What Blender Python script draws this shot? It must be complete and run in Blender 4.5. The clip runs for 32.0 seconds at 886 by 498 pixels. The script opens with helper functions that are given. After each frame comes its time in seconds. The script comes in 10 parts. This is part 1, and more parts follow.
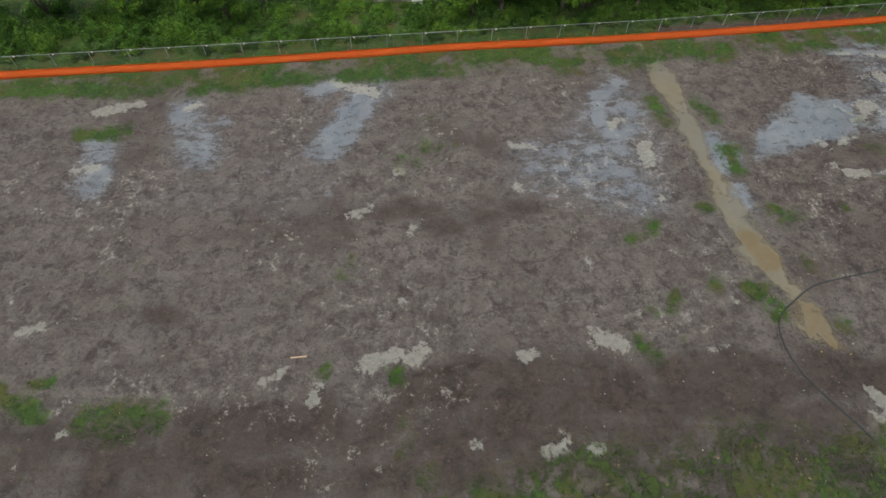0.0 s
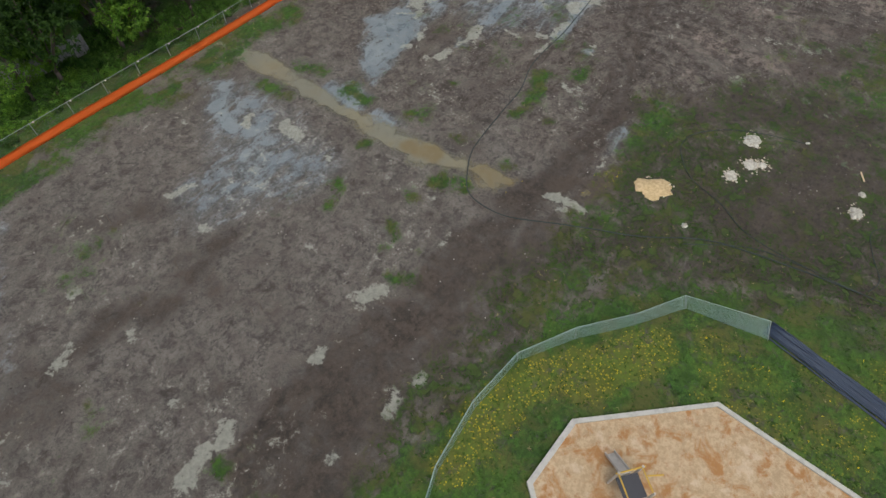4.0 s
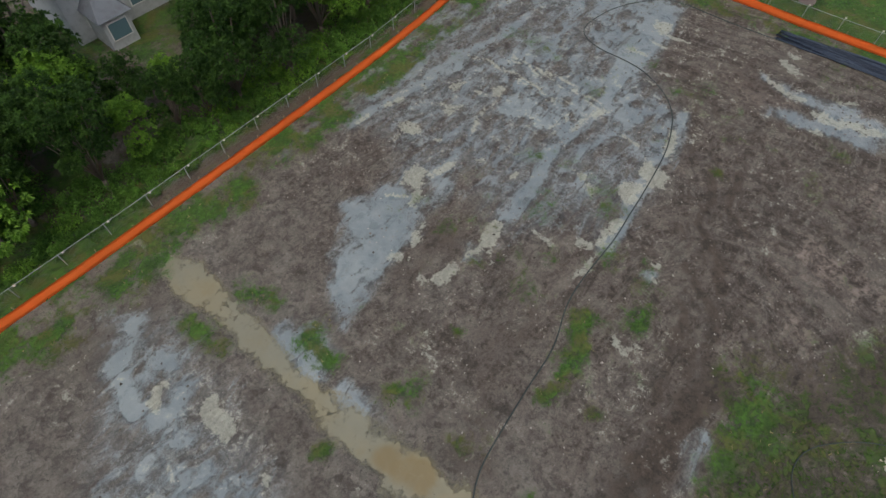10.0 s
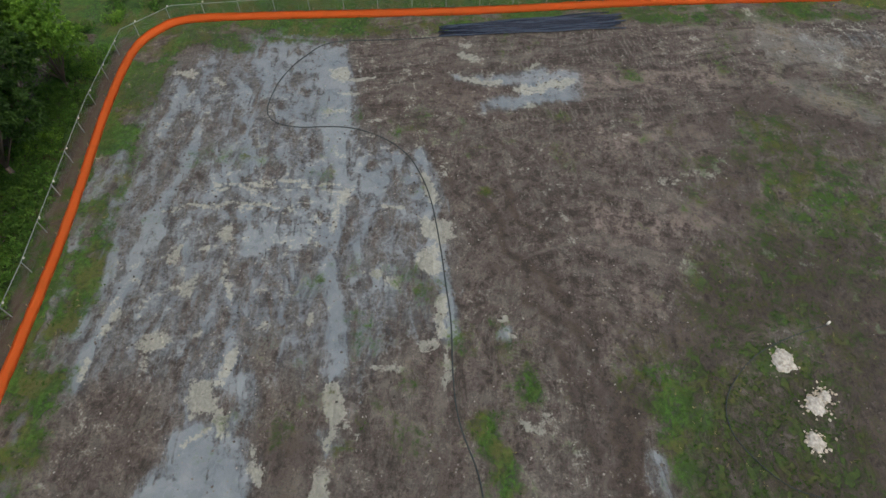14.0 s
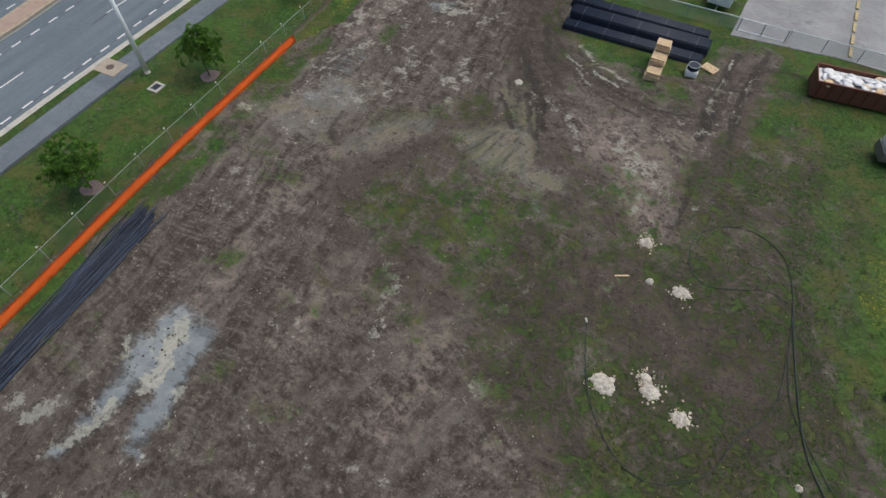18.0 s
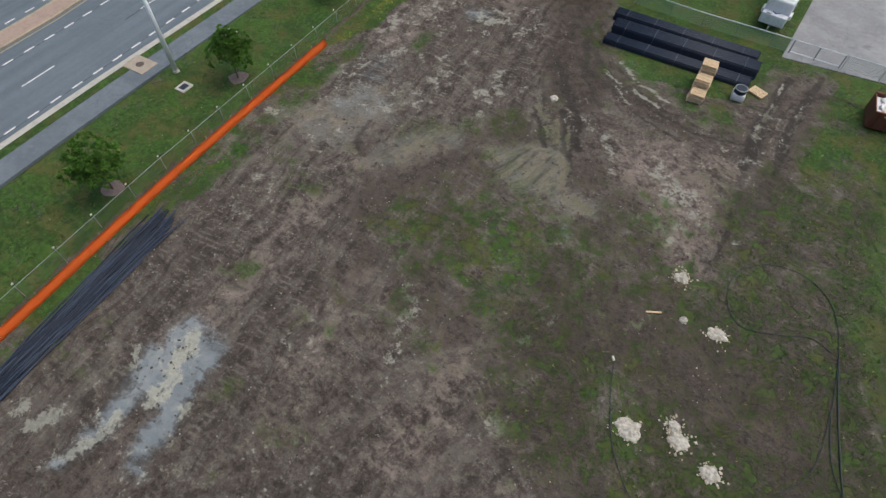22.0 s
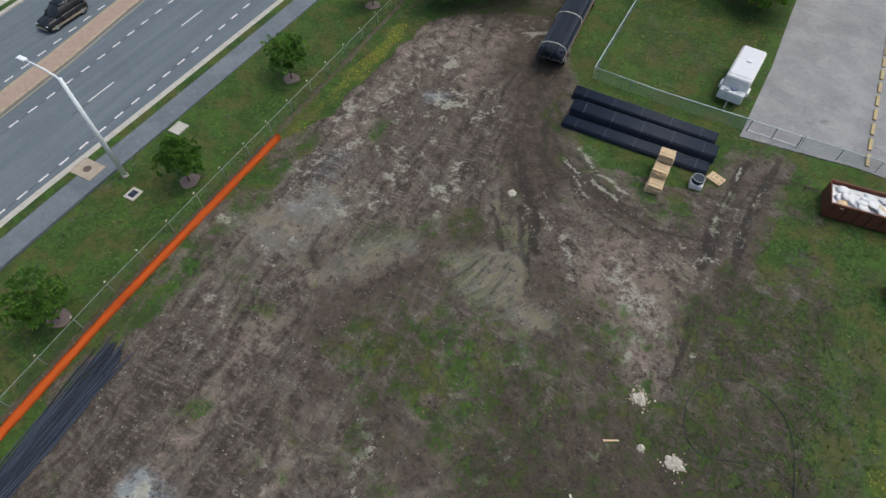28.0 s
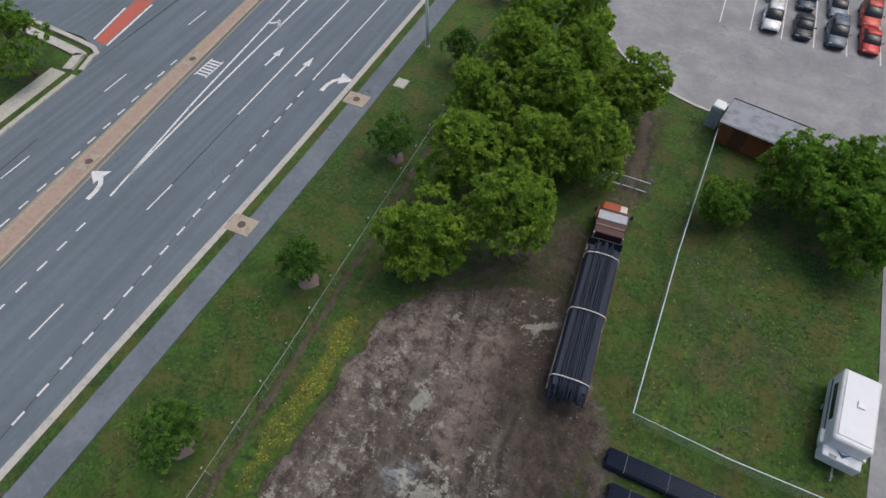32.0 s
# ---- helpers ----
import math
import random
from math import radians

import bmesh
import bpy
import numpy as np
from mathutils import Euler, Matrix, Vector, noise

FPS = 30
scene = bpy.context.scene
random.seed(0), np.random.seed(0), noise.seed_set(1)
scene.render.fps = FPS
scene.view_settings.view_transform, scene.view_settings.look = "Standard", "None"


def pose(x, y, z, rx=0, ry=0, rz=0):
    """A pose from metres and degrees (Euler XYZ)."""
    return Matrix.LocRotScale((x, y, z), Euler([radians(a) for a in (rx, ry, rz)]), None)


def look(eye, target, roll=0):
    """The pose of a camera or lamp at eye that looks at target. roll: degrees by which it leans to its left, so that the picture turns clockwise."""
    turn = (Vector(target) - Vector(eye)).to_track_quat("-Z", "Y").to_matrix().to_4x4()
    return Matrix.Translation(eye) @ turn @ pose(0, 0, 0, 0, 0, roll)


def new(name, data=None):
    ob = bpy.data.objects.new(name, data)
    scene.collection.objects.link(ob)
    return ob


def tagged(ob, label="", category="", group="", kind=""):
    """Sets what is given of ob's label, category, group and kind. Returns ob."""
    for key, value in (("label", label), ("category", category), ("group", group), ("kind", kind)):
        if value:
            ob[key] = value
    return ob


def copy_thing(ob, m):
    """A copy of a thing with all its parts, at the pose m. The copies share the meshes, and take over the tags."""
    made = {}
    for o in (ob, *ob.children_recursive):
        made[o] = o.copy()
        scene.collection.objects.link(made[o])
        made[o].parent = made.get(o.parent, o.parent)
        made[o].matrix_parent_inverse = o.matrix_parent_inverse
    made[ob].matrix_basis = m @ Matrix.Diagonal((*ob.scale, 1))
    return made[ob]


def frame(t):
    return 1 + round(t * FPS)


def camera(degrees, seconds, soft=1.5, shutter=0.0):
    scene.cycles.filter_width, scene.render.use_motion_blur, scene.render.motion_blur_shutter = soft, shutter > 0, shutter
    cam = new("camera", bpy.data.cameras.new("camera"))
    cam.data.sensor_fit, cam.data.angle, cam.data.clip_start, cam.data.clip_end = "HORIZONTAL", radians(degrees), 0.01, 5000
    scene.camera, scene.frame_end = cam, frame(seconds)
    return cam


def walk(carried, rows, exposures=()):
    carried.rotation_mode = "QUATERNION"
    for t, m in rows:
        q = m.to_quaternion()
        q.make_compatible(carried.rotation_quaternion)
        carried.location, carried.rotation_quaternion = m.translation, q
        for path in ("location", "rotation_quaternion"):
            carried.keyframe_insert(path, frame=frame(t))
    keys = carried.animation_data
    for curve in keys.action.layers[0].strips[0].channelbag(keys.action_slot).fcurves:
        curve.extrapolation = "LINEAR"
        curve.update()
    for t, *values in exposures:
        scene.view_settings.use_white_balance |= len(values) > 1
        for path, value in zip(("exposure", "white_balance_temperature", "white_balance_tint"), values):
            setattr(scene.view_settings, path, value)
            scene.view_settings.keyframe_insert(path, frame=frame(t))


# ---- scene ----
cam = camera(76.7, 32.0, 1.5)
PATH = [
    (0, (0.238, -0.091, 28.329), (0.269, 1.055, 26.691), 1.3),
    (0.5, (0.276, -0.065, 28.777), (0.583, 1.03, 27.131), 0.9),
    (1, (0.411, -0.181, 29.057), (0.973, 0.804, 27.41), 0.7),
    (1.5, (0.498, -0.319, 29.199), (1.283, 0.506, 27.554), 0.7),
    (2, (0.541, -0.545, 29.197), (1.354, 0.254, 27.553), 0.7),
    (2.5, (0.524, -0.683, 29.222), (1.342, 0.11, 27.579), 0.7),
    (3, (0.56, -0.925, 29.113), (1.381, -0.136, 27.469), 0.5),
    (3.5, (0.66, -1.057, 29.02), (1.485, -0.274, 27.375), 0.6),
    (5.5, (2.341, -0.044, 28.722), (3.162, 0.726, 27.069), 0.7),
    (6, (3.194, 0.78, 28.639), (4.012, 1.548, 26.983), 0.8),
    (6.5, (4.187, 1.787, 28.527), (5.002, 2.553, 26.868), 0.9),
    (7, (5.438, 3.011, 28.447), (6.248, 3.777, 26.786), 1.0),
    (7.5, (6.957, 4.421, 28.293), (7.762, 5.188, 26.631), 0.9),
    (8, (8.684, 6.063, 28.054), (9.486, 6.83, 26.39), 1.2),
    (8.5, (10.725, 7.978, 27.981), (11.518, 8.742, 26.311), 1.3),
    (9, (12.923, 10.145, 27.945), (13.714, 10.91, 26.275), 1.8),
    (9.5, (15.121, 12.167, 28.163), (15.907, 12.948, 26.498), 1.5),
    (10, (17.4, 14.297, 28.398), (18.174, 15.077, 26.727), 1.2),
    (10.5, (19.281, 16.179, 28.361), (20.056, 16.962, 26.692), 1.2),
    (11, (21.011, 17.836, 28.37), (21.87, 18.554, 26.712), 1.3),
    (11.5, (22.368, 19.013, 28.456), (23.358, 19.555, 26.805), 1.2),
    (12, (22.854, 19.571, 28.325), (23.945, 19.893, 26.681), 1.0),
    (12.5, (23.127, 19.941, 27.925), (24.257, 20.089, 26.281), 1.5),
    (13, (23.424, 20.07, 27.582), (24.563, 20.143, 25.939), 1.2),
    (13.5, (23.754, 20.097, 27.511), (24.895, 20.187, 25.871), 0.7),
    (15.5, (27.657, 20.569, 27.843), (28.81, 20.629, 26.21), 1.1),
    (16, (29.63, 20.663, 28.149), (30.773, 20.552, 26.512), 1.2),
    (16.2, (30.549, 20.555, 28.265), (31.653, 20.301, 26.617), 1.8),
    (16.5, (31.871, 20.394, 28.496), (32.933, 19.96, 26.857), 0.8),
    (16.9, (33.66, 20.105, 28.816), (34.562, 19.392, 27.18), 0.8),
    (17, (34.259, 20.002, 28.82), (35.124, 19.247, 27.182), 0.8),
    (17.5, (36.741, 19.185, 29.074), (37.476, 18.308, 27.433), 1.1),
    (18, (38.972, 18.014, 29.24), (39.6, 17.04, 27.61), 1.2),
    (18.5, (40.496, 16.931, 29.365), (41.128, 15.959, 27.736), 1.2),
    (19, (41.099, 16.409, 29.339), (41.739, 15.458, 27.7), 1.1),
    (19.5, (41.212, 16.143, 29.285), (41.872, 15.196, 27.652), 0.9),
    (20, (41.168, 16.01, 29.213), (41.841, 15.069, 27.582), 0.8),
    (20.5, (41.061, 16.056, 29.138), (41.739, 15.116, 27.508), 1.0),
    (21, (40.824, 16.137, 29.052), (41.509, 15.2, 27.423), 1.1),
    (21.5, (40.493, 16.264, 28.999), (41.183, 15.333, 27.369), 1.0),
    (22, (40.158, 16.361, 28.827), (40.851, 15.436, 27.195), 1.1),
    (22.5, (39.832, 16.463, 28.846), (40.528, 15.544, 27.212), 1.0),
    (23, (39.471, 16.539, 29.012), (40.169, 15.627, 27.374), 0.9),
    (23.5, (39.198, 16.683, 29.804), (39.895, 15.776, 28.164), 0.9),
    (24, (38.8, 16.919, 31.243), (39.499, 16.009, 29.605), 1.2),
    (24.5, (38.414, 16.945, 32.164), (39.115, 16.034, 30.528), 1.1),
    (26.5, (38.943, 15.189, 33.139), (39.624, 14.27, 31.498), 0.9),
    (27, (39.827, 13.668, 33.129), (40.5, 12.746, 31.486), 0.8),
    (27.5, (41.081, 11.794, 33.157), (41.742, 10.865, 31.513), 0.8),
    (28, (42.676, 9.444, 33.119), (43.323, 8.509, 31.474), 0.8),
    (28.5, (44.205, 6.94, 32.693), (44.859, 5.98, 31.065), 0.6),
    (29, (46.171, 4.104, 32.675), (46.82, 3.126, 31.055), 0.7),
    (29.5, (48.168, 0.728, 32.952), (48.823, -0.253, 31.337), 0.3),
    (30, (50.46, -2.572, 33.148), (51.112, -3.567, 31.541), 0.5),
    (30.5, (52.774, -5.995, 33.335), (53.423, -7.001, 31.733), 0.6),
    (31, (54.989, -9.764, 33.655), (55.638, -10.763, 32.048), 0.4),
    (31.3, (56.361, -11.97, 33.943), (57.009, -12.977, 32.341), 0.3),
    (31.5, (57.249, -13.336, 34.053), (57.894, -14.357, 32.459), 0.6),
    (32, (59.037, -16.265, 34.473), (59.663, -17.269, 32.861), 0.5),
]
EXPOSURES = [(0, -0.04, 6450, 8), (2, -0.14, 6350, 5), (8, -0.12, 6350, 4), (12, -0.1, 6400, 6), (17, -0.12, 6400, 7), (20, -0.06, 6400, 7), (30, -0.1, 6350, 6), (31, -0.08, 6350, 6), (32, -0.21, 6350, 10)]
walk(cam, [(t, look(eye, target, roll)) for t, eye, target, roll in PATH], EXPOSURES)

# ---- light ----
world = bpy.data.worlds.new("overcast_sky")
scene.world = world
world.use_nodes = True
wn = world.node_tree.nodes
sky = wn.new("ShaderNodeTexSky")
sky.sky_type, sky.sun_disc = "NISHITA", False
sky.sun_elevation, sky.sun_rotation = radians(66), radians(218)
sky.air_density, sky.dust_density, sky.ozone_density = 1.0, 6.0, 1.0
wn["Background"].inputs["Strength"].default_value = 0.14
world.node_tree.links.new(sky.outputs[0], wn["Background"].inputs["Color"])
sun = new("sun", bpy.data.lights.new("sun", "SUN"))
sun.data.energy, sun.data.angle, sun.data.color = 0.8, radians(60), (0.985, 0.99, 0.93)
sun.matrix_world = look((-22, -28, 80), (0, 0, 0))
scene.view_settings.exposure = 0.0


# ---- node helpers ----
class Mat:
    """A material and short calls to add nodes to it."""

    def __init__(self, name, rough=0.9, metal=0.0, spec=0.3):
        self.m = bpy.data.materials.new(name)
        self.m.use_nodes = True
        self.t = self.m.node_tree
        self.b = self.t.nodes["Principled BSDF"]
        self.b.inputs["Roughness"].default_value = rough
        self.b.inputs["Metallic"].default_value = metal
        self.b.inputs["Specular IOR Level"].default_value = spec
        self.co = None

    def node(self, kind, **kw):
        n = self.t.nodes.new(kind)
        for k, v in kw.items():
            setattr(n, k, v)
        return n

    def put(self, value, socket):
        if hasattr(value, "node"):
            self.t.links.new(value, socket)
        elif isinstance(value, (tuple, list)) and len(value) == 3 and socket.type == "RGBA":
            socket.default_value = (*value, 1)
        else:
            socket.default_value = value

    def pos(self):
        if self.co is None:
            self.co = self.node("ShaderNodeNewGeometry").outputs["Position"]
        return self.co

    def noise(self, scale, detail=3.0, rough=0.55, co=None, dist=0.0):
        n = self.node("ShaderNodeTexNoise")
        n.inputs["Scale"].default_value, n.inputs["Detail"].default_value = scale, detail
        n.inputs["Roughness"].default_value, n.inputs["Distortion"].default_value = rough, dist
        self.put(co or self.pos(), n.inputs["Vector"])
        return n.outputs["Fac"]

    def voronoi(self, scale, feature="F1", co=None, out="Distance", rand=1.0):
        n = self.node("ShaderNodeTexVoronoi", feature=feature)
        n.inputs["Scale"].default_value = scale
        n.inputs["Randomness"].default_value = rand
        self.put(co or self.pos(), n.inputs["Vector"])
        return n.outputs[out]

    def stretch(self, sx, sy, sz, turn=0.0):
        n = self.node("ShaderNodeMapping")
        n.inputs["Scale"].default_value = (sx, sy, sz)
        n.inputs["Rotation"].default_value = (0, 0, radians(turn))
        self.put(self.pos(), n.inputs["Vector"])
        return n.outputs[0]

    def drawn_out(self, along_m, across_m, deg):
        """Position drawn out along a bearing, for streaks of the given size."""
        n = self.node("ShaderNodeMapping", vector_type="TEXTURE")
        n.inputs["Scale"].default_value = (along_m, across_m, 1.0)
        n.inputs["Rotation"].default_value = (0, 0, radians(deg))
        self.put(self.pos(), n.inputs["Vector"])
        return n.outputs[0]

    def noise_bent(self, scale, amount):
        """Position pushed about by noise, so that lines drawn on it wander."""
        n = self.node("ShaderNodeTexNoise")
        n.inputs["Scale"].default_value, n.inputs["Detail"].default_value = scale, 4.0
        self.put(self.pos(), n.inputs["Vector"])
        v = self.node("ShaderNodeVectorMath", operation="MULTIPLY_ADD")
        self.put(n.outputs["Color"], v.inputs[0])
        v.inputs[1].default_value = (amount, amount, 0)
        self.put(self.pos(), v.inputs[2])
        return v.outputs[0]

    def math(self, op, a, b=0.0, c=0.0):
        n = self.node("ShaderNodeMath", operation=op)
        for v, s in zip((a, b, c), n.inputs):
            self.put(v, s)
        return n.outputs[0]

    def step(self, v, lo, hi, a=0.0, b=1.0):
        n = self.node("ShaderNodeMapRange", interpolation_type="SMOOTHSTEP")
        for x, s in zip((v, lo, hi, a, b), list(n.inputs)[:5]):
            self.put(x, s)
        return n.outputs[0]

    def mix(self, f, a, b, blend="MIX"):
        n = self.node("ShaderNodeMix", data_type="RGBA", blend_type=blend)
        self.put(f, n.inputs["Factor"])
        self.put(a, n.inputs[6])
        self.put(b, n.inputs[7])
        return n.outputs[2]

    def attr(self, name):
        n = self.node("ShaderNodeAttribute", attribute_name=name)
        sep = self.node("ShaderNodeSeparateColor")
        self.t.links.new(n.outputs["Color"], sep.inputs[0])
        return sep.outputs[0], sep.outputs[1], sep.outputs[2], n.outputs["Alpha"]

    def rnd(self):
        return self.node("ShaderNodeObjectInfo").outputs["Random"]

    def island(self):
        return self.node("ShaderNodeNewGeometry").outputs["Random Per Island"]

    def done(self, colour, rough=None, bump=None, strength=0.4, dist=0.05):
        self.put(colour, self.b.inputs["Base Color"])
        if rough is not None:
            self.put(rough, self.b.inputs["Roughness"])
        if bump is not None:
            n = self.node("ShaderNodeBump")
            n.inputs["Strength"].default_value, n.inputs["Distance"].default_value = strength, dist
            self.put(bump, n.inputs["Height"])
            self.t.links.new(n.outputs[0], self.b.inputs["Normal"])
        return self.m


def plain(name, colour, rough=0.7, metal=0.0, grime=0.25, scale=3.0, spec=0.4):
    """Paint, plastic or metal with two scales of dirt."""
    m = Mat(name, rough, metal, spec)
    n1, n2 = m.noise(scale, 4), m.noise(scale * 9, 3)
    dirty = tuple(c * 0.55 + 0.03 for c in colour)
    col = m.mix(m.math("MULTIPLY", m.step(n1, 0.42, 0.75), grime * 2), colour, dirty)
    col = m.mix(m.math("MULTIPLY", m.step(n2, 0.45, 0.8), grime), col, tuple(c * 0.7 for c in colour))
    return m.done(col, m.step(n1, 0.2, 0.8, max(rough - 0.1, 0.05), min(rough + 0.12, 1.0)), n2, 0.1, 0.01)


# ---- ground material ----
def ground_material():
    m = Mat("site_soil_and_grass", 0.95, 0, 0.25)
    grass, silt, pale, pool = m.attr("cover")
    dark, flower, rut, mulch = m.attr("cover_b")
    n_big, n_mid = m.noise(0.22, 4, 0.6), m.noise(1.1, 6, 0.68, None, 0.4)
    n_fine, n_grit = m.noise(3.6, 8, 0.78, None, 0.4), m.noise(15.0, 6, 0.75)
    streak = m.noise(1.0, 5, 0.68, m.stretch(0.45, 1.8, 1, 12), 1.2)
    streak_b = m.noise(1.0, 5, 0.68, m.stretch(0.5, 2.0, 1, 75), 1.2)
    clod, crumb = m.voronoi(2.6), m.voronoi(9.0)
    sep = m.node("ShaderNodeSeparateXYZ")
    m.put(m.pos(), sep.inputs[0])
    east = m.step(m.math("ADD", sep.outputs[0], m.math("MULTIPLY", m.math("SUBTRACT", n_big, 0.5), 40.0)), 16.0, 36.0)
    coarse = m.math("MULTIPLY_ADD", east, 0.45, 0.55)
    n_blot = m.noise(0.55, 5, 0.6, None, 0.6)

    def some(v, k):
        return m.math("MULTIPLY", v, m.math("MULTIPLY", coarse, k))

    # bare soil: greyer in the west, browner and rougher in the east; crumbs, creases and dry crust
    mixed = m.math("ADD", m.math("MULTIPLY", n_mid, 0.42), m.math("ADD", m.math("MULTIPLY", n_fine, 0.36), m.math("MULTIPLY", n_grit, 0.22)))
    crease_shade = m.math("ABSOLUTE", m.math("SUBTRACT", m.noise(1.9, 6, 0.7, None, 0.8), 0.5))
    soil = m.mix(m.step(mixed, 0.43, 0.55), (0.108, 0.094, 0.081), (0.24, 0.215, 0.187))
    brown = m.mix(m.step(mixed, 0.43, 0.56), (0.052, 0.039, 0.031), (0.19, 0.154, 0.129))
    soil = m.mix(east, soil, brown)
    soil = m.mix(m.step(n_blot, 0.54, 0.68, 0, 0.38), soil, m.mix(n_fine, (0.044, 0.037, 0.03), (0.113, 0.097, 0.081)))
    soil = m.mix(m.step(n_blot, 0.34, 0.46, 0.45, 0), soil, (0.202, 0.182, 0.153))
    soil = m.mix(m.step(m.noise(0.9, 4, 0.6, None, 0.3), 0.46, 0.6, 0, 0.55), soil, m.mix(n_fine, (0.118, 0.094, 0.081), (0.222, 0.188, 0.165)))
    clump = m.noise(0.8, 5, 0.72, None, 0.9)
    soil = m.mix(m.step(clump, 0.54, 0.64, 0, 0.6), soil, (0.052, 0.043, 0.036))
    soil = m.mix(m.step(clump, 0.36, 0.46, 0.55, 0), soil, (0.208, 0.189, 0.162))
    soil = m.mix(m.step(n_big, 0.42, 0.62, 0, 0.2), soil, (0.099, 0.083, 0.068))
    soil = m.mix(m.math("MULTIPLY", east, m.step(streak, 0.53, 0.62, 0, 0.45)), soil, (0.221, 0.197, 0.167))
    soil = m.mix(m.math("MULTIPLY", east, m.step(streak_b, 0.55, 0.64, 0, 0.45)), soil, (0.057, 0.046, 0.037))
    # shade of creases and low spots is put into the soil colour
    soil = m.mix(some(m.step(crease_shade, 0.0, 0.025, 1, 0), 0.6), soil, (0.039, 0.032, 0.026))
    soil = m.mix(some(m.step(mixed, 0.545, 0.6), 0.75), soil, (0.285, 0.258, 0.219))
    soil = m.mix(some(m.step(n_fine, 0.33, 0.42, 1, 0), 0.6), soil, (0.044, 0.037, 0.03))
    run, cross, flow, murk = m.attr("cover_c")
    lane = m.node("ShaderNodeCombineXYZ")
    m.put(m.math("MULTIPLY", run, 0.22), lane.inputs[0])
    m.put(m.math("MULTIPLY", cross, 1.5), lane.inputs[1])
    wheel_a = m.noise(1.0, 6, 0.72, lane.outputs[0], 0.5)
    wheel_b = m.noise(0.45, 5, 0.6, lane.outputs[0], 0.3)
    soil = m.mix(m.math("MULTIPLY", flow, m.step(wheel_a, 0.51, 0.61, 0, 0.85)), soil, (0.043, 0.034, 0.028))
    soil = m.mix(m.math("MULTIPLY", flow, m.step(wheel_a, 0.36, 0.47, 0.65, 0)), soil, (0.206, 0.178, 0.15))
    soil = m.mix(m.math("MULTIPLY", flow, m.step(wheel_b, 0.5, 0.64, 0, 0.75)), soil, (0.062, 0.05, 0.041))
    soil = m.mix(m.math("MULTIPLY", flow, m.step(m.math("ADD", wheel_b, m.math("MULTIPLY", n_fine, 0.6)), 0.6, 0.78, 0.55, 0)), soil, (0.242, 0.215, 0.184))
    spot = m.math("MULTIPLY", m.step(clod, 0.0, 0.2, 1, 0), m.step(m.math("ADD", n_fine, m.math("MULTIPLY", east, 0.06)), 0.53, 0.62))
    soil = m.mix(m.math("MULTIPLY", spot, 0.8), soil, (0.374, 0.35, 0.301))
    pebble = m.math("MULTIPLY", m.step(crumb, 0.0, 0.2, 1, 0), m.step(n_mid, 0.5, 0.6))
    soil = m.mix(some(pebble, 0.6), soil, (0.354, 0.335, 0.296))
    n_chip = m.noise(5.5, 4, 0.62, None, 0.3)
    soil = m.mix(m.math("MULTIPLY", m.math("SUBTRACT", 1.0, east), m.step(n_chip, 0.36, 0.44, 0.2, 0)), soil, (0.06, 0.05, 0.043))
    soil = m.mix(m.math("MULTIPLY", m.math("SUBTRACT", 1.0, east), m.step(n_chip, 0.58, 0.66, 0, 0.25)), soil, (0.27, 0.25, 0.22))
    soil = m.mix(m.math("MULTIPLY", m.math("MULTIPLY", east, m.step(clump, 0.38, 0.52, 1, 0)), m.step(n_chip, 0.55, 0.64, 0, 0.55)), soil, (0.34, 0.3, 0.265))
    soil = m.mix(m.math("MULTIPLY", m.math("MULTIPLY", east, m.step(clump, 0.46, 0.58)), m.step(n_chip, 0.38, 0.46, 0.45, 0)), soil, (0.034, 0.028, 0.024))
    lug = m.step(m.math("SINE", m.math("MULTIPLY", run, 17.0)), 0.0, 0.7)
    lug = m.math("MULTIPLY", m.math("MULTIPLY", lug, east), m.math("MULTIPLY", flow, m.math("MULTIPLY", m.step(wheel_b, 0.53, 0.57), m.step(n_mid, 0.47, 0.56))))
    soil = m.mix(m.math("MULTIPLY", lug, 0.65), soil, (0.255, 0.225, 0.2))
    e1 = m.math("MULTIPLY", m.math("SUBTRACT", n_fine, 0.5), 1.5)
    e2 = m.math("MULTIPLY", m.math("SUBTRACT", n_mid, 0.5), 1.9)
    e3 = m.math("MULTIPLY", m.math("SUBTRACT", n_grit, 0.5), 0.5)
    e4 = m.math("MULTIPLY", m.math("SUBTRACT", n_blot, 0.5), 1.6)
    smooth_edge = m.math("ADD", m.math("MULTIPLY", e2, 0.9), m.math("ADD", m.math("MULTIPLY", e1, 0.9), m.math("MULTIPLY", e3, 0.8)))
    edge = m.math("ADD", m.math("ADD", e1, e2), m.math("ADD", e3, m.math("MULTIPLY", e4, 0.5)))

    def mask(v, lo=0.35, hi=0.6, k=1.0, e=None):
        on = m.step(v, 0.02, 0.12)
        return m.math("MULTIPLY", on, m.step(m.math("ADD", v, m.math("MULTIPLY", e or edge, k)), lo, hi))

    dry = m.attr("cover_d")[0]
    k_dry = mask(dry, 0.15, 0.9, 0.9)
    soil = m.mix(m.math("MULTIPLY", k_dry, 0.8), soil, m.mix(m.step(mixed, 0.42, 0.57), (0.15, 0.117, 0.1), (0.33, 0.268, 0.23)))
    k_dark = mask(dark, 0.2, 0.82, 0.9)
    col = m.mix(m.math("MULTIPLY", k_dark, 0.88), soil, m.mix(m.step(mixed, 0.42, 0.58), (0.032, 0.023, 0.016), (0.106, 0.079, 0.06)))
    k_mulch = mask(mulch, 0.3, 0.7, 0.8)
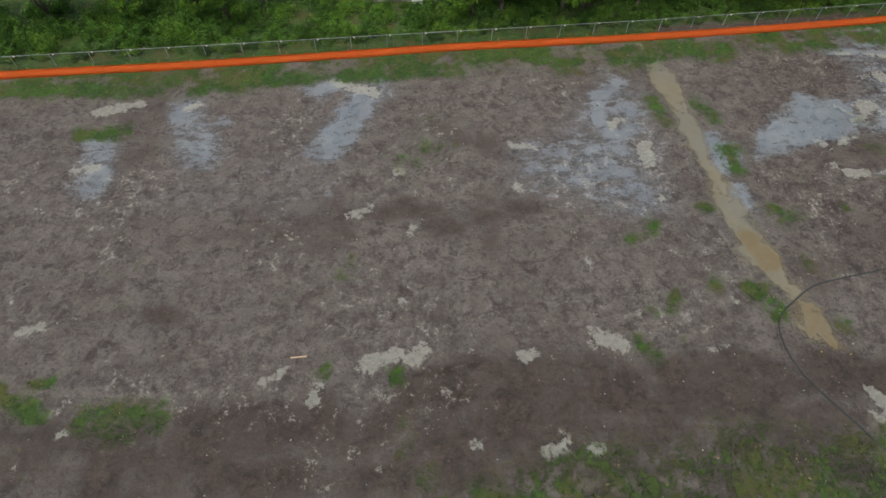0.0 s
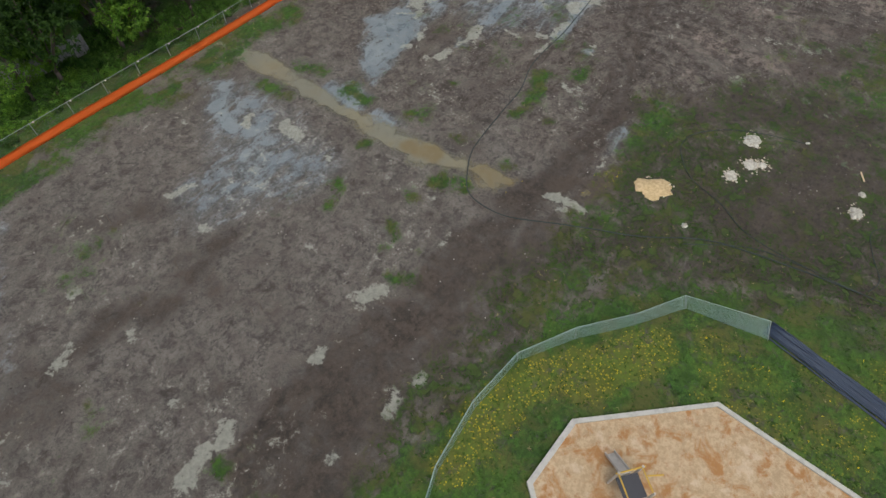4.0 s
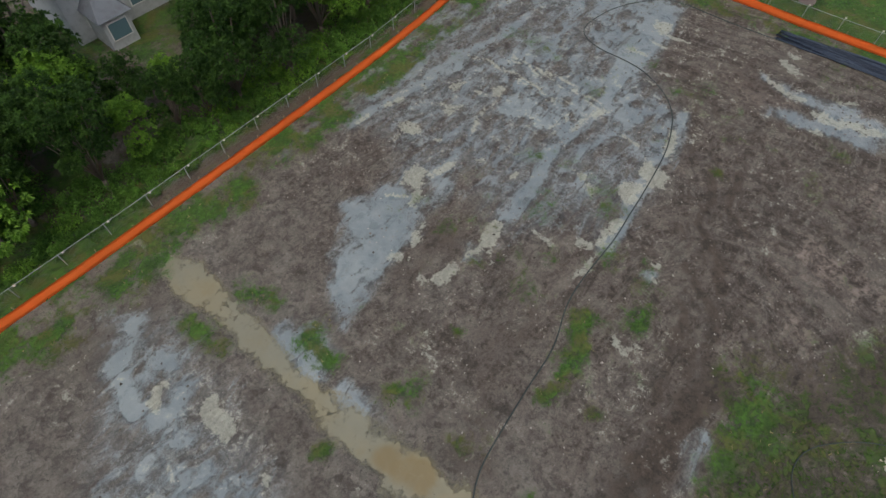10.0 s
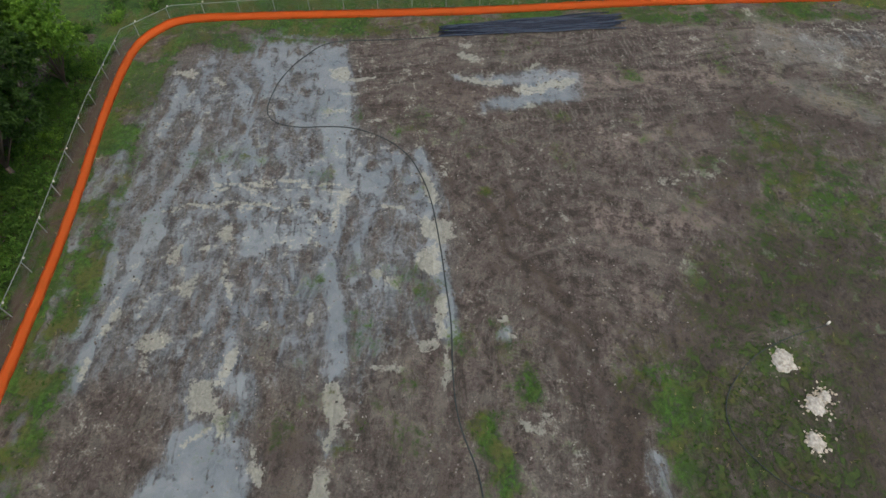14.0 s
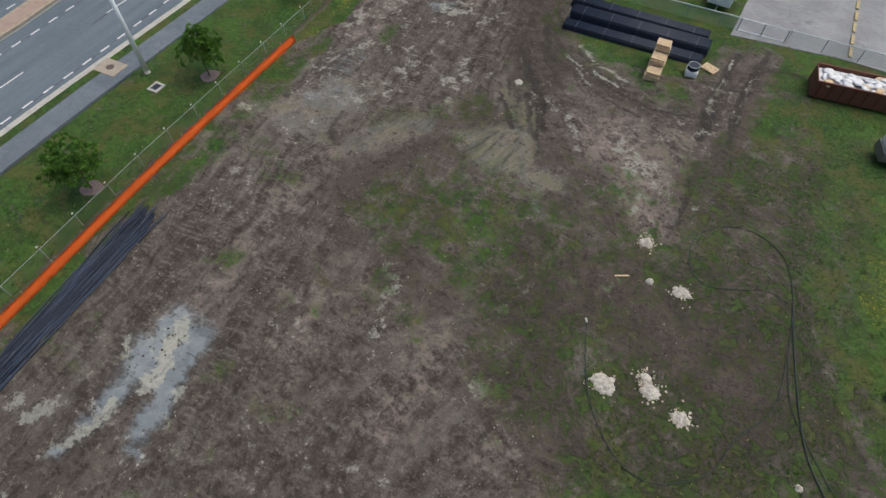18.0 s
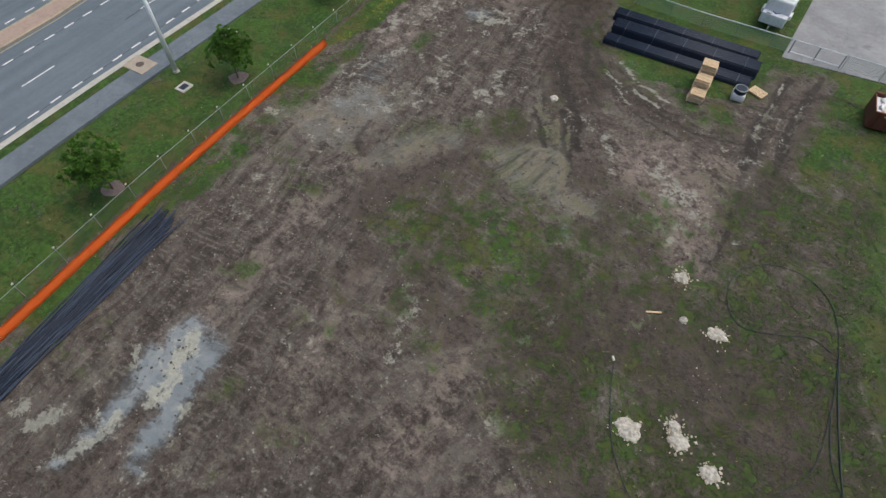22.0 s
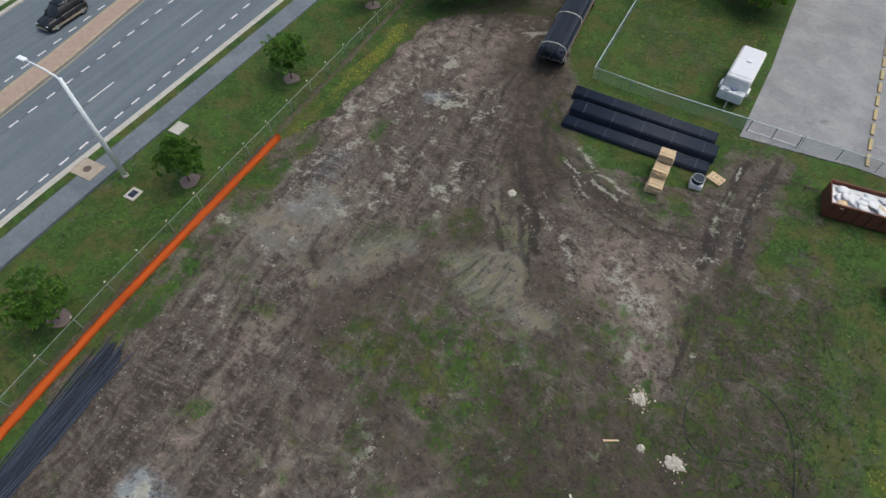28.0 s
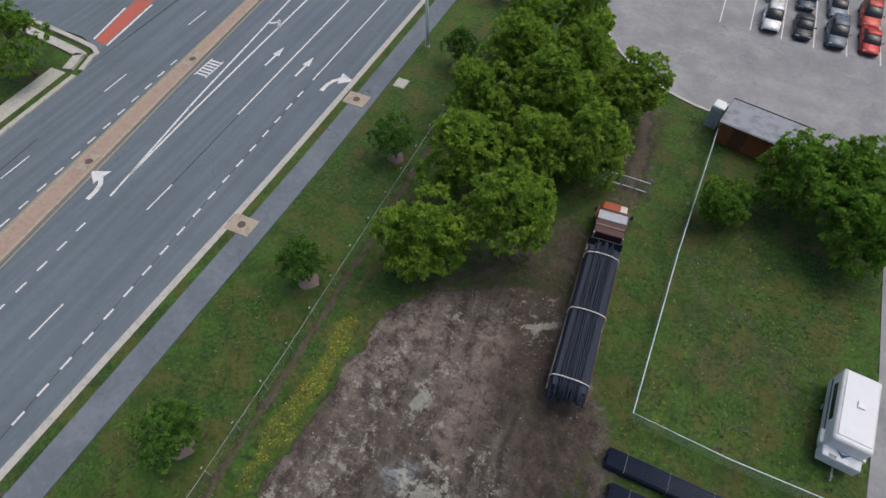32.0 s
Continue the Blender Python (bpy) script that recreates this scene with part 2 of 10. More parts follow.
    col = m.mix(m.math("MULTIPLY", k_mulch, 0.85), col, m.mix(n_fine, (0.05, 0.037, 0.027), (0.15, 0.115, 0.088)))
    # wet grey silt film, its colour blued to stand for the reflected sky
    holes = m.noise(1.0, 5, 0.7, m.drawn_out(2.6, 0.65, 8), 0.8)
    ragged = m.math("ADD", m.math("MULTIPLY", edge, 0.8), m.math("MULTIPLY", m.math("SUBTRACT", n_chip, 0.5), 0.6))
    long = m.noise(1.0, 5, 0.62, m.drawn_out(2.8, 0.95, 8), 1.2)
    drawn = m.math("ADD", m.math("MULTIPLY", edge, 0.6), m.math("ADD", m.math("MULTIPLY", m.math("SUBTRACT", n_chip, 0.5), 0.5), m.math("MULTIPLY", m.math("SUBTRACT", long, 0.5), 1.7)))
    k_silt = mask(silt, 0.28, 0.76, 1.0, drawn)
    k_silt = m.math("MULTIPLY", k_silt, m.step(m.math("ADD", holes, m.math("MULTIPLY", m.math("SUBTRACT", n_chip, 0.5), 0.3)), 0.26, 0.36))
    # a thin wet bloom on the soil round the films, in the same painted sky blue
    haze = m.math("MULTIPLY", m.step(silt, 0.03, 0.5), m.step(m.math("ADD", holes, m.math("MULTIPLY", e1, 0.12)), 0.38, 0.6, 0.1, 0.5))
    col = m.mix(haze, col, m.mix(m.step(mixed, 0.44, 0.56), (0.145, 0.163, 0.175), (0.245, 0.272, 0.285)))
    film = m.mix(m.step(n_big, 0.4, 0.6), (0.195, 0.232, 0.252), (0.255, 0.293, 0.307))
    film = m.mix(m.step(n_mid, 0.5, 0.66, 0, 0.3), film, (0.33, 0.362, 0.368))
    film = m.mix(m.step(n_fine, 0.58, 0.67, 0, 0.35), film, (0.13, 0.125, 0.115))
    film = m.mix(m.step(n_chip, 0.6, 0.7, 0, 0.4), film, (0.33, 0.345, 0.335))
    col = m.mix(m.math("MULTIPLY", k_silt, 0.8), col, film)
    # soft olive murk of drying puddles
    k_murk = m.math("MULTIPLY", m.step(murk, 0.02, 0.12), m.step(m.math("ADD", murk, m.math("MULTIPLY", ragged, 1.2)), 0.1, 0.85))
    k_murk = m.math("MULTIPLY", k_murk, m.step(m.noise(1.0, 4, 0.6, m.drawn_out(2.0, 0.42, 72), 1.5), 0.4, 0.6, 0.6, 1.0))
    dregs = m.mix(m.step(n_blot, 0.42, 0.56), (0.25, 0.222, 0.158), (0.19, 0.185, 0.16))
    dregs = m.mix(m.step(n_mid, 0.5, 0.64, 0, 0.6), dregs, (0.09, 0.087, 0.078))
    col = m.mix(m.math("MULTIPLY", k_murk, 0.72), col, dregs)
    col = m.mix(m.step(rut, 0.15, 0.95, 0, 0.8), col, (0.038, 0.031, 0.026))
    # pale dry sand
    k_pale = mask(pale, 0.42, 0.66, 1.1, m.math("ADD", smooth_edge, m.math("MULTIPLY", m.math("SUBTRACT", n_chip, 0.5), 0.3)))
    col = m.mix(m.math("MULTIPLY", k_pale, 0.92), col, m.mix(m.step(n_fine, 0.35, 0.65), (0.3, 0.298, 0.25), (0.42, 0.415, 0.35)))
    # still muddy water
    k_pool = m.math("MULTIPLY", m.step(pool, 0.02, 0.1), m.step(m.math("ADD", pool, m.math("MULTIPLY", ragged, 1.2)), 0.18, 0.84))
    tint = m.step(m.math("ADD", flower, m.math("ADD", m.math("MULTIPLY", m.math("SUBTRACT", n_blot, 0.5), 2.4), m.math("MULTIPLY", e2, 0.5))), 0.0, 1.3)
    water = m.mix(m.step(n_big, 0.4, 0.62), (0.215, 0.205, 0.15), (0.24, 0.215, 0.14))
    water = m.mix(m.math("MULTIPLY", tint, 0.7), water, (0.2, 0.145, 0.06))
    col = m.mix(m.math("MULTIPLY", k_pool, 0.93), col, water)
    # grass
    g1 = m.mix(m.step(n_fine, 0.41, 0.6), (0.014, 0.046, 0.006), (0.052, 0.128, 0.013))
    g1 = m.mix(m.step(n_big, 0.42, 0.62, 0, 0.5), g1, (0.066, 0.14, 0.013))
    g1 = m.mix(m.step(n_grit, 0.54, 0.74, 0, 0.35), g1, (0.02, 0.044, 0.01))
    g1 = m.mix(m.step(n_mid, 0.54, 0.7, 0, 0.4), g1, (0.078, 0.105, 0.016))
    g1 = m.mix(m.step(n_blot, 0.5, 0.62, 0, 0.55), g1, (0.02, 0.05, 0.006))
    g1 = m.mix(m.step(m.noise(0.4, 6, 0.68, None, 0.5), 0.46, 0.62, 0, 0.75), g1, m.mix(n_fine, (0.056, 0.06, 0.012), (0.125, 0.116, 0.03)))
    g1 = m.mix(m.step(m.noise(2.0, 4, 0.7, None, 0.5), 0.55, 0.66, 0, 0.6), g1, (0.015, 0.038, 0.008))
    bloom = m.math("MULTIPLY", m.step(m.voronoi(6.0), 0.0, 0.4, 1, 0), m.step(m.math("ADD", flower, m.math("MULTIPLY", edge, 0.6)), 0.35, 0.75))
    g1 = m.mix(m.step(m.math("ADD", flower, m.math("MULTIPLY", edge, 0.4)), 0.2, 0.9, 0, 0.45), g1, (0.15, 0.16, 0.018))
    g1 = m.mix(m.math("MULTIPLY", bloom, 0.75), g1, (0.6, 0.46, 0.02))
    g1 = m.mix(m.step(dark, 0.15, 0.8, 0, 0.5), g1, m.mix(n_fine, (0.024, 0.033, 0.01), (0.07, 0.075, 0.03)))
    k_grass = mask(grass, 0.14, 0.9, 1.2)
    sparse = m.math("MULTIPLY", m.step(dark, 0.3, 0.9), m.step(m.math("ADD", n_mid, m.math("MULTIPLY", e1, 0.4)), 0.44, 0.58, 0.9, 0.0))
    k_grass = m.math("MULTIPLY", k_grass, m.math("SUBTRACT", 1.0, sparse))
    k_grass = m.math("MULTIPLY", k_grass, m.math("SUBTRACT", 1.0, m.math("MULTIPLY", k_murk, 0.75)))
    col = m.mix(m.math("MULTIPLY", k_grass, 0.96), col, g1)
    rough = m.mix(k_silt, (0.93,) * 3, m.mix(n_mid, (0.1,) * 3, (0.5,) * 3))
    rough = m.mix(m.math("MULTIPLY", k_murk, 0.7), rough, (0.3,) * 3)
    rough = m.mix(m.math("MULTIPLY", k_dark, 0.5), rough, (0.4,) * 3)
    rough = m.mix(k_pool, rough, (0.08,) * 3)
    rough = m.mix(k_grass, rough, (0.9,) * 3)
    wet = m.math("MAXIMUM", k_pool, m.math("MULTIPLY", m.math("MAXIMUM", k_silt, k_murk), 0.8))
    relief = m.math("ADD", m.math("MULTIPLY", n_fine, 0.8), m.math("MULTIPLY", n_grit, 0.3))
    relief = m.math("ADD", relief, m.math("MULTIPLY", clod, -0.2))
    relief = m.math("MULTIPLY", relief, m.math("SUBTRACT", 1.0, m.math("MAXIMUM", wet, m.math("MULTIPLY", k_grass, 0.75))))
    m.put(0.4, m.b.inputs["Specular IOR Level"])
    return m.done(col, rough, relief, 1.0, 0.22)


def asphalt(name, lo, hi, deg=None, worn=0.5):
    """Asphalt with lane-long wear, patches, fine cracks and speckle."""
    m = Mat(name, 0.88, 0, 0.3)
    n1 = m.noise(0.35, 4) if deg is None else m.noise(1.0, 4, 0.6, m.drawn_out(25.0, 0.9, deg))
    n2, n3, n4 = m.noise(2.2, 6, 0.7), m.noise(40, 3), m.noise(9.0, 4, 0.7)
    col = m.mix(m.step(n1, 0.3, 0.7), lo, hi)
    col = m.mix(m.step(m.noise(0.16, 5, 0.65, None, 0.8), 0.46, 0.62, 0, worn), col, tuple(c * 0.8 for c in lo))
    col = m.mix(m.step(n2, 0.52, 0.68, 0, worn), col, tuple(c * 0.78 for c in lo))
    col = m.mix(m.step(n2, 0.34, 0.46, worn * 0.8, 0), col, tuple(c * 1.14 for c in hi))
    col = m.mix(m.step(n4, 0.58, 0.68, 0, 0.4), col, tuple(c * 0.7 for c in lo))
    col = m.mix(m.step(n3, 0.5, 0.8, 0, 0.4), col, tuple(c * 1.45 for c in hi))
    crack = m.voronoi(0.28, "DISTANCE_TO_EDGE", m.noise_bent(0.9, 1.6))
    col = m.mix(m.math("MULTIPLY", m.step(crack, 0.0, 0.012, 1, 0), m.step(m.noise(0.25, 3), 0.5, 0.6, 0, worn)), col, tuple(c * 0.45 for c in lo))
    return m.done(col, m.step(n2, 0.2, 0.8, 0.75, 0.95), n3, 0.25, 0.01)


def seen_through(m, colour, share):
    """Thin leaves or cloth: part of the light comes through from behind."""
    tr = m.node("ShaderNodeBsdfTranslucent")
    mx = m.node("ShaderNodeMixShader")
    m.put(colour, tr.inputs["Color"])
    mx.inputs[0].default_value = share
    m.t.links.new(m.b.outputs[0], mx.inputs[1])
    m.t.links.new(tr.outputs[0], mx.inputs[2])
    m.t.links.new(mx.outputs[0], m.t.nodes["Material Output"].inputs["Surface"])


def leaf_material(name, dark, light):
    """Leaves: each its own tint, with self-shadow painted in as lighter and darker sprays."""
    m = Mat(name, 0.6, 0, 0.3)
    spray_shade = m.step(m.noise(1.5, 3, 0.6), 0.38, 0.64)
    shade = m.math("ADD", m.math("MULTIPLY", m.island(), 0.45), m.math("MULTIPLY", spray_shade, 0.6))
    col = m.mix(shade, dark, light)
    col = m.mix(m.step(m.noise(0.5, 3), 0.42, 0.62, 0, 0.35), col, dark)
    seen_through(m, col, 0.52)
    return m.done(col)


def cloth(name, colour, share=0.5, wear=0.55):
    m = Mat(name, 0.8, 0, 0.2)
    n1, n2 = m.noise(1.4, 4), m.noise(14, 3)
    col = m.mix(m.step(n1, 0.5, 0.75, 0, 0.35), colour, tuple(c * wear for c in colour))
    col = m.mix(m.step(n2, 0.55, 0.8, 0, 0.3), col, tuple(c * wear for c in colour))
    seen_through(m, col, share)
    return m.done(col)


SOIL = ground_material()
ROAD = asphalt("road_asphalt", (0.118, 0.149, 0.176), (0.158, 0.192, 0.222), -81.86, 0.22)
LOT = asphalt("parking_asphalt", (0.245, 0.25, 0.262), (0.33, 0.333, 0.34))
PATHWAY = asphalt("path_asphalt", (0.137, 0.163, 0.19), (0.18, 0.208, 0.236))
CONCRETE = plain("kerb_concrete", (0.5, 0.485, 0.44), 0.9, grime=0.3)
PAVER = plain("pinkish_median_paving", (0.4, 0.3, 0.245), 0.9, grime=0.25)
MED_KERB = plain("tan_median_kerb", (0.42, 0.35, 0.265), 0.9, grime=0.3)
APRON = plain("pale_tan_apron_concrete", (0.42, 0.36, 0.285), 0.9, grime=0.35)
TAR = plain("black_tar_seam", (0.035, 0.038, 0.042), 0.6, grime=0.3)
WHITE_LINE = plain("white_road_paint", (0.72, 0.72, 0.72), 0.7, grime=0.3, scale=2)
YELLOW_LINE = plain("yellow_road_paint", (0.36, 0.32, 0.21), 0.7, grime=0.3)
RED_PAVE = plain("red_crossing_paint", (0.5, 0.13, 0.09), 0.85)
ORANGE = cloth("orange_silt_fabric", (1.0, 0.25, 0.055), 0.2, 0.8)
STAKE = plain("wooden_stake", (0.42, 0.3, 0.18), 0.85)
GALV = plain("galvanised_steel", (0.33, 0.37, 0.36), 0.5, 0.15, 0.2)
POLE_GREY = plain("pale_pole_paint", (0.87, 0.93, 0.97), 0.45, 0, 0.03)
BLACK_PIPE = plain("black_plastic", (0.021, 0.03, 0.052), 0.55, 0, 0.15, spec=0.3)
HOSE_GREY = plain("dusty_black_hose", (0.05, 0.062, 0.06), 0.7, 0, 0.3, spec=0.2)
BLACK_SOFT = plain("black_drain_tube", (0.021, 0.03, 0.05), 0.6, 0, 0.15, spec=0.25)
TUBE_BLUE = plain("weathered_blue_black_tube", (0.05, 0.067, 0.105), 0.55, 0, 0.2, spec=0.3)
STRAP = plain("white_strap", (0.7, 0.68, 0.6), 0.8)
TIMBER = plain("pale_pallet_wood", (0.72, 0.55, 0.35), 0.85, grime=0.3, scale=5)
BARK = plain("tree_bark", (0.16, 0.125, 0.1), 0.95, grime=0.4, scale=8)
MULCH = plain("bark_mulch", (0.25, 0.19, 0.17), 0.95, grime=0.5, scale=8)
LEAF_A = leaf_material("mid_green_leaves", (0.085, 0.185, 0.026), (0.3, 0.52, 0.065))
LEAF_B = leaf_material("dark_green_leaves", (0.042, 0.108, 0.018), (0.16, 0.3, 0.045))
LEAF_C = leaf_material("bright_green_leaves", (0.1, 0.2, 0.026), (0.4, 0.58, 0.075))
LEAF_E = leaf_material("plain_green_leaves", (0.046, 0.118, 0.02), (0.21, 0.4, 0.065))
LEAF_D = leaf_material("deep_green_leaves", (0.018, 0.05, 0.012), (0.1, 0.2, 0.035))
WHITE_PAINT = plain("white_vehicle_paint", (0.78, 0.79, 0.8), 0.35, 0, 0.12)
GLASS = plain("dark_glass", (0.015, 0.018, 0.022), 0.08, 0, 0.05, spec=0.6)
RUBBER = plain("tyre_rubber", (0.02, 0.02, 0.02), 0.85)
STEEL = plain("dull_steel", (0.25, 0.26, 0.27), 0.5, 0.7)
RUST = plain("rust_red_painted_steel", (0.17, 0.06, 0.035), 0.7, 0.1, 0.5)
CAB_RED = plain("orange_red_cab_paint", (0.38, 0.09, 0.03), 0.4, 0, 0.3)
SHED_WALL = plain("rusty_brown_siding", (0.3, 0.105, 0.04), 0.8, 0, 0.4)
ROOF_GREY = plain("weathered_grey_roofing", (0.31, 0.33, 0.37), 0.8, 0, 0.5, 1.2)
SIDING = plain("pale_grey_siding", (0.48, 0.5, 0.53), 0.7)
SHINGLE = plain("blue_grey_shingles", (0.15, 0.165, 0.195), 0.9, 0, 0.4, 2)
FENCE_WOOD = plain("weathered_fence_wood", (0.36, 0.345, 0.33), 0.9, 0, 0.5)
TAN_WALL = plain("tan_rendered_wall", (0.5, 0.39, 0.3), 0.9, 0, 0.35, 1.5)


def chip_material():
    m = Mat("wood_chips", 0.95)
    n1, n2, n3 = m.noise(0.9, 5, 0.65), m.noise(5, 4, 0.7), m.noise(30, 3)
    col = m.mix(m.step(n2, 0.35, 0.65), (0.43, 0.31, 0.185), (0.56, 0.42, 0.27))
    stain = m.noise(0.75, 6, 0.68, None, 0.6)
    col = m.mix(m.step(stain, 0.48, 0.63, 0, 0.9), col, (0.39, 0.185, 0.06))
    col = m.mix(m.step(m.noise(2.4, 5, 0.65), 0.56, 0.68, 0, 0.65), col, (0.36, 0.18, 0.08))
    col = m.mix(m.step(n1, 0.34, 0.45, 0.5, 0), col, (0.66, 0.54, 0.4))
    return m.done(col, None, n3, 0.8, 0.04)


WOOD_CHIP = chip_material()


# ---- shape helpers ----
def mesh_object(name, bm, material, smooth=False):
    me = bpy.data.meshes.new(name)
    bm.to_mesh(me)
    bm.free()
    me.materials.append(material)
    if smooth:
        me.polygons.foreach_set("use_smooth", [True] * len(me.polygons))
    return new(name, me)


def part(name, bm, material, parent, label="", smooth=False):
    """Links a bmesh as one mesh object under a thing or a part."""
    ob = mesh_object(name, bm, material, smooth)
    ob.parent = parent
    if label:
        ob["label"] = label
    return ob


def thing(name, m, label, category, group="", kind=""):
    """An Empty at a thing's base."""
    ob = new(name)
    ob.empty_display_size = 0.2
    ob.matrix_world = m
    return tagged(ob, label, category, group, kind)


def box(bm, cx, cy, cz, sx, sy, sz, bevel=0.0, m=None):
    r = bmesh.ops.create_cube(bm, size=1)
    vs = r["verts"]
    bmesh.ops.scale(bm, vec=(sx, sy, sz), verts=vs)
    bmesh.ops.translate(bm, vec=(cx, cy, cz), verts=vs)
    if bevel:
        es = list({e for v in vs for e in v.link_edges})
        r = bmesh.ops.bevel(bm, geom=es, offset=bevel, segments=2, affect="EDGES", profile=0.6)
        vs = list({v for f in r["faces"] for v in f.verts} | {v for v in vs if v.is_valid})
    if m is not None:
        bmesh.ops.transform(bm, matrix=m, verts=vs)
    return bm


def boxed(cx, cy, cz, sx, sy, sz, bevel=0.0, m=None):
    return box(bmesh.new(), cx, cy, cz, sx, sy, sz, bevel, m)


def rod(bm, a, b, r0, r1=None, sides=8):
    """A tapered round bar from a to b."""
    a, b = Vector(a), Vector(b)
    r1 = r0 if r1 is None else r1
    m = Matrix.Translation((a + b) / 2) @ (b - a).to_track_quat("Z", "Y").to_matrix().to_4x4()
    bmesh.ops.create_cone(bm, cap_ends=True, segments=sides, radius1=r0, radius2=r1, depth=(b - a).length, matrix=m)
    return bm


def prism(bm, pts, z0, z1):
    """A flat polygon given a thickness."""
    lo = [bm.verts.new((x, y, z0)) for x, y in pts]
    hi = [bm.verts.new((x, y, z1)) for x, y in pts]
    bm.faces.new(hi)
    bm.faces.new(lo[::-1])
    n = len(pts)
    for i in range(n):
        bm.faces.new((lo[i], lo[(i + 1) % n], hi[(i + 1) % n], hi[i]))
    bmesh.ops.recalc_face_normals(bm, faces=bm.faces)
    return bm


def spline(pts, step=0.5):
    """Points every step along a smooth line through pts."""
    p = np.array(pts, float)
    p = np.vstack([2 * p[0] - p[1], p, 2 * p[-1] - p[-2]])
    out = []
    for i in range(1, len(p) - 2):
        n = max(2, int(np.linalg.norm(p[i + 1] - p[i]) / step))
        for k in range(n):
            t = k / n
            out.append(0.5 * (2 * p[i] + (p[i + 1] - p[i - 1]) * t + (2 * p[i - 1] - 5 * p[i] + 4 * p[i + 1] - p[i + 2]) * t * t
                              + (3 * p[i] - p[i - 1] - 3 * p[i + 1] + p[i + 2]) * t ** 3))
    out.append(p[-2])
    return np.array(out)


def offset_line(pts, d):
    """A plan line moved d to its left."""
    p = np.array(pts, float)[:, :2]
    t = np.gradient(p, axis=0)
    t /= np.linalg.norm(t, axis=1)[:, None] + 1e-9
    return p + d * np.stack([-t[:, 1], t[:, 0]], 1)


def along(pts, step):
    """Places and headings every step along a plan line."""
    p = np.array(pts, float)[:, :2]
    seg = np.linalg.norm(np.diff(p, axis=0), axis=1)
    s = np.concatenate([[0], np.cumsum(seg)])
    out = []
    for q in np.arange(0, s[-1], step):
        i = min(np.searchsorted(s, q, side="right") - 1, len(seg) - 1)
        k = (q - s[i]) / seg[i]
        d = (p[i + 1] - p[i]) / seg[i]
        out.append((*(p[i] + (p[i + 1] - p[i]) * k), math.atan2(d[1], d[0])))
    return out


def strip(bm, left, right, z0, z1):
    """A slab between two plan lines of equal length."""
    n = len(left)
    rows = [[bm.verts.new((x, y, z)) for x, y in line] for line, z in ((left, z0), (left, z1), (right, z1), (right, z0))]
    for a, b in zip(rows, rows[1:] + rows[:1]):
        for i in range(n - 1):
            bm.faces.new((a[i], a[i + 1], b[i + 1], b[i]))
    for i in (0, n - 1):
        bm.faces.new([r[i] for r in rows])
    bmesh.ops.recalc_face_normals(bm, faces=bm.faces)
    return bm


def tube(bm, pts, r, sides=8):
    """A round tube along a line of 3D points."""
    p = [Vector(q) for q in pts]
    rings = []
    for i, q in enumerate(p):
        d = (p[min(i + 1, len(p) - 1)] - p[max(i - 1, 0)]).normalized()
        side = d.cross(Vector((0, 0, 1))).normalized() if abs(d.z) < 0.95 else Vector((1, 0, 0))
        up = side.cross(d)
        rings.append([bm.verts.new(q + r * (math.cos(a) * side + math.sin(a) * up)) for a in np.linspace(0, 2 * math.pi, sides, endpoint=False)])
    for a, b in zip(rings, rings[1:]):
        for i in range(sides):
            bm.faces.new((a[i], a[(i + 1) % sides], b[(i + 1) % sides], b[i]))
    bm.faces.new(rings[0][::-1])
    bm.faces.new(rings[-1])
    return bm


def spin(x, y, z=0.0, deg=0.0):
    return pose(x, y, z, 0, 0, deg)


# ---- plan ----
ROAD_O, ROAD_D, ROAD_N = np.array([83.7, 0.0]), np.array([0.1416, -0.98992]), np.array([0.98992, 0.1416])


def rd(s, v):
    """A place by metres along the road and across it, away from the site."""
    return ROAD_O + s * ROAD_D + v * ROAD_N


ORANGE_LINE = [(-70, 32.0), (-33, 35.7), (-20.4, 36.9), (-7.4, 38.4), (2.4, 39.6), (18, 41.1), (39.6, 43.9), (53, 46.5), (59.6, 47.3), (62.5, 46.5),
               (64.2, 44.6), (65.3, 38.5), (67.7, 21.8), (70.5, 6.6), (73.0, -10.6)]
CHAIN_LINE = [(-70, 33.3), (-33, 37.0), (-7.4, 39.7), (18, 42.4), (39.6, 45.2), (53, 47.8), (61.3, 48.8), (64.9, 46.0), (66.5, 38.7), (68.9, 22.0), (71.7, 6.8),
              (74.2, -10.4), (76.3, -25), (78.9, -41), (83.4, -70), (86, -88)]


# ---- ground ----
def lattice(x, y, size, seed):
    """Smooth random values over the plan, about size metres across, 0 to 1."""
    rng = np.random.default_rng(seed)
    g = rng.random((256, 256))
    u, v = x / size, y / size
    i, j = np.floor(u).astype(int), np.floor(v).astype(int)
    f, h = u - i, v - j
    f, h = f * f * (3 - 2 * f), h * h * (3 - 2 * h)
    q = lambda a, b: g[a % 256, b % 256]
    return (q(i, j) * (1 - f) + q(i + 1, j) * f) * (1 - h) + (q(i, j + 1) * (1 - f) + q(i + 1, j + 1) * f) * h


def cloud(x, y, size, seed, octaves=4):
    out, amp, tot = 0, 1.0, 0
    for k in range(octaves):
        out = out + amp * lattice(x, y, size / 2 ** k, seed + k)
        tot += amp
        amp *= 0.55
    return out / tot


def ramp(v, lo, hi):
    t = np.clip((v - lo) / (hi - lo), 0, 1)
    return t * t * (3 - 2 * t)


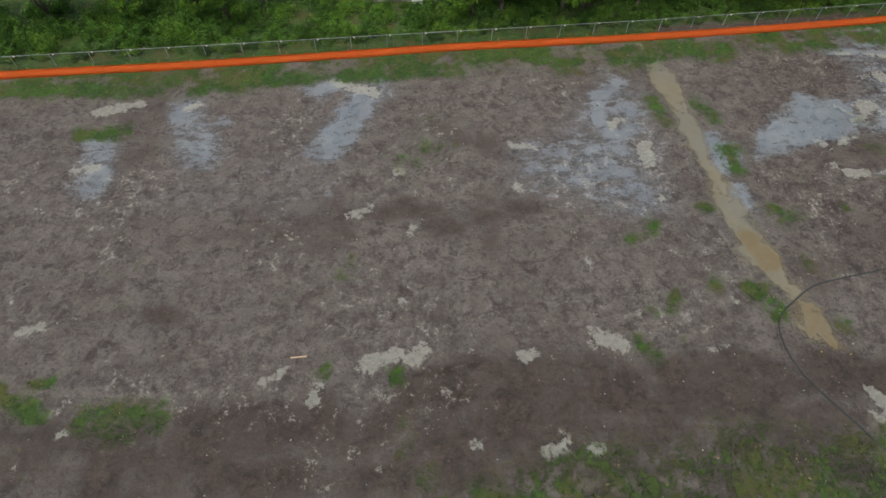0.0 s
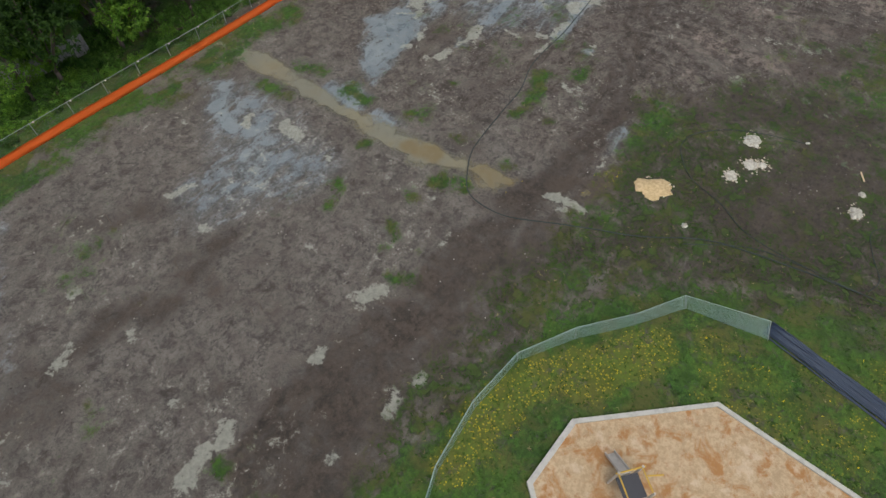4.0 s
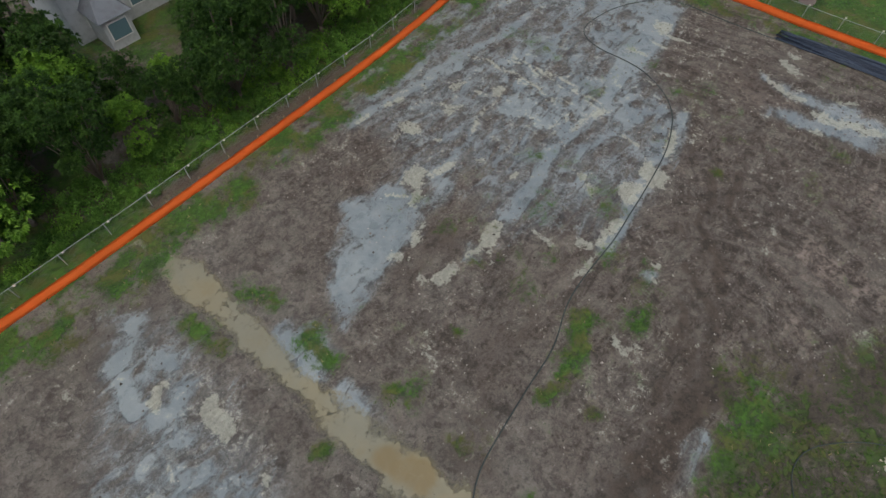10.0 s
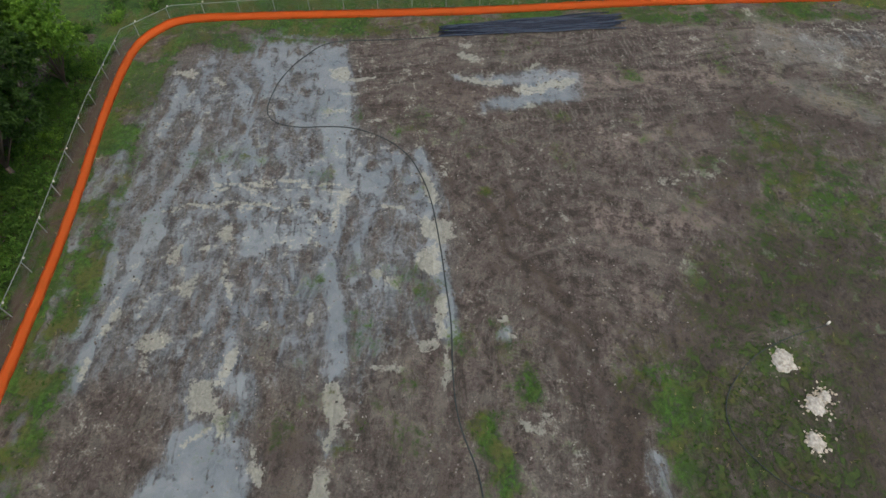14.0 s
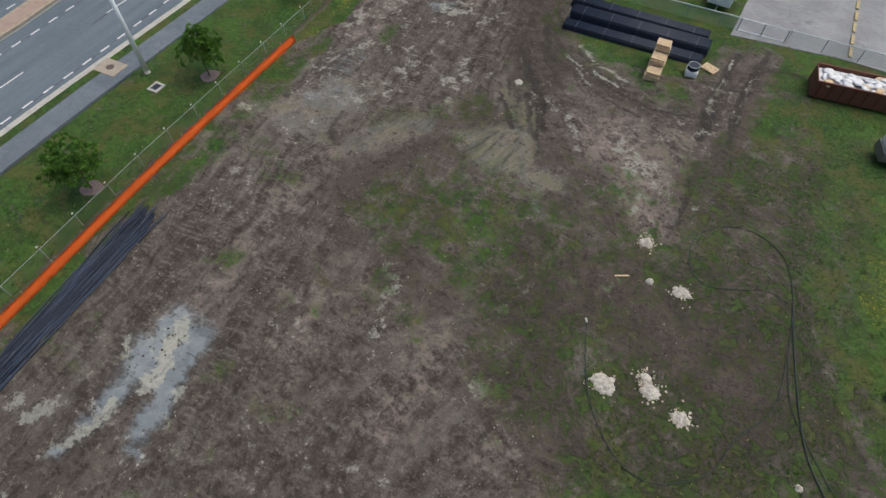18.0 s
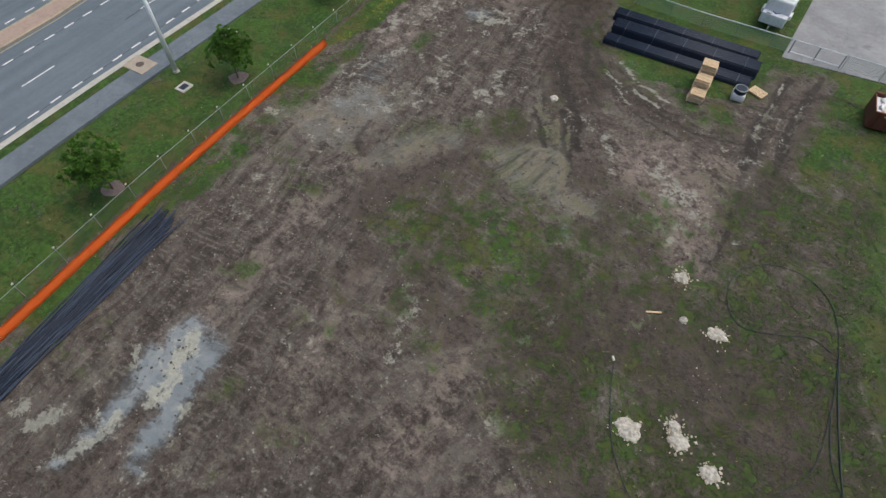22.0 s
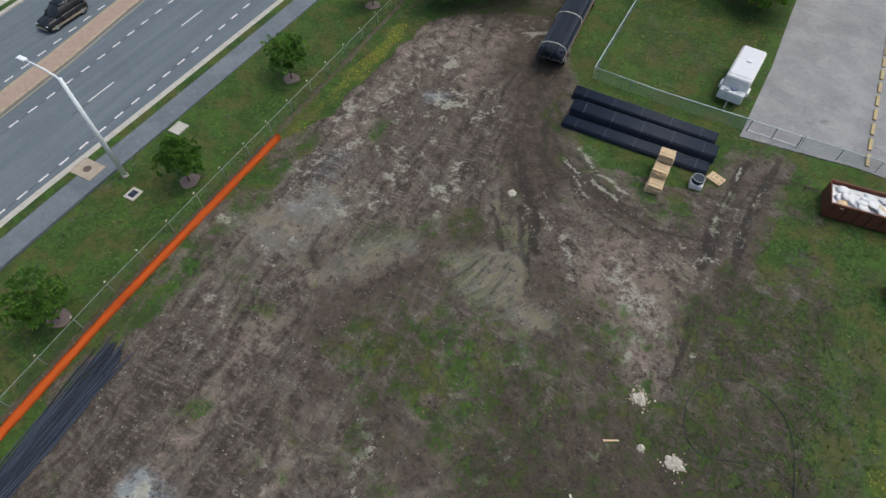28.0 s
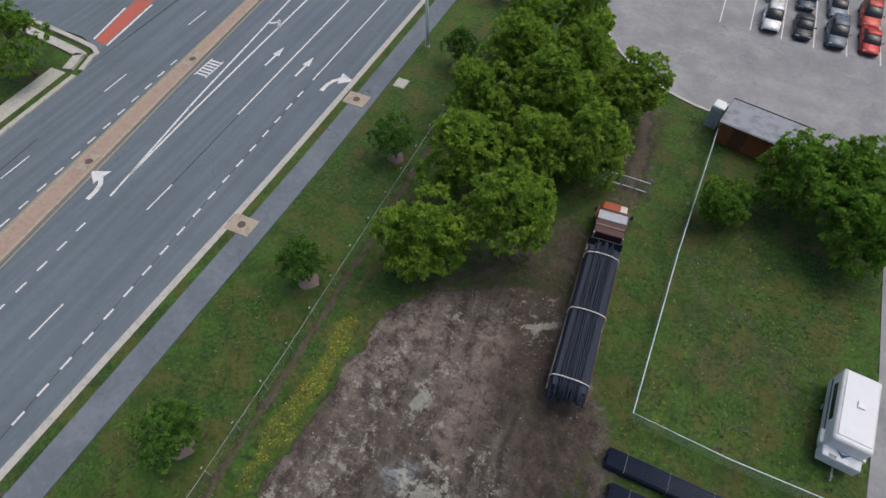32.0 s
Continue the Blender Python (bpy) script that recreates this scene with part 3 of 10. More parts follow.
xs = np.concatenate([[-2500, -900, -350, -150, -90, -60], np.arange(-46, 90, 0.19), [96, 103, 112, 125, 150, 220, 500, 2500]])
ys = np.concatenate([[-2500, -900, -350, -160, -110, -90, -78], np.arange(-70, 52, 0.19), [55, 60, 66, 75, 95, 150, 400, 2500]])
GX, GY = np.meshgrid(xs, ys, indexing="ij")
near = (GX > -47) & (GX < 91) & (GY > -71) & (GY < 53)
wx = GX + 1.6 * (cloud(GX, GY, 4.0, 3) - 0.5) + 0.5 * (cloud(GX, GY, 1.0, 13, 2) - 0.5)
wy = GY + 1.6 * (cloud(GX, GY, 4.0, 23) - 0.5) + 0.5 * (cloud(GX, GY, 1.0, 33, 2) - 0.5)
COVER = {k: np.zeros_like(GX) for k in ("grass", "silt", "pale", "pool", "dark", "flower", "rut", "mulch", "murk", "dry")}


def line_distance(pts, px, py):
    best = np.full(px.shape, 1e9)
    for (ax, ay), (bx, by) in zip(pts, pts[1:]):
        dx, dy = bx - ax, by - ay
        t = np.clip(((px - ax) * dx + (py - ay) * dy) / (dx * dx + dy * dy + 1e-9), 0, 1)
        best = np.minimum(best, np.hypot(px - ax - t * dx, py - ay - t * dy))
    return best


def stroke(kind, pts, width, soft=None, value=1.0, warp=1.0, patchy=0.0, size=1.2):
    """Lays a cover along a plan line, width metres to each side, with an uneven edge."""
    soft = (width * 0.7 + 0.35 if kind != "pool" or width < 0.5 or warp > 1 else 0.35) if soft is None else soft
    p = np.array(pts, float)
    pad = width + soft + 3
    ia, ib = np.searchsorted(xs, [p[:, 0].min() - pad, p[:, 0].max() + pad])
    ja, jb = np.searchsorted(ys, [p[:, 1].min() - pad, p[:, 1].max() + pad])
    sl = (slice(ia, ib), slice(ja, jb))
    px, py = GX[sl] + warp * (wx[sl] - GX[sl]), GY[sl] + warp * (wy[sl] - GY[sl])
    if kind in ("silt", "pale", "dark", "grass", "murk", "dry"):
        soft = soft * 1.7
    if width < 0.21 or (width <= 0.3 and kind in ("rut", "dark")):
        soft = 0.2
    q = [tuple(a) for a in p] if len(p) > 1 else [tuple(p[0]), (p[0][0] + 0.01, p[0][1])]
    v = value * ramp(-line_distance(q, px, py), -width - soft / 2, -width + soft / 2)
    if kind == "dark" and width > 0.4 and not patchy:
        patchy, size = 0.25, 1.3
    if patchy:
        v = v * (1 - patchy + patchy * ramp(cloud(GX[sl], GY[sl], size, 71, 3), 0.35, 0.62))
    a = COVER[kind][sl]
    if value >= 0:
        np.maximum(a, v, out=a)
    else:
        a += v * np.maximum(a, 0)


def inside(poly, px, py):
    c = np.zeros(px.shape, bool)
    for (ax, ay), (bx, by) in zip(poly, poly[1:] + poly[:1]):
        c ^= ((ay > py) != (by > py)) & (px < (bx - ax) * (py - ay) / (by - ay + 1e-12) + ax)
    return c


def soft_inside(poly, spread=5.0):
    """How far a place lies inside a plan shape, with a broad ragged edge, 0 to 1."""
    out = 0
    for k in range(4):
        out = out + inside(poly, GX + spread * (cloud(GX, GY, 5, 301 + 10 * k) - 0.5) + 0.6 * k - 0.9, GY + spread * (cloud(GX, GY, 5, 401 + 10 * k) - 0.5) + 0.5 * (k % 2) - 0.25)
    return out / 4


def patch(kind, poly, value=1.0, soft=None, warp=0.5, patchy=0.0, size=0.9):
    """Lays a cover over a plan shape, with an uneven edge and holes where it is patchy."""
    soft = {"pool": 0.6, "pale": 0.5, "murk": 1.1}.get(kind, 0.7) if soft is None else soft
    p = np.array(poly)
    ia, ib = np.searchsorted(xs, [p[:, 0].min() - 3, p[:, 0].max() + 3])
    ja, jb = np.searchsorted(ys, [p[:, 1].min() - 3, p[:, 1].max() + 3])
    sl = (slice(ia, ib), slice(ja, jb))
    px, py = GX[sl] + warp * (wx[sl] - GX[sl]), GY[sl] + warp * (wy[sl] - GY[sl])
    d = line_distance(poly + poly[:1], px, py)
    v = value * ramp(np.where(inside(poly, px, py), d, -d), -soft, soft)
    if patchy:
        v = v * (1 - patchy + patchy * ramp(cloud(GX[sl], GY[sl], size, 73, 3), 0.36, 0.6))
    np.maximum(COVER[kind][sl], v, out=COVER[kind][sl])


SITE = ORANGE_LINE + [(71.6, -15), (71.9, -19), (72.5, -26), (72.6, -31), (70.5, -34.5), (68, -36.6), (63, -39), (59.5, -36), (57.2, -31), (57, -25.5), (54.5, -24.4), (49, -23.6), (41, -25.2), (39.2, -31),
                      (37.6, -31), (38.4, -22.5), (37.6, -18), (35.8, -13), (33.5, -9), (34.5, -3), (34, 3), (33, 8.8), (30.2, 9.0), (24.1, 7.3), (18.7, 7.7), (13.8, 7.1), (9.5, 6.5), (5.2, 5.7), (3.0, 4.9), (-20, 1), (-70, -5)]
bare = inside([(x, y) for x, y in SITE], wx, wy)
COVER["grass"][:] = np.where(bare, 0.0, 1.0)
# grass margin inside the fences
d_fence = line_distance(ORANGE_LINE, wx, wy)
woods_side = GX < 63
margin = np.where(woods_side, 3.0, 2.4 + 0.6 * ramp(-GY, -20, 12))
COVER["grass"] = np.maximum(COVER["grass"], bare * ramp(margin - d_fence, -0.9, 0.9) * (0.3 + 0.7 * ramp(cloud(GX, GY, 2.2, 5), 0.34, 0.6)))
# thin weeds
weeds = ramp(cloud(GX, GY, 9, 41), 0.54, 0.75) * ramp(cloud(GX, GY, 1.6, 47), 0.4, 0.75)
COVER["grass"] = np.maximum(COVER["grass"], bare * weeds * 0.42)
# weedy ground between the bare site and the lawn
mixed = soft_inside([(39, 9.8), (30, 9), (24, 7.3), (25, 2), (28.5, -5), (30, -11), (36, -16), (44, -6), (46, 2), (42.6, 8)])
COVER["grass"] = COVER["grass"] * (1 - mixed) + mixed * (1 - 0.6 * ramp(GX, 33, 43)) * (0.34 + 0.5 * ramp(cloud(GX, GY, 3.2, 91), 0.36, 0.6))
COVER["dark"] = np.maximum(COVER["dark"], mixed * (0.35 + 0.35 * ramp(cloud(GX, GY, 3, 99), 0.35, 0.6)))
damp = np.maximum(soft_inside([(22, -1), (30, -15), (38, -21), (46, -13), (48, 1), (43, 8), (30, 9), (23, 7)]), soft_inside([(3, 4.6), (9, 6.5), (14, 7.3), (25, 8.8), (25, 2), (18, 4.8), (12, 4.6)], 2.0))
COVER["dark"] = np.maximum(COVER["dark"], damp * (0.4 + 0.35 * ramp(cloud(GX, GY, 2, 109), 0.4, 0.6)))
COVER["grass"] = np.maximum(COVER["grass"], damp * (1 - 0.6 * ramp(GX, 33, 43)) * (0.3 + 0.5 * ramp(cloud(GX, GY, 2.6, 119), 0.38, 0.6)))
COVER["mulch"] = np.maximum(COVER["mulch"], mixed * 0.32 * ramp(cloud(GX, GY, 4, 89), 0.45, 0.65))
olive = soft_inside([(62, -8), (60, 3), (53, 8), (46, 7), (40, 0), (41, -9), (47, -14), (56, -13)])
COVER["grass"] = np.maximum(COVER["grass"], olive * 0.5 * ramp(cloud(GX, GY, 4, 93), 0.36, 0.62))
COVER["dark"] = np.maximum(COVER["dark"], olive * 0.6 * ramp(cloud(GX, GY, 3.5, 94), 0.38, 0.6))
lane = line_distance([(0, 3.6), (6, 6.2), (13, 6.2), (19, 4.6), (25, 2.0), (29, -2)], wx, wy)
COVER["grass"] = np.maximum(COVER["grass"], ramp(1.6 - lane, -1, 1) * 0.6)
COVER["flower"] = np.maximum(COVER["flower"], np.where((GX > -60) & ~bare, 0.16 * ramp(cloud(GX, GY, 6, 95), 0.5, 0.7), 0))
play = inside([(-4, -2), (5, 3.4), (9, 4.3), (13, 4.3), (16.5, 2.9), (19.7, 0.7), (22.6, -0.6), (24, -5), (27, -8), (28, -20), (-4, -20)], GX, GY)
COVER["flower"] = np.maximum(COVER["flower"], play * (0.06 + 0.5 * ramp(cloud(GX, GY, 2.6, 97), 0.48, 0.68)))
COVER["pale"] = np.maximum(COVER["pale"], bare * 0.3 * ramp(cloud(GX, GY, 5, 101), 0.42, 0.7))
COVER["dark"] = np.maximum(COVER["dark"], bare * 0.5 * ramp(cloud(GX, GY, 7, 105), 0.5, 0.75))
# soil bared along the foot of the chain-link fence
d_chain = line_distance([(66.3, 38.7), (68.6, 22.0), (71.4, 6.8), (73.8, -10.4), (75.9, -25), (78.5, -41), (83, -70)], GX, GY)
COVER["mulch"] = np.maximum(COVER["mulch"], ramp(0.22 - d_chain, -0.2, 0.2))
COVER["grass"] = COVER["grass"] * (1 - 0.85 * ramp(0.22 - d_chain, -0.2, 0.2))
d_chain = line_distance([(20, 42.4), (39.6, 44.9), (53, 47.5), (61.3, 48.5)], GX, GY)
COVER["mulch"] = np.maximum(COVER["mulch"], 0.9 * ramp(0.8 - d_chain, -0.4, 0.4))
COVER["grass"] = COVER["grass"] * (1 - 0.9 * ramp(0.8 - d_chain, -0.4, 0.4))
shade = (GX > 14) & (GY > np.interp(GX, [p[0] for p in CHAIN_LINE[:7]], [p[1] for p in CHAIN_LINE[:7]]) + 2.5) & (GX < 62)
COVER["mulch"] = np.maximum(COVER["mulch"], shade * 0.75 * ramp(cloud(GX, GY, 4, 111), 0.35, 0.6))
COVER["grass"] = np.where(shade, COVER["grass"] * (0.25 + 0.6 * ramp(cloud(GX, GY, 3, 115), 0.4, 0.6)), COVER["grass"])
# patches, puddles and wheel tracks
stroke("grass", [(-24.7, 29.7), (-22.2, 30.0)], 0.7)
stroke("grass", [(-32.6, 34.1), (-27.6, 34.4), (-20.2, 35.3)], 1.0, patchy=0.4)
stroke("grass", [(-16.9, 9.4), (-14.0, 9.3)], 0.9)
stroke("grass", [(-22.2, 10.5), (-20.0, 9.4)], 0.7, patchy=0.3)
stroke("grass", [(-5.5, 11.8)], 0.3)
stroke("grass", [(-1.7, 11.4)], 0.35)
stroke("grass", [(11.8, 13.4)], 0.4)
stroke("grass", [(12.7, 20.6), (14.0, 21.3)], 0.5, patchy=0.4)
stroke("grass", [(-20.9, 11.5), (-19.9, 11.7)], 0.4)
stroke("pale", [(-24.1, 32.1), (-22.0, 32.8)], 0.5)
stroke("pale", [(-18.2, 32.7), (-17.3, 33.1)], 0.4)
stroke("pale", [(-7.6, 35.3), (-4.5, 34.6)], 0.7)
stroke("pale", [(-24.3, 26.1), (-22.5, 26.7)], 0.3)
stroke("pale", [(-2.8, 25.6)], 0.4)
stroke("pale", [(-5.2, 22.5), (-4.1, 22.8)], 0.5, patchy=0.4)
stroke("pale", [(-1.2, 21.2)], 0.35)
stroke("pale", [(-2.0, 16.4)], 0.3)
stroke("pale", [(-0.8, 12.5), (-0.3, 12.7)], 0.4)
stroke("pale", [(-3.1, 12.0), (-1.8, 12.4)], 0.45)
stroke("pale", [(-8.8, 11.3), (-7.9, 11.8)], 0.3)
stroke("pale", [(-6.3, 10.1), (-5.8, 11.1)], 0.35, patchy=0.3)
stroke("pale", [(9.5, 13.6), (10.7, 13.6)], 0.5)
stroke("pale", [(5.2, 12.5)], 0.25)
stroke("pale", [(5.7, 7.6), (6.6, 7.8)], 0.4)
stroke("pale", [(7.9, 7.2), (8.8, 7.3)], 0.2)
stroke("pale", [(2.0, 7.8)], 0.25)
stroke("pale", [(-19.0, 9.7), (-18.8, 10.2)], 0.5, patchy=0.5)
stroke("pale", [(-18.2, 8.2)], 0.25)
stroke("pale", [(-23.0, 13.8), (-21.6, 14.1)], 0.35, patchy=0.5)
stroke("pale", [(-24.8, 22.9)], 0.4, value=0.7)
stroke("pale", [(-10.3, 18.7)], 0.35, value=0.7)
stroke("pale", [(9.6, 18.6)], 0.3, value=0.7)
stroke("pale", [(-10.0, 25.6)], 0.3, value=0.7)
stroke("silt", [(-4.9, 34.3), (-6.3, 31.1), (-7.7, 28.4)], 1.2, value=0.85)
stroke("silt", [(-8.8, 34.3), (-7.1, 35.3)], 0.9, value=0.85)
stroke("silt", [(-18.2, 32.6), (-16.1, 27.4)], 1.5, value=0.62)
stroke("silt", [(-23.2, 29.0), (-22.2, 24.8)], 1.2, value=0.62)
stroke("silt", [(-15.0, 31.1)], 0.5, value=0.7)
stroke("dark", [(-5.9, 22.5), (-0.1, 22.8)], 0.8, value=0.7)
stroke("dark", [(-15.8, 15.6), (-14.4, 15.1)], 0.7, value=0.7)
stroke("dark", [(-1.3, 15.8), (-0.0, 15.1)], 0.6, value=0.6)
stroke("dark", [(1.9, 29.1), (4.3, 28.0)], 0.5, value=0.6)
stroke("dark", [(3.3, 23.9), (5.1, 22.9)], 0.6, value=0.7)
stroke("dark", [(4.6, 16.5)], 0.5, value=0.6)
stroke("dark", [(-16.0, 19.8), (-12.7, 20.6)], 0.6, value=0.5)
stroke("dark", [(-0.6, 11.3), (3.9, 11.9)], 0.25, value=0.9)
stroke("dark", [(-10.6, 9.4), (-8.1, 9.8)], 0.25, value=0.9)
stroke("dark", [(-16.3, 6.1), (-10.0, 7.9), (-4.0, 8.4), (4.1, 9.5), (11.6, 10.7)], 1.6, value=0.8)
stroke("dark", [(-9.7, 6.3), (1.1, 6.2)], 1.2, value=0.8)
stroke("dark", [(-3.2, 6.2), (-3.0, 9.5)], 0.25, value=0.5)
stroke("pale", [(-3.8, 6.2), (-3.7, 9.8)], 0.25, value=0.5)
stroke("pale", [(-2.4, 6.2), (-2.0, 9.8)], 0.22, value=0.5)
stroke("dark", [(1.3, 11.6), (3.8, 11.7)], 0.25, value=1)
stroke("dark", [(-0.5, 10.2), (6.6, 11.2), (12.8, 10.7), (17.3, 10.2)], 1.5, value=0.85)
stroke("dark", [(21.4, 11.2), (29.0, 11.7), (35.2, 11.5)], 1.3, value=0.85)
stroke("dark", [(8.6, 10.2), (14.8, 9.8)], 1.0, value=0.85)
stroke("pale", [(9.7, 13.8), (10.5, 13.4)], 0.45)
stroke("pale", [(5.5, 12.3), (6.0, 12.5)], 0.3)
stroke("pale", [(-0.9, 12.4), (-0.3, 12.6)], 0.4)
stroke("pale", [(-3.1, 11.9), (-2.0, 12.3)], 0.5)
stroke("pale", [(5.8, 7.6), (6.5, 7.7)], 0.35)
stroke("pale", [(8.3, 7.3)], 0.3)
stroke("pale", [(-2.8, 25.6)], 0.4, value=0.8)
stroke("pale", [(-1.1, 21.3)], 0.3, value=0.8)
stroke("pale", [(-4.7, 22.8)], 0.4, value=0.8)
stroke("pale", [(9.6, 18.6)], 0.3, value=0.7)
stroke("grass", [(-1.8, 11.3)], 0.5)
stroke("grass", [(12.1, 13.2)], 0.4)
stroke("grass", [(35.4, 16.4)], 0.35)
stroke("silt", [(12.7, 34.1), (12.0, 31.5), (13.6, 29.6), (14.9, 30.6)], 0.8, value=0.85)
stroke("silt", [(14.2, 35.7), (12.5, 33.8)], 0.9, value=0.85)
stroke("pale", [(13.1, 30.7), (13.6, 31.3)], 0.3)
stroke("silt", [(20.3, 29.3), (20.6, 27.0)], 0.9, value=0.85)
stroke("silt", [(20.5, 24.4), (20.5, 23.0)], 0.7, value=0.85)
stroke("grass", [(21.1, 28.6), (21.4, 26.5)], 0.7, patchy=0.4)
stroke("grass", [(20.4, 33.5), (21.2, 31.7)], 0.6, patchy=0.4)
stroke("grass", [(16.7, 33.8), (17.2, 31.5)], 0.7, patchy=0.4)
stroke("grass", [(22.2, 23.1), (22.9, 21.6)], 0.5, patchy=0.4)
stroke("grass", [(17.9, 22.9)], 0.45)
stroke("grass", [(19.2, 17.2), (20.1, 15.8)], 0.7, patchy=0.5)
stroke("grass", [(17.1, 17.4)], 0.55)
stroke("grass", [(23.3, 18.6)], 0.4, patchy=0.4)
stroke("grass", [(23.7, 14.6)], 0.5, patchy=0.4)
stroke("grass", [(33.0, 18.8)], 0.45)
stroke("grass", [(34.7, 17.0), (35.8, 16.5)], 0.6, patchy=0.3)
stroke("grass", [(31.4, 17.8)], 0.45)
stroke("grass", [(28.2, 17.5), (29.9, 17.3)], 0.5, patchy=0.3)
stroke("grass", [(29.3, 15.1)], 0.3)
stroke("grass", [(32.6, 24.8)], 0.25)
stroke("grass", [(38.9, 18.6)], 0.3)
stroke("grass", [(27.5, 23.2)], 0.3)
stroke("grass", [(13.8, 21.5)], 0.5, patchy=0.4)
stroke("grass", [(15.5, 38.8), (19.7, 40.3), (23.2, 39.7)], 1.5, patchy=0.3)
stroke("pale", [(17.2, 41.1), (17.8, 39.0)], 0.25)
stroke("mulch", [(24.0, 11.2), (25.7, 10.5)], 0.5)
stroke("grass", [(13.4, 21.0), (14.5, 21.6)], 0.4, patchy=0.4)
stroke("grass", [(17.2, 17.3)], 0.45)
stroke("grass", [(14.4, 17.0), (13.9, 15.9)], 0.35)
stroke("grass", [(12.8, 15.5)], 0.25)
stroke("grass", [(11.6, 13.5), (12.3, 12.9)], 0.45)
stroke("grass", [(14.3, 13.7)], 0.3, patchy=0.3)
stroke("pale", [(23.3, 10.6), (23.7, 8.6)], 0.3)
stroke("pale", [(22.9, 9.5)], 0.25)
stroke("pale", [(9.7, 13.8), (10.6, 13.4)], 0.5)
stroke("pale", [(9.6, 18.6)], 0.3, value=0.8)
stroke("dark", [(25.2, 9.7), (27.4, 8.5)], 1.0, value=0.7)
stroke("dark", [(16.5, 11.9), (19.6, 11.5), (22.9, 11.9)], 1.3, value=0.85)
stroke("dry", [(38.0, 6.7), (39.1, 8.5)], 0.4, value=0.8)
stroke("pale", [(30.0, 9.6), (28.3, 9.7)], 0.35, value=0.8, patchy=0.4)
stroke("pale", [(47.1, 36.5), (47.5, 30.8)], 0.12, value=0.75)
stroke("pale", [(46.8, 36.0), (47.1, 30.7)], 0.1, value=0.75)
stroke("pale", [(47.5, 30.0), (47.5, 28.1)], 0.12, value=0.75)
stroke("pale", [(45.0, 39.0), (45.8, 30.2)], 0.12, value=0.75)
stroke("pale", [(45.3, 31.6), (45.4, 30.1)], 0.1, value=0.7)
stroke("pale", [(46.2, 25.7), (46.2, 24.5)], 0.12, value=0.75)
stroke("grass", [(44.5, 44.3), (45.0, 43.7)], 0.8, patchy=0.4)
stroke("grass", [(56.7, 45.4), (54.2, 44.9)], 0.9, patchy=0.3)
stroke("grass", [(61.9, 43.7), (61.6, 39.0)], 0.8, patchy=0.3)
stroke("grass", [(35.4, 16.7), (34.5, 16.5)], 0.5)
stroke("grass", [(33.1, 18.6), (31.7, 18.7)], 0.55, patchy=0.3)
stroke("grass", [(31.2, 17.7), (29.7, 17.7)], 0.4)
stroke("grass", [(38.8, 18.6)], 0.3)
stroke("grass", [(48.2, 19.1)], 0.35)
stroke("dark", [(49.8, 18.2), (46.0, 17.4), (45.3, 15.3)], 0.3, value=0.8)
stroke("dark", [(47.7, 19.3), (43.7, 17.7), (41.9, 15.4), (40.1, 13.8)], 0.3, value=0.8)
stroke("dark", [(40.6, 16.4), (38.6, 13.9), (36.0, 12.8)], 0.35, value=0.8)
stroke("dark", [(36.6, 14.3), (35.1, 13.2), (34.6, 11.5)], 0.5, value=0.7)
stroke("dark", [(35.9, 14.0), (35.1, 12.6)], 1.0, value=0.6)
stroke("dark", [(42.4, 19.0), (41.6, 14.7)], 0.5, value=0.5)
stroke("dark", [(55.9, 26.3), (53.6, 24.8)], 0.6, value=0.6)
stroke("dark", [(54.2, 24.9), (48.5, 21.6)], 0.25, value=0.7)
stroke("dark", [(38.5, 15.4), (34.7, 14.3), (31.9, 13.4)], 0.3, value=0.6)
stroke("dark", [(40.2, 12.2), (36.9, 10.9), (33.8, 10.7)], 0.3, value=0.6)
stroke("dry", [(41.5, 10.4), (39.2, 7.9)], 0.7, value=0.5, patchy=0.4)
stroke("dry", [(37.9, 6.7), (38.6, 6.3)], 0.45, value=0.8)
stroke("dry", [(38.8, 7.9)], 0.5, value=0.6)
stroke("pale", [(68.6, -2.6), (64.3, -3.5)], 0.9, value=0.35, patchy=0.3)
stroke("pool", [(54.0, -14.9), (52.5, -12.6)], 0.12, value=0.7, warp=0.3)
stroke("pool", [(53.0, -14.9), (51.6, -12.6)], 0.12, value=0.7, warp=0.3)
stroke("pool", [(52.0, -14.8), (50.7, -12.5)], 0.12, value=0.7, warp=0.3)
stroke("rut", [(54.7, -14.8), (52.2, -11.4)], 0.25)
stroke("rut", [(53.1, -16.0), (50.7, -11.8)], 0.25)
stroke("dark", [(54.1, -16.0), (50.5, -11.2)], 1.0, value=0.7)
stroke("dark", [(60.7, -29.5), (57.0, -23.7), (54.5, -18.2)], 1.5, value=0.75)
stroke("dark", [(55.5, -22.9), (49.9, -19.9), (44.1, -19.3)], 1.0, value=0.55)
stroke("dark", [(49.1, -11.6), (46.4, -11.5)], 2.0, value=0.45)
stroke("dark", [(44.8, -4.0), (39.7, -1.9), (35.7, -1.0)], 2.2, value=0.5)
stroke("dark", [(41.7, -8.3), (37.4, -10.9)], 1.5, value=0.5)
stroke("dark", [(36.5, 1.0), (34.9, -0.5)], 1.2, value=0.6)
stroke("dark", [(56.0, 7.5), (55.3, 6.3)], 0.6, value=0.6)
stroke("dark", [(67.4, 6.5), (66.3, 5.1)], 0.5, value=0.6)
stroke("dark", [(63.0, -4.4), (61.6, -4.0)], 0.6, value=0.8)
stroke("pale", [(45.0, -15.1), (42.7, -13.5)], 1.4, value=0.62, patchy=0.4)
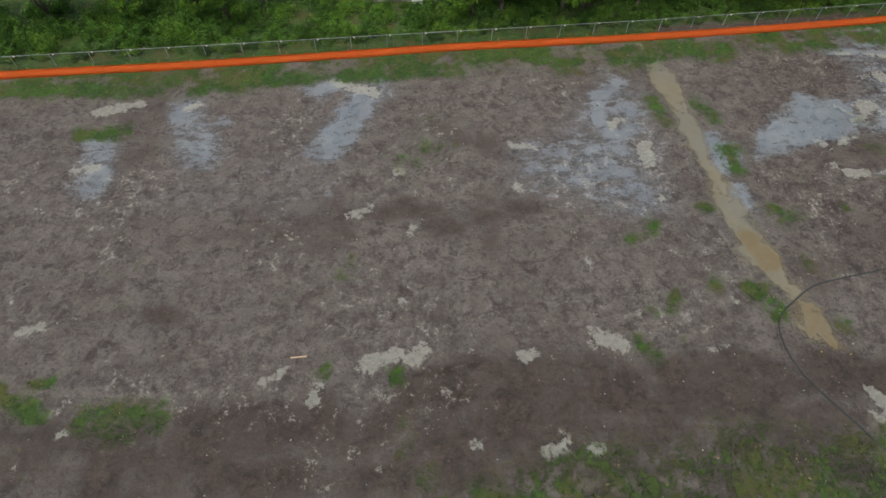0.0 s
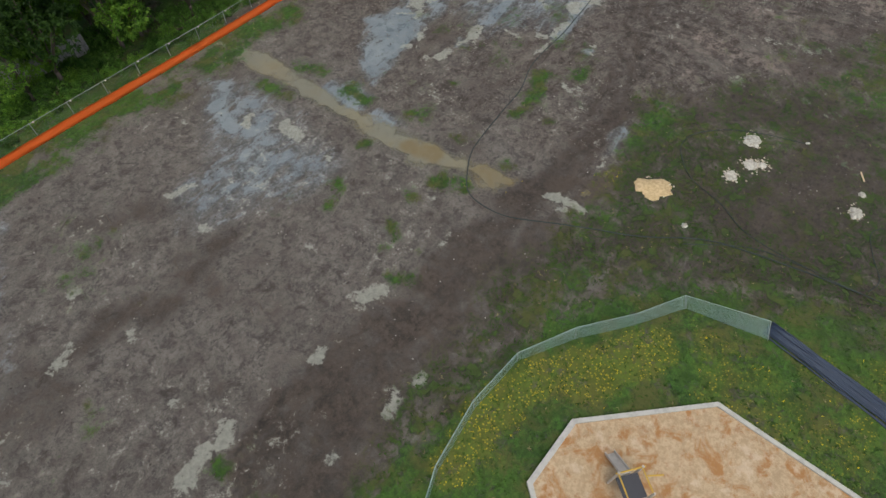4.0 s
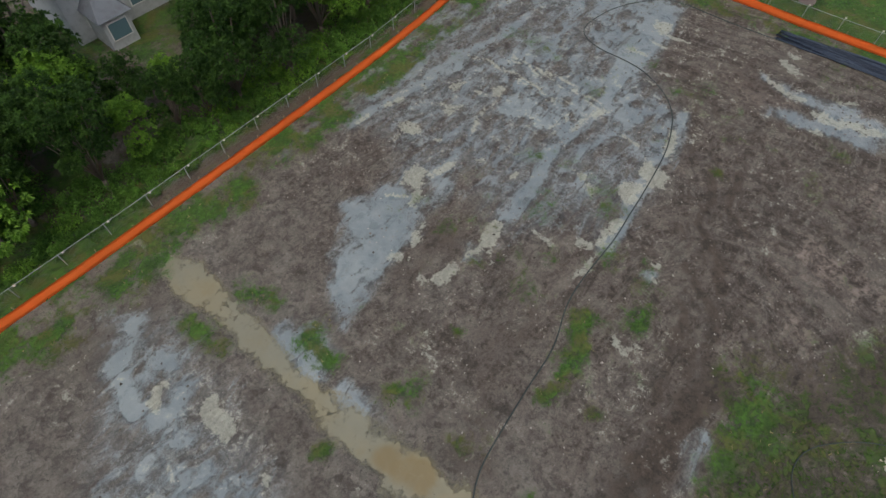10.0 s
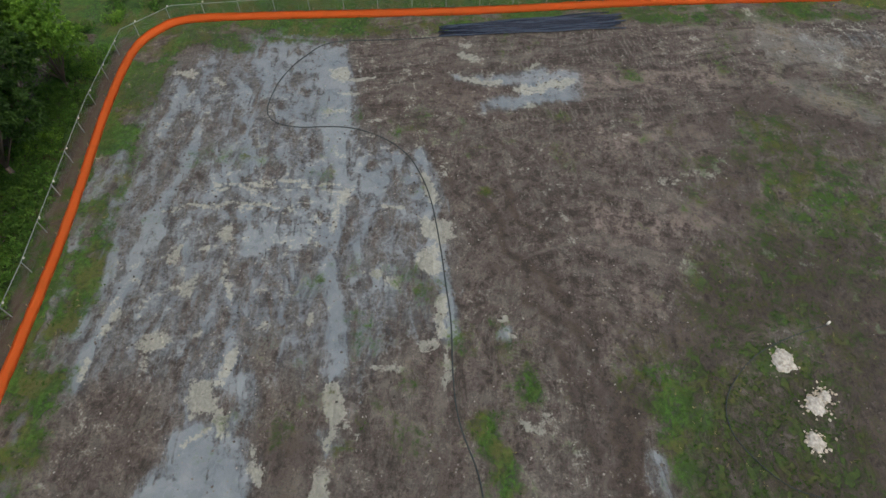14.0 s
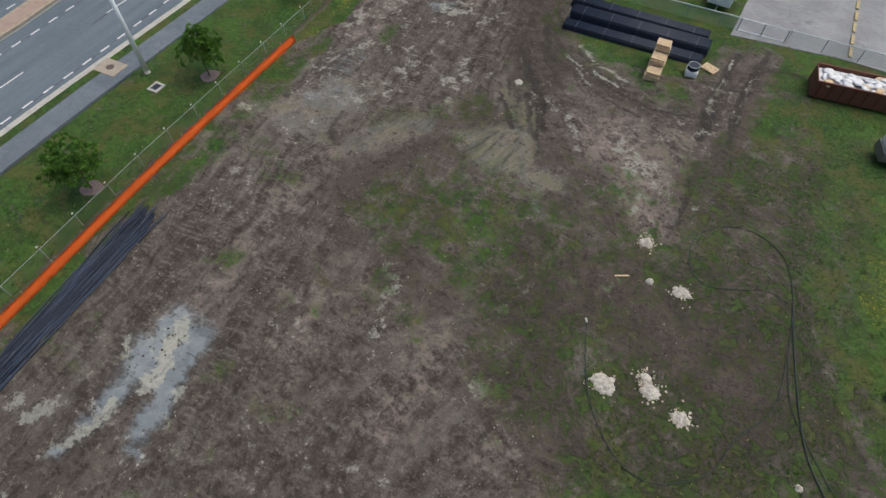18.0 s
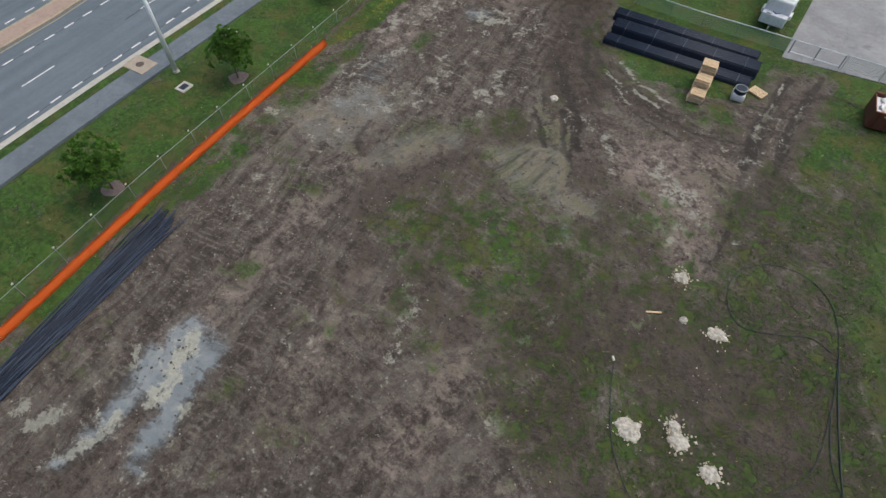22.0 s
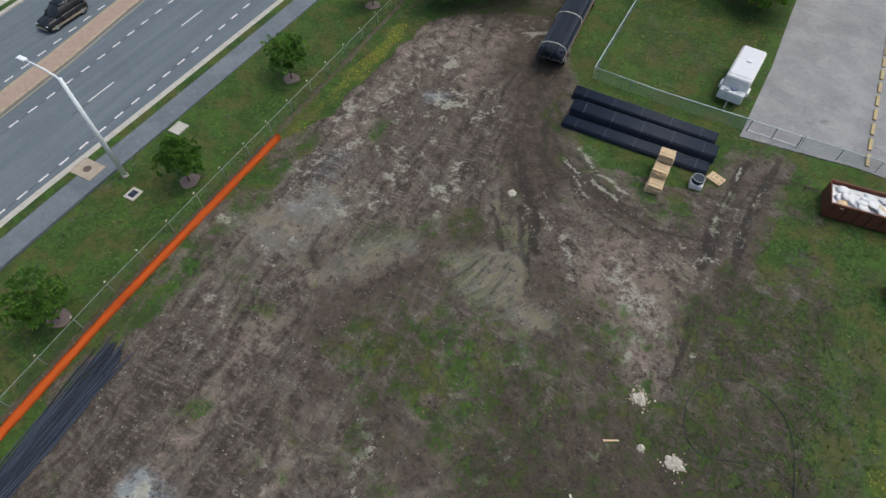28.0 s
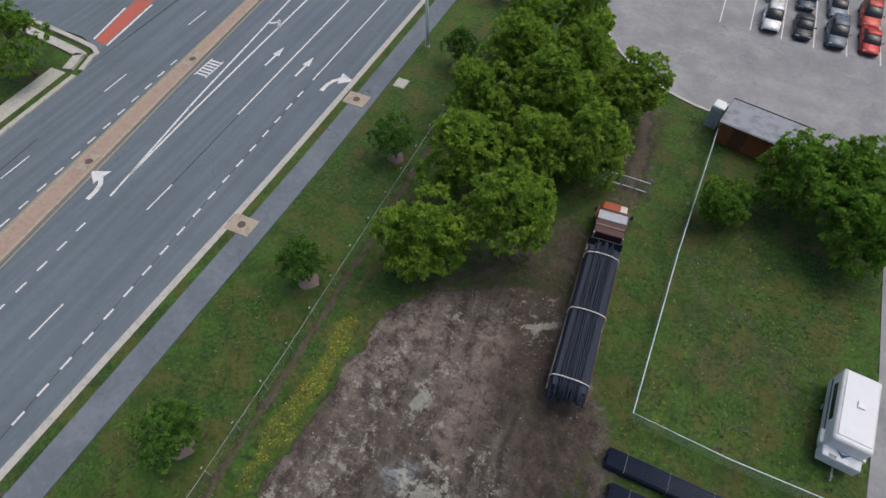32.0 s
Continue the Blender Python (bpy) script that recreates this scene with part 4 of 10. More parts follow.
stroke("pale", [(42.3, -10.7), (40.8, -13.0)], 1.2, value=0.6, patchy=0.4)
stroke("pale", [(41.3, -9.2), (39.6, -7.7)], 0.8, value=0.6, patchy=0.5)
stroke("pale", [(39.6, -7.3)], 0.4)
stroke("pale", [(37.8, -12.0)], 0.3)
stroke("grass", [(52.2, -3.1), (50.4, -1.7), (47.4, -4.3)], 2.2, value=0.62, patchy=0.6)
stroke("grass", [(55.0, -0.6), (55.1, -4.0)], 1.4, value=0.6, patchy=0.6)
stroke("grass", [(62.7, 1.3)], 1.0, value=0.6, patchy=0.6)
stroke("grass", [(61.4, 8.7)], 1.0, value=0.6, patchy=0.6)
stroke("grass", [(47.9, 1.6), (44.3, 1.3)], 1.5, value=0.6, patchy=0.6)
stroke("grass", [(42.8, 5.8), (41.3, 4.1), (42.3, 1.6)], 1.8, value=0.68, patchy=0.5)
stroke("grass", [(36.3, 4.5), (38.8, 5.2)], 2.0, value=0.7, patchy=0.5)
stroke("grass", [(43.9, -0.8), (43.6, -3.9)], 1.0, value=0.65, patchy=0.4)
stroke("grass", [(33.4, -4.7), (35.3, -8.8)], 1.2, value=0.7, patchy=0.5)
stroke("grass", [(43.8, -23.4), (42.4, -22.0)], 1.0, value=0.8, patchy=0.3)
stroke("grass", [(52.5, -23.2), (48.6, -22.4)], 1.3, value=0.75, patchy=0.4)
stroke("grass", [(56.1, -13.8), (55.5, -11.2)], 0.8, value=0.6, patchy=0.5)
stroke("pale", [(52.5, 3.4), (51.0, 4.7)], 0.7, value=0.5, patchy=0.6)
stroke("pale", [(45.4, 0.3)], 0.6, value=0.6, patchy=0.5)
stroke("pale", [(50.3, 7.2), (49.6, 8.7)], 0.7, value=0.5, patchy=0.5)
stroke("pale", [(44.0, 7.8), (42.7, 6.5)], 0.8, value=0.5, patchy=0.5)
stroke("pale", [(44.7, 2.4)], 0.5, value=0.5, patchy=0.6)
stroke("pale", [(52.2, 0.7)], 0.6, value=0.5, patchy=0.6)
stroke("pale", [(65.1, -22.3), (63.4, -23.1)], 0.9, value=0.75, patchy=0.4)
stroke("pale", [(67.5, -26.4), (67.3, -27.4)], 0.35)
stroke("pale", [(61.3, -21.6), (60.9, -24.1)], 0.6, value=0.6, patchy=0.4)
stroke("pale", [(59.5, -13.7), (59.3, -16.3)], 0.8, value=0.6, patchy=0.5)
stroke("pale", [(71.0, -17.8), (70.0, -14.1)], 0.9, value=0.6, patchy=0.5)
stroke("pale", [(69.6, -11.1), (69.5, -9.2)], 0.9, value=0.55, patchy=0.5)
stroke("pale", [(71.1, -20.9), (67.6, -21.0)], 0.7, value=0.55, patchy=0.5)
stroke("pale", [(65.8, -14.4), (62.7, -14.6)], 0.8, value=0.55, patchy=0.5)
stroke("pale", [(69.7, -26.1), (66.5, -30.2)], 0.8, value=0.5, patchy=0.5)
stroke("pale", [(65.4, -10.8), (64.2, -7.7)], 0.6, value=0.55, patchy=0.5)
stroke("pale", [(63.5, -35.1), (62.1, -36.3)], 0.3, value=0.9)
stroke("silt", [(66.8, -8.1), (66.8, -5.9)], 0.9, value=0.5, patchy=0.4)
stroke("silt", [(68.2, -12.0), (67.5, -10.0)], 0.9, value=0.5, patchy=0.5)
stroke("pale", [(51.6, -24.6), (49.8, -24.2)], 0.25)
stroke("pale", [(52.9, -22.6), (51.0, -21.5)], 0.12)
stroke("pale", [(49.8, -22.9), (47.1, -21.8)], 0.12)
stroke("dark", [(52.2, -21.2), (48.1, -20.0), (44.4, -19.3)], 0.3, value=0.9)
stroke("dark", [(50.6, -21.7), (46.1, -20.3), (43.2, -20.1)], 0.25, value=0.9)
stroke("dark", [(43.2, -20.1), (41.0, -22.7), (40.3, -26.5)], 0.9, value=0.6)
stroke("grass", [(66.5, -15.2), (67.2, -17.5)], 0.7, value=0.7, patchy=0.4)
stroke("rut", [(56.8, -21.3), (53.2, -17.6), (50.4, -13.1)], 0.3)
stroke("rut", [(56.0, -24.6), (53.5, -21.0)], 0.3)
stroke("mulch", [(58.1, -20.1)], 0.3, value=0.8)
stroke("rut", [(40.5, -30.6), (40.8, -27.9), (40.6, -24.5), (40.3, -21.7), (40.0, -18.9)], 0.25)
stroke("rut", [(38.7, -31.5), (38.8, -28.3), (38.7, -24.9), (38.1, -20.6)], 0.25)
stroke("dark", [(40.5, -30.6), (40.8, -27.9), (40.6, -24.5), (40.3, -21.7), (40.0, -18.9)], 0.4)
stroke("dark", [(38.7, -31.5), (38.8, -28.3), (38.7, -24.9), (38.1, -20.6)], 0.4)
stroke("pool", [(40.4, -27.7), (40.4, -24.3)], 0.1, value=0.62, warp=0.3)
stroke("pool", [(38.6, -27.1), (38.6, -24.1)], 0.1, value=0.62, warp=0.3)
stroke("dark", [(40.7, -29.9), (40.0, -23.1)], 1.4, value=0.5)
stroke("dark", [(38.2, -29.7), (35.1, -30.6)], 0.25)
stroke("rut", [(39.3, -14.5), (38.4, -10.1)], 0.22)
stroke("dark", [(39.2, -15.4), (38.4, -10.1)], 0.3)
stroke("dark", [(37.9, -19.9), (36.4, -12.9)], 0.3)
stroke("flower", [(74.1, -27.7), (73.8, -24.2), (73.1, -20.3)], 0.9, value=0.8)
stroke("flower", [(73.1, -19.5), (73.0, -13.5), (72.2, -7.9)], 0.8, value=0.4)
stroke("flower", [(74.6, -27.8), (73.7, -25.0), (73.5, -22.4)], 0.7, value=0.7)
stroke("flower", [(72.7, -19.5), (72.6, -17.0)], 1.0, value=0.35)
stroke("flower", [(54.8, -40.0), (51.7, -39.9)], 2.5, value=0.25)
stroke("flower", [(48.4, -38.4), (48.7, -35.6)], 2.5, value=0.25)
stroke("dark", [(64.6, -61.4), (63.5, -54.3)], 0.7, value=0.8)
stroke("dark", [(63.3, -62.3), (63.0, -57.1)], 0.6, value=0.8)
stroke("dark", [(61.3, -35.8), (60.5, -31.5), (59.3, -29.7)], 1.2, value=0.6)
stroke("mulch", [(66.8, -37.8), (65.1, -40.0)], 2.0, value=0.5)
stroke("flower", [(5.9, 3.4), (9.4, 3.9), (12.5, 3.0)], 1.2)
stroke("flower", [(14.5, 1.4), (18.2, -0.5)], 1.5)
stroke("flower", [(20.4, -4.2), (19.6, -10.2)], 2.0, value=0.5)
stroke("dark", [(11.3, 6.0), (15.7, 5.6), (20.9, 3.6), (24.9, 0.1)], 0.9, value=0.6)
stroke("dark", [(24.9, 0.1), (29.4, -3.3), (30.8, -7.6)], 1.2, value=0.6)
stroke("dark", [(20.1, 6.7), (24.6, 4.2), (28.2, 2.0)], 1.2, value=0.85)
stroke("grass", [(35.7, 8.8), (34.7, 5.0), (32.7, 5.3)], 2.0, value=0.8, patchy=0.4)
stroke("grass", [(40.3, 5.5), (42.1, 5.4)], 1.5, value=0.7, patchy=0.4)
stroke("dark", [(38.4, -1.4), (33.3, -0.7)], 2.0, value=0.55)
stroke("dark", [(29.3, -2.5), (27.2, -0.3)], 0.8, value=0.6)
stroke("flower", [(19.8, 20.3), (20.5, 19.0)], 0.9)
stroke("flower", [(21.6, 15.5), (22.5, 13.7)], 1.0)
stroke("flower", [(24.8, 9.3)], 0.3, value=0.5)
stroke("grass", [(29.6, -5.0), (27.4, -1.9), (25.3, -0.1)], 1.4, value=-0.6)
stroke("grass", [(30.4, -1.6), (28.3, 3.1)], 1.2, value=-0.6)
stroke("dark", [(29.6, -5.0), (27.4, -1.9), (25.3, -0.1)], 1.2, value=0.8)
stroke("grass", [(18.6, 7.0), (24.4, 4.1), (30.0, 0.6), (34.2, -2.7)], 1.2, value=-0.65, patchy=0.3)
stroke("grass", [(11.1, 5.8), (15.7, 5.6), (20.8, 3.5), (24.9, 0.1), (28.6, -3.6)], 0.9, value=-0.7, patchy=0.3)
stroke("mulch", [(23.6, 9.3), (27.1, 8.7), (29.8, 8.2)], 0.9, value=0.6)
stroke("grass", [(35.1, -19.6), (33.6, -23.2)], 1.5, value=-0.5, patchy=0.3)
stroke("grass", [(32.9, -14.0), (33.4, -8.2)], 1.8, value=-0.5, patchy=0.3)
stroke("grass", [(35.3, -0.9), (33.1, -0.6)], 1.5, value=-0.6)
stroke("pool", [(54.3, -15.6), (52.7, -13.6)], 0.12, value=0.75, warp=0.3)
stroke("pool", [(53.0, -14.9), (51.9, -13.3)], 0.1, value=0.75, warp=0.3)
stroke("dark", [(52.4, -7.5), (52.2, -10.4)], 0.25, value=0.9)
stroke("dark", [(51.1, -8.0), (51.3, -11.0)], 0.25, value=0.9)
stroke("rut", [(52.4, -15.8), (49.3, -10.1)], 0.2)
stroke("rut", [(54.4, -14.5), (52.3, -12.3)], 0.2)
stroke("dark", [(62.6, -3.7), (60.6, -3.7)], 0.8, value=0.7)
stroke("grass", [(52.4, -8.0), (54.4, -8.4)], 1.6, value=0.6, patchy=0.5)
stroke("grass", [(50.6, -2.0), (49.8, -4.1)], 1.5, value=0.62, patchy=0.5)
stroke("pale", [(49.2, -15.4), (47.4, -12.8)], 0.5, value=0.6, patchy=0.5)
stroke("pale", [(45.4, -14.2), (41.7, -14.5)], 0.9, value=0.5, patchy=0.5)
stroke("pale", [(44.7, -17.1), (40.3, -17.3)], 0.6, value=0.55, patchy=0.5)
stroke("dark", [(42.4, -2.3), (38.7, -3.6)], 1.8, value=0.7)
stroke("dark", [(40.3, 0.6), (37.3, -1.9), (34.1, -1.8)], 1.5, value=0.7)
stroke("dark", [(36.7, -9.8), (32.9, -8.6)], 1.5, value=0.6)
stroke("mulch", [(40.9, -2.9), (39.2, -5.0)], 1.5, value=0.5)
stroke("grass", [(37.6, -7.2), (37.6, -5.3)], 1.3, value=0.8, patchy=0.4)
stroke("mulch", [(25.3, 9.0), (28.4, 8.4)], 0.35, value=0.9)
stroke("silt", [(30.0, 9.9), (31.7, 10.2)], 0.5, value=0.7, patchy=0.4)
stroke("grass", [(15.8, 6.5), (20.0, 5.2)], 2.5, value=0.85, patchy=0.4)
stroke("grass", [(26.5, 5.4), (27.2, 7.6), (31.4, 6.5)], 1.5, value=0.8, patchy=0.4)
stroke("grass", [(35.3, 8.4), (36.6, 10.3)], 1.6, value=0.85, patchy=0.4)
stroke("dark", [(0.3, 7.6), (7.7, 7.4), (14.0, 7.3), (20.5, 8.2)], 2.2, value=0.8)
stroke("dark", [(-0.5, 10.2), (3.0, 11.2), (8.9, 11.4)], 1.6, value=0.85)
stroke("dark", [(12.1, 11.9), (18.6, 11.3)], 1.4, value=0.8)
stroke("silt", [(-3.7, 35.4), (-6.4, 29.2)], 0.9, value=0.75, patchy=0.3)
stroke("dark", [(0.6, 21.5), (7.3, 23.4)], 1.0, value=0.7)
stroke("dark", [(-20.9, 7.6), (-13.0, 8.7), (-5.8, 9.2)], 1.6, value=0.75)
stroke("dark", [(0.7, 30.3), (3.5, 29.1), (5.4, 27.5)], 1.2, value=0.6)
stroke("grass", [(59.4, -33.3), (55.6, -27.7), (53.6, -24.8)], 1.3, value=-0.75, patchy=0.3)
stroke("dark", [(61.6, -32.7), (57.4, -27.3), (54.2, -23.1)], 1.2, value=0.85)
stroke("grass", [(52.3, -23.1), (47.8, -21.3), (43.2, -20.1), (40.1, -22.3)], 1.2, value=-0.6, patchy=0.5)
stroke("dark", [(52.1, -21.9), (47.5, -19.8), (43.5, -18.9), (40.9, -20.2)], 1.0, value=0.8)
stroke("grass", [(41.2, -29.5), (40.1, -22.3), (39.6, -18.7)], 1.2, value=-0.6, patchy=0.5)
stroke("grass", [(38.6, -28.9), (38.2, -23.6), (37.8, -19.5)], 1.0, value=-0.6, patchy=0.5)
stroke("dark", [(40.6, -26.3), (39.9, -20.4)], 0.8, value=0.7)
stroke("dark", [(38.4, -28.4), (37.7, -20.0)], 0.8, value=0.7)
stroke("grass", [(37.7, -27.2), (34.8, -27.5)], 1.0, value=-0.5, patchy=0.5)
stroke("grass", [(43.8, -21.8), (47.4, -23.3)], 0.9, value=0.8, patchy=0.5)
stroke("grass", [(40.3, -17.3), (39.3, -16.6)], 0.7, value=0.75, patchy=0.5)
stroke("pool", [(40.8, -26.8), (40.4, -22.1)], 0.07, value=0.8, warp=0.2)
stroke("pool", [(38.4, -25.6), (38.2, -22.1)], 0.07, value=0.8, warp=0.2)
stroke("grass", [(61.9, -33.5), (57.5, -30.9), (55.8, -28.7)], 1.2, value=-0.5, patchy=0.4)
stroke("dark", [(64.4, -35.9), (62.1, -32.3)], 1.5, value=0.8)
stroke("dark", [(58.6, -26.2), (58.7, -28.5)], 1.8, value=0.7)
stroke("pale", [(67.5, -25.8), (67.3, -27.7)], 0.6, value=0.7, patchy=0.4)
stroke("pale", [(63.7, -35.3), (62.0, -36.4)], 0.5, value=0.7, patchy=0.5)
stroke("silt", [(65.1, -22.8), (66.1, -21.9)], 0.8, value=0.6, patchy=0.4)
stroke("mulch", [(65.6, -62.7), (62.9, -51.5), (62.1, -45.7)], 1.2, value=0.65, patchy=0.3)
stroke("grass", [(65.6, -62.7), (62.9, -51.5), (62.1, -45.7)], 1.0, value=-0.5, patchy=0.3)
# brown dirt by the lorry, darkened further to paint the shade under the maples
stroke("mulch", [(67.9, -38.2), (65.6, -40.9), (64.3, -44.3)], 2.5, value=0.5, patchy=0.3)
stroke("dark", [(64.7, -39.1), (64.6, -42.8)], 1.5, value=0.7)
stroke("grass", [(68.7, -37.7), (64.8, -41.4)], 2.0, value=-0.35, patchy=0.4)
stroke("mulch", [(54.2, -44.6), (48.6, -46.0), (47.7, -51.1)], 2.0, value=0.35, patchy=0.4)
stroke("flower", [(51.1, -46.6), (47.9, -46.4)], 3, value=0.22)
stroke("grass", [(68.9, -38.2), (66.0, -41.9), (64.0, -45.8)], 2.2, value=-0.4, patchy=0.4)
stroke("pale", [(70.9, -28.3), (69.5, -23.4), (69.0, -17.4)], 2.2, value=0.42, patchy=0.6, size=0.8)
stroke("pale", [(64.7, -23.3), (63.4, -16.7), (63.2, -12.8)], 1.8, value=0.45, patchy=0.6, size=0.8)
stroke("pale", [(68.1, -33.4), (67.2, -28.5), (63.6, -24.7)], 1.5, value=0.42, patchy=0.6, size=0.8)
stroke("dark", [(63.0, -31.3), (59.0, -25.9), (55.2, -22.2)], 1.4, value=0.8)
stroke("dark", [(55.9, -26.2), (50.6, -21.3), (45.6, -20.2)], 1.0, value=0.75)
stroke("rut", [(67.1, -64.1), (62.8, -50.7)], 0.25, value=0.8)
stroke("rut", [(65.5, -65.2), (61.6, -50.7)], 0.25, value=0.8)
stroke("mulch", [(66.3, -64.6), (62.1, -50.4)], 1.0, value=0.8)
stroke("grass", [(66.3, -64.6), (62.1, -50.4)], 1.1, value=-0.7)
stroke("pale", [(51.7, -24.8), (50.2, -24.2)], 0.3, value=1)
stroke("pale", [(52.1, -24.2), (50.4, -23.1)], 0.2, value=1)
stroke("pale", [(49.5, -24.7), (48.4, -24.2)], 0.2, value=0.9)
stroke("pale", [(49.7, -21.7), (47.1, -20.7)], 0.18, value=0.9)
stroke("pale", [(51.6, -21.0), (49.2, -19.7)], 0.15, value=0.9)
stroke("mulch", [(43.6, -25.4), (42.1, -27.1)], 0.8, value=0.5)
stroke("mulch", [(37.7, -30.1), (34.8, -30.9)], 0.2, value=0.9)
stroke("dry", [(46.0, -14.4), (42.7, -13.5), (41.2, -10.9)], 2.0, value=0.95, patchy=0.3)
stroke("dry", [(41.2, -10.9), (39.4, -7.8)], 1.2, value=0.9, patchy=0.3)
stroke("dry", [(46.0, -15.6), (43.0, -14.9), (40.9, -14.2)], 1.8, value=0.9, patchy=0.3)
stroke("dry", [(45.0, -17.8), (40.8, -17.8)], 1.2, value=0.8, patchy=0.3)
stroke("dry", [(71.7, -29.3), (69.5, -22.0), (69.1, -15.0)], 2.5, value=0.75, patchy=0.5)
stroke("dry", [(70.5, -34.3), (64.6, -25.4)], 1.8, value=0.7, patchy=0.5)
stroke("dry", [(70.1, -32.3), (70.1, -24.5), (68.8, -20.5)], 2.0, value=0.7, patchy=0.5)
stroke("dry", [(65.2, -33.3), (64.6, -26.4)], 1.5, value=0.7, patchy=0.5)
stroke("dry", [(59.5, 15.1), (61.5, 4.6), (61.5, -2.3)], 1.4, value=0.6, patchy=0.5)
stroke("dry", [(53.9, 11.5), (55.2, 4.3)], 1.2, value=0.55, patchy=0.5)
stroke("dry", [(45.8, 11.7), (47.1, 6.1), (48.9, 1.5)], 1.6, value=0.6, patchy=0.5)
stroke("dry", [(57.3, 23.1), (57.4, 17.8)], 2.0, value=0.5, patchy=0.5)
stroke("pale", [(68.5, -11.7), (65.8, -19.4)], 0.8, value=0.5, patchy=0.5, size=0.7)
stroke("pale", [(50.3, 7.2), (52.0, 4.0)], 0.6, value=0.5, patchy=0.5, size=0.7)
stroke("pale", [(57.6, -10.5), (58.6, -15.3)], 0.7, value=0.5, patchy=0.5, size=0.7)
stroke("flower", [(54.2, -45.8), (48.0, -43.2)], 4, value=0.22)
stroke("pool", [(24.9, 9.3), (25.6, 9.1)], 0.2, value=0.8, warp=1.3)
stroke("pool", [(27.8, 8.8), (28.6, 8.8)], 0.15, value=0.7, warp=1.3)
stroke("flower", [(24.8, 9.4), (28.6, 8.5)], 0.6, value=0.9)
stroke("grass", [(64.7, -44.0), (62.5, -39.3), (63.4, -36.5)], 1.5, value=-0.45, patchy=0.5)
stroke("dark", [(64.6, -42.8), (63.1, -37.8)], 1.2, value=0.6)
stroke("flower", [(53.9, -47.8), (48.9, -43.7), (46.6, -47.3)], 3.5, value=0.3)
# silt films, dried pans and puddles
patch("silt", [(58.9, 44.5), (64.9, 37.5), (64.6, 31.8), (53.9, 28.7), (50.9, 23.7), (44.3, 21.2), (38.0, 20.7), (37.8, 23.5), (33.7, 25.6), (33.6, 27.1), (35.8, 31.2), (32.0, 31.3), (31.6, 33.2), (34.0, 36.4), (32.1, 40.1), (33.2, 41.8), (41.5, 42.9), (50.6, 45.0)], 0.42, soft=2.0)
patch("silt", [(13.6, 37.3), (17.0, 34.6), (16.4, 28.3), (16.0, 22.0), (13.2, 21.8), (8.9, 23.9), (6.5, 24.2), (5.2, 25.0), (5.4, 28.6), (8.5, 29.5)], 0.38, soft=1.8)
patch("silt", [(-21.2, 26.3), (-17.4, 24.8), (-13.2, 26.3), (-8.9, 28.5), (-5.5, 26.4), (-7.1, 20.6), (-11.6, 22.0), (-16.5, 21.5)], 0.16, soft=1.5)
patch("silt", [(61.8, 33.1), (62.3, 31.3), (58.2, 29.8), (53.8, 28.8), (50.5, 28.6), (46.9, 28.0), (43.7, 27.7), (40.8, 27.2), (38.2, 26.7), (36.2, 26.5), (34.9, 26.4), (34.8, 26.9), (37.4, 27.7), (40.7, 28.4), (43.6, 28.7), (46.8, 29.0), (49.3, 29.8), (51.3, 30.8), (53.6, 31.9), (56.7, 32.0), (59.3, 32.8)], 0.95)
patch("silt", [(64.9, 37.5), (64.0, 33.5), (63.0, 31.9), (58.6, 32.4), (53.6, 31.5), (52.7, 31.7), (52.5, 33.5), (53.6, 35.0), (56.3, 36.0), (58.8, 37.8), (59.8, 38.5), (60.7, 36.9), (62.5, 37.9)], 0.85, patchy=0.5)
patch("silt", [(58.0, 39.3), (58.5, 37.7), (56.2, 36.6), (53.2, 35.9), (49.8, 35.2), (50.3, 36.3), (53.6, 37.4), (56.0, 38.5)], 0.85, patchy=0.6)
patch("silt", [(50.9, 35.5), (51.3, 30.8), (50.4, 29.1), (51.3, 25.3), (50.1, 23.8), (47.4, 22.9), (45.9, 23.2), (44.9, 24.5), (47.0, 27.0), (46.4, 28.0), (43.7, 27.5), (42.7, 29.0), (42.2, 30.3), (41.7, 31.5), (41.5, 33.2), (42.2, 34.8), (44.7, 36.7), (47.6, 37.2), (49.7, 36.7)], 0.82, patchy=0.45)
stroke("silt", [(57.0, 42.7), (53.8, 42.0), (51.7, 41.8)], 0.57, value=0.9)
stroke("silt", [(58.4, 41.6), (55.8, 40.8), (52.8, 40.2)], 0.42, value=0.8, patchy=0.4)
stroke("silt", [(50.0, 39.4), (47.9, 39.2), (45.4, 39.5), (43.1, 39.4), (41.0, 39.4)], 0.54, value=0.9, patchy=0.2)
stroke("silt", [(41.0, 39.4), (39.0, 39.4), (36.4, 39.4), (33.7, 39.6)], 0.52, value=0.95)
stroke("silt", [(46.0, 37.7), (43.7, 37.2), (41.6, 36.7), (40.0, 37.1), (38.1, 36.9)], 0.47, value=0.8, patchy=0.3)
stroke("silt", [(50.4, 44.1), (47.0, 42.9), (43.7, 42.3)], 0.66, value=0.75, patchy=0.5)
stroke("silt", [(47.8, 45.4), (44.9, 44.5), (41.4, 43.6), (38.6, 43.1)], 0.54, value=0.75, patchy=0.5)
stroke("silt", [(39.5, 33.6), (38.1, 32.7), (36.0, 32.4), (35.0, 32.2), (34.0, 32.4)], 0.55, value=0.85, patchy=0.2)
patch("silt", [(31.2, 33.9), (31.9, 33.0), (31.4, 31.4), (30.1, 30.7), (29.9, 29.8), (28.6, 30.3), (27.8, 30.8), (27.6, 33.6), (28.0, 34.6), (29.1, 34.2), (30.1, 33.8)], 1)
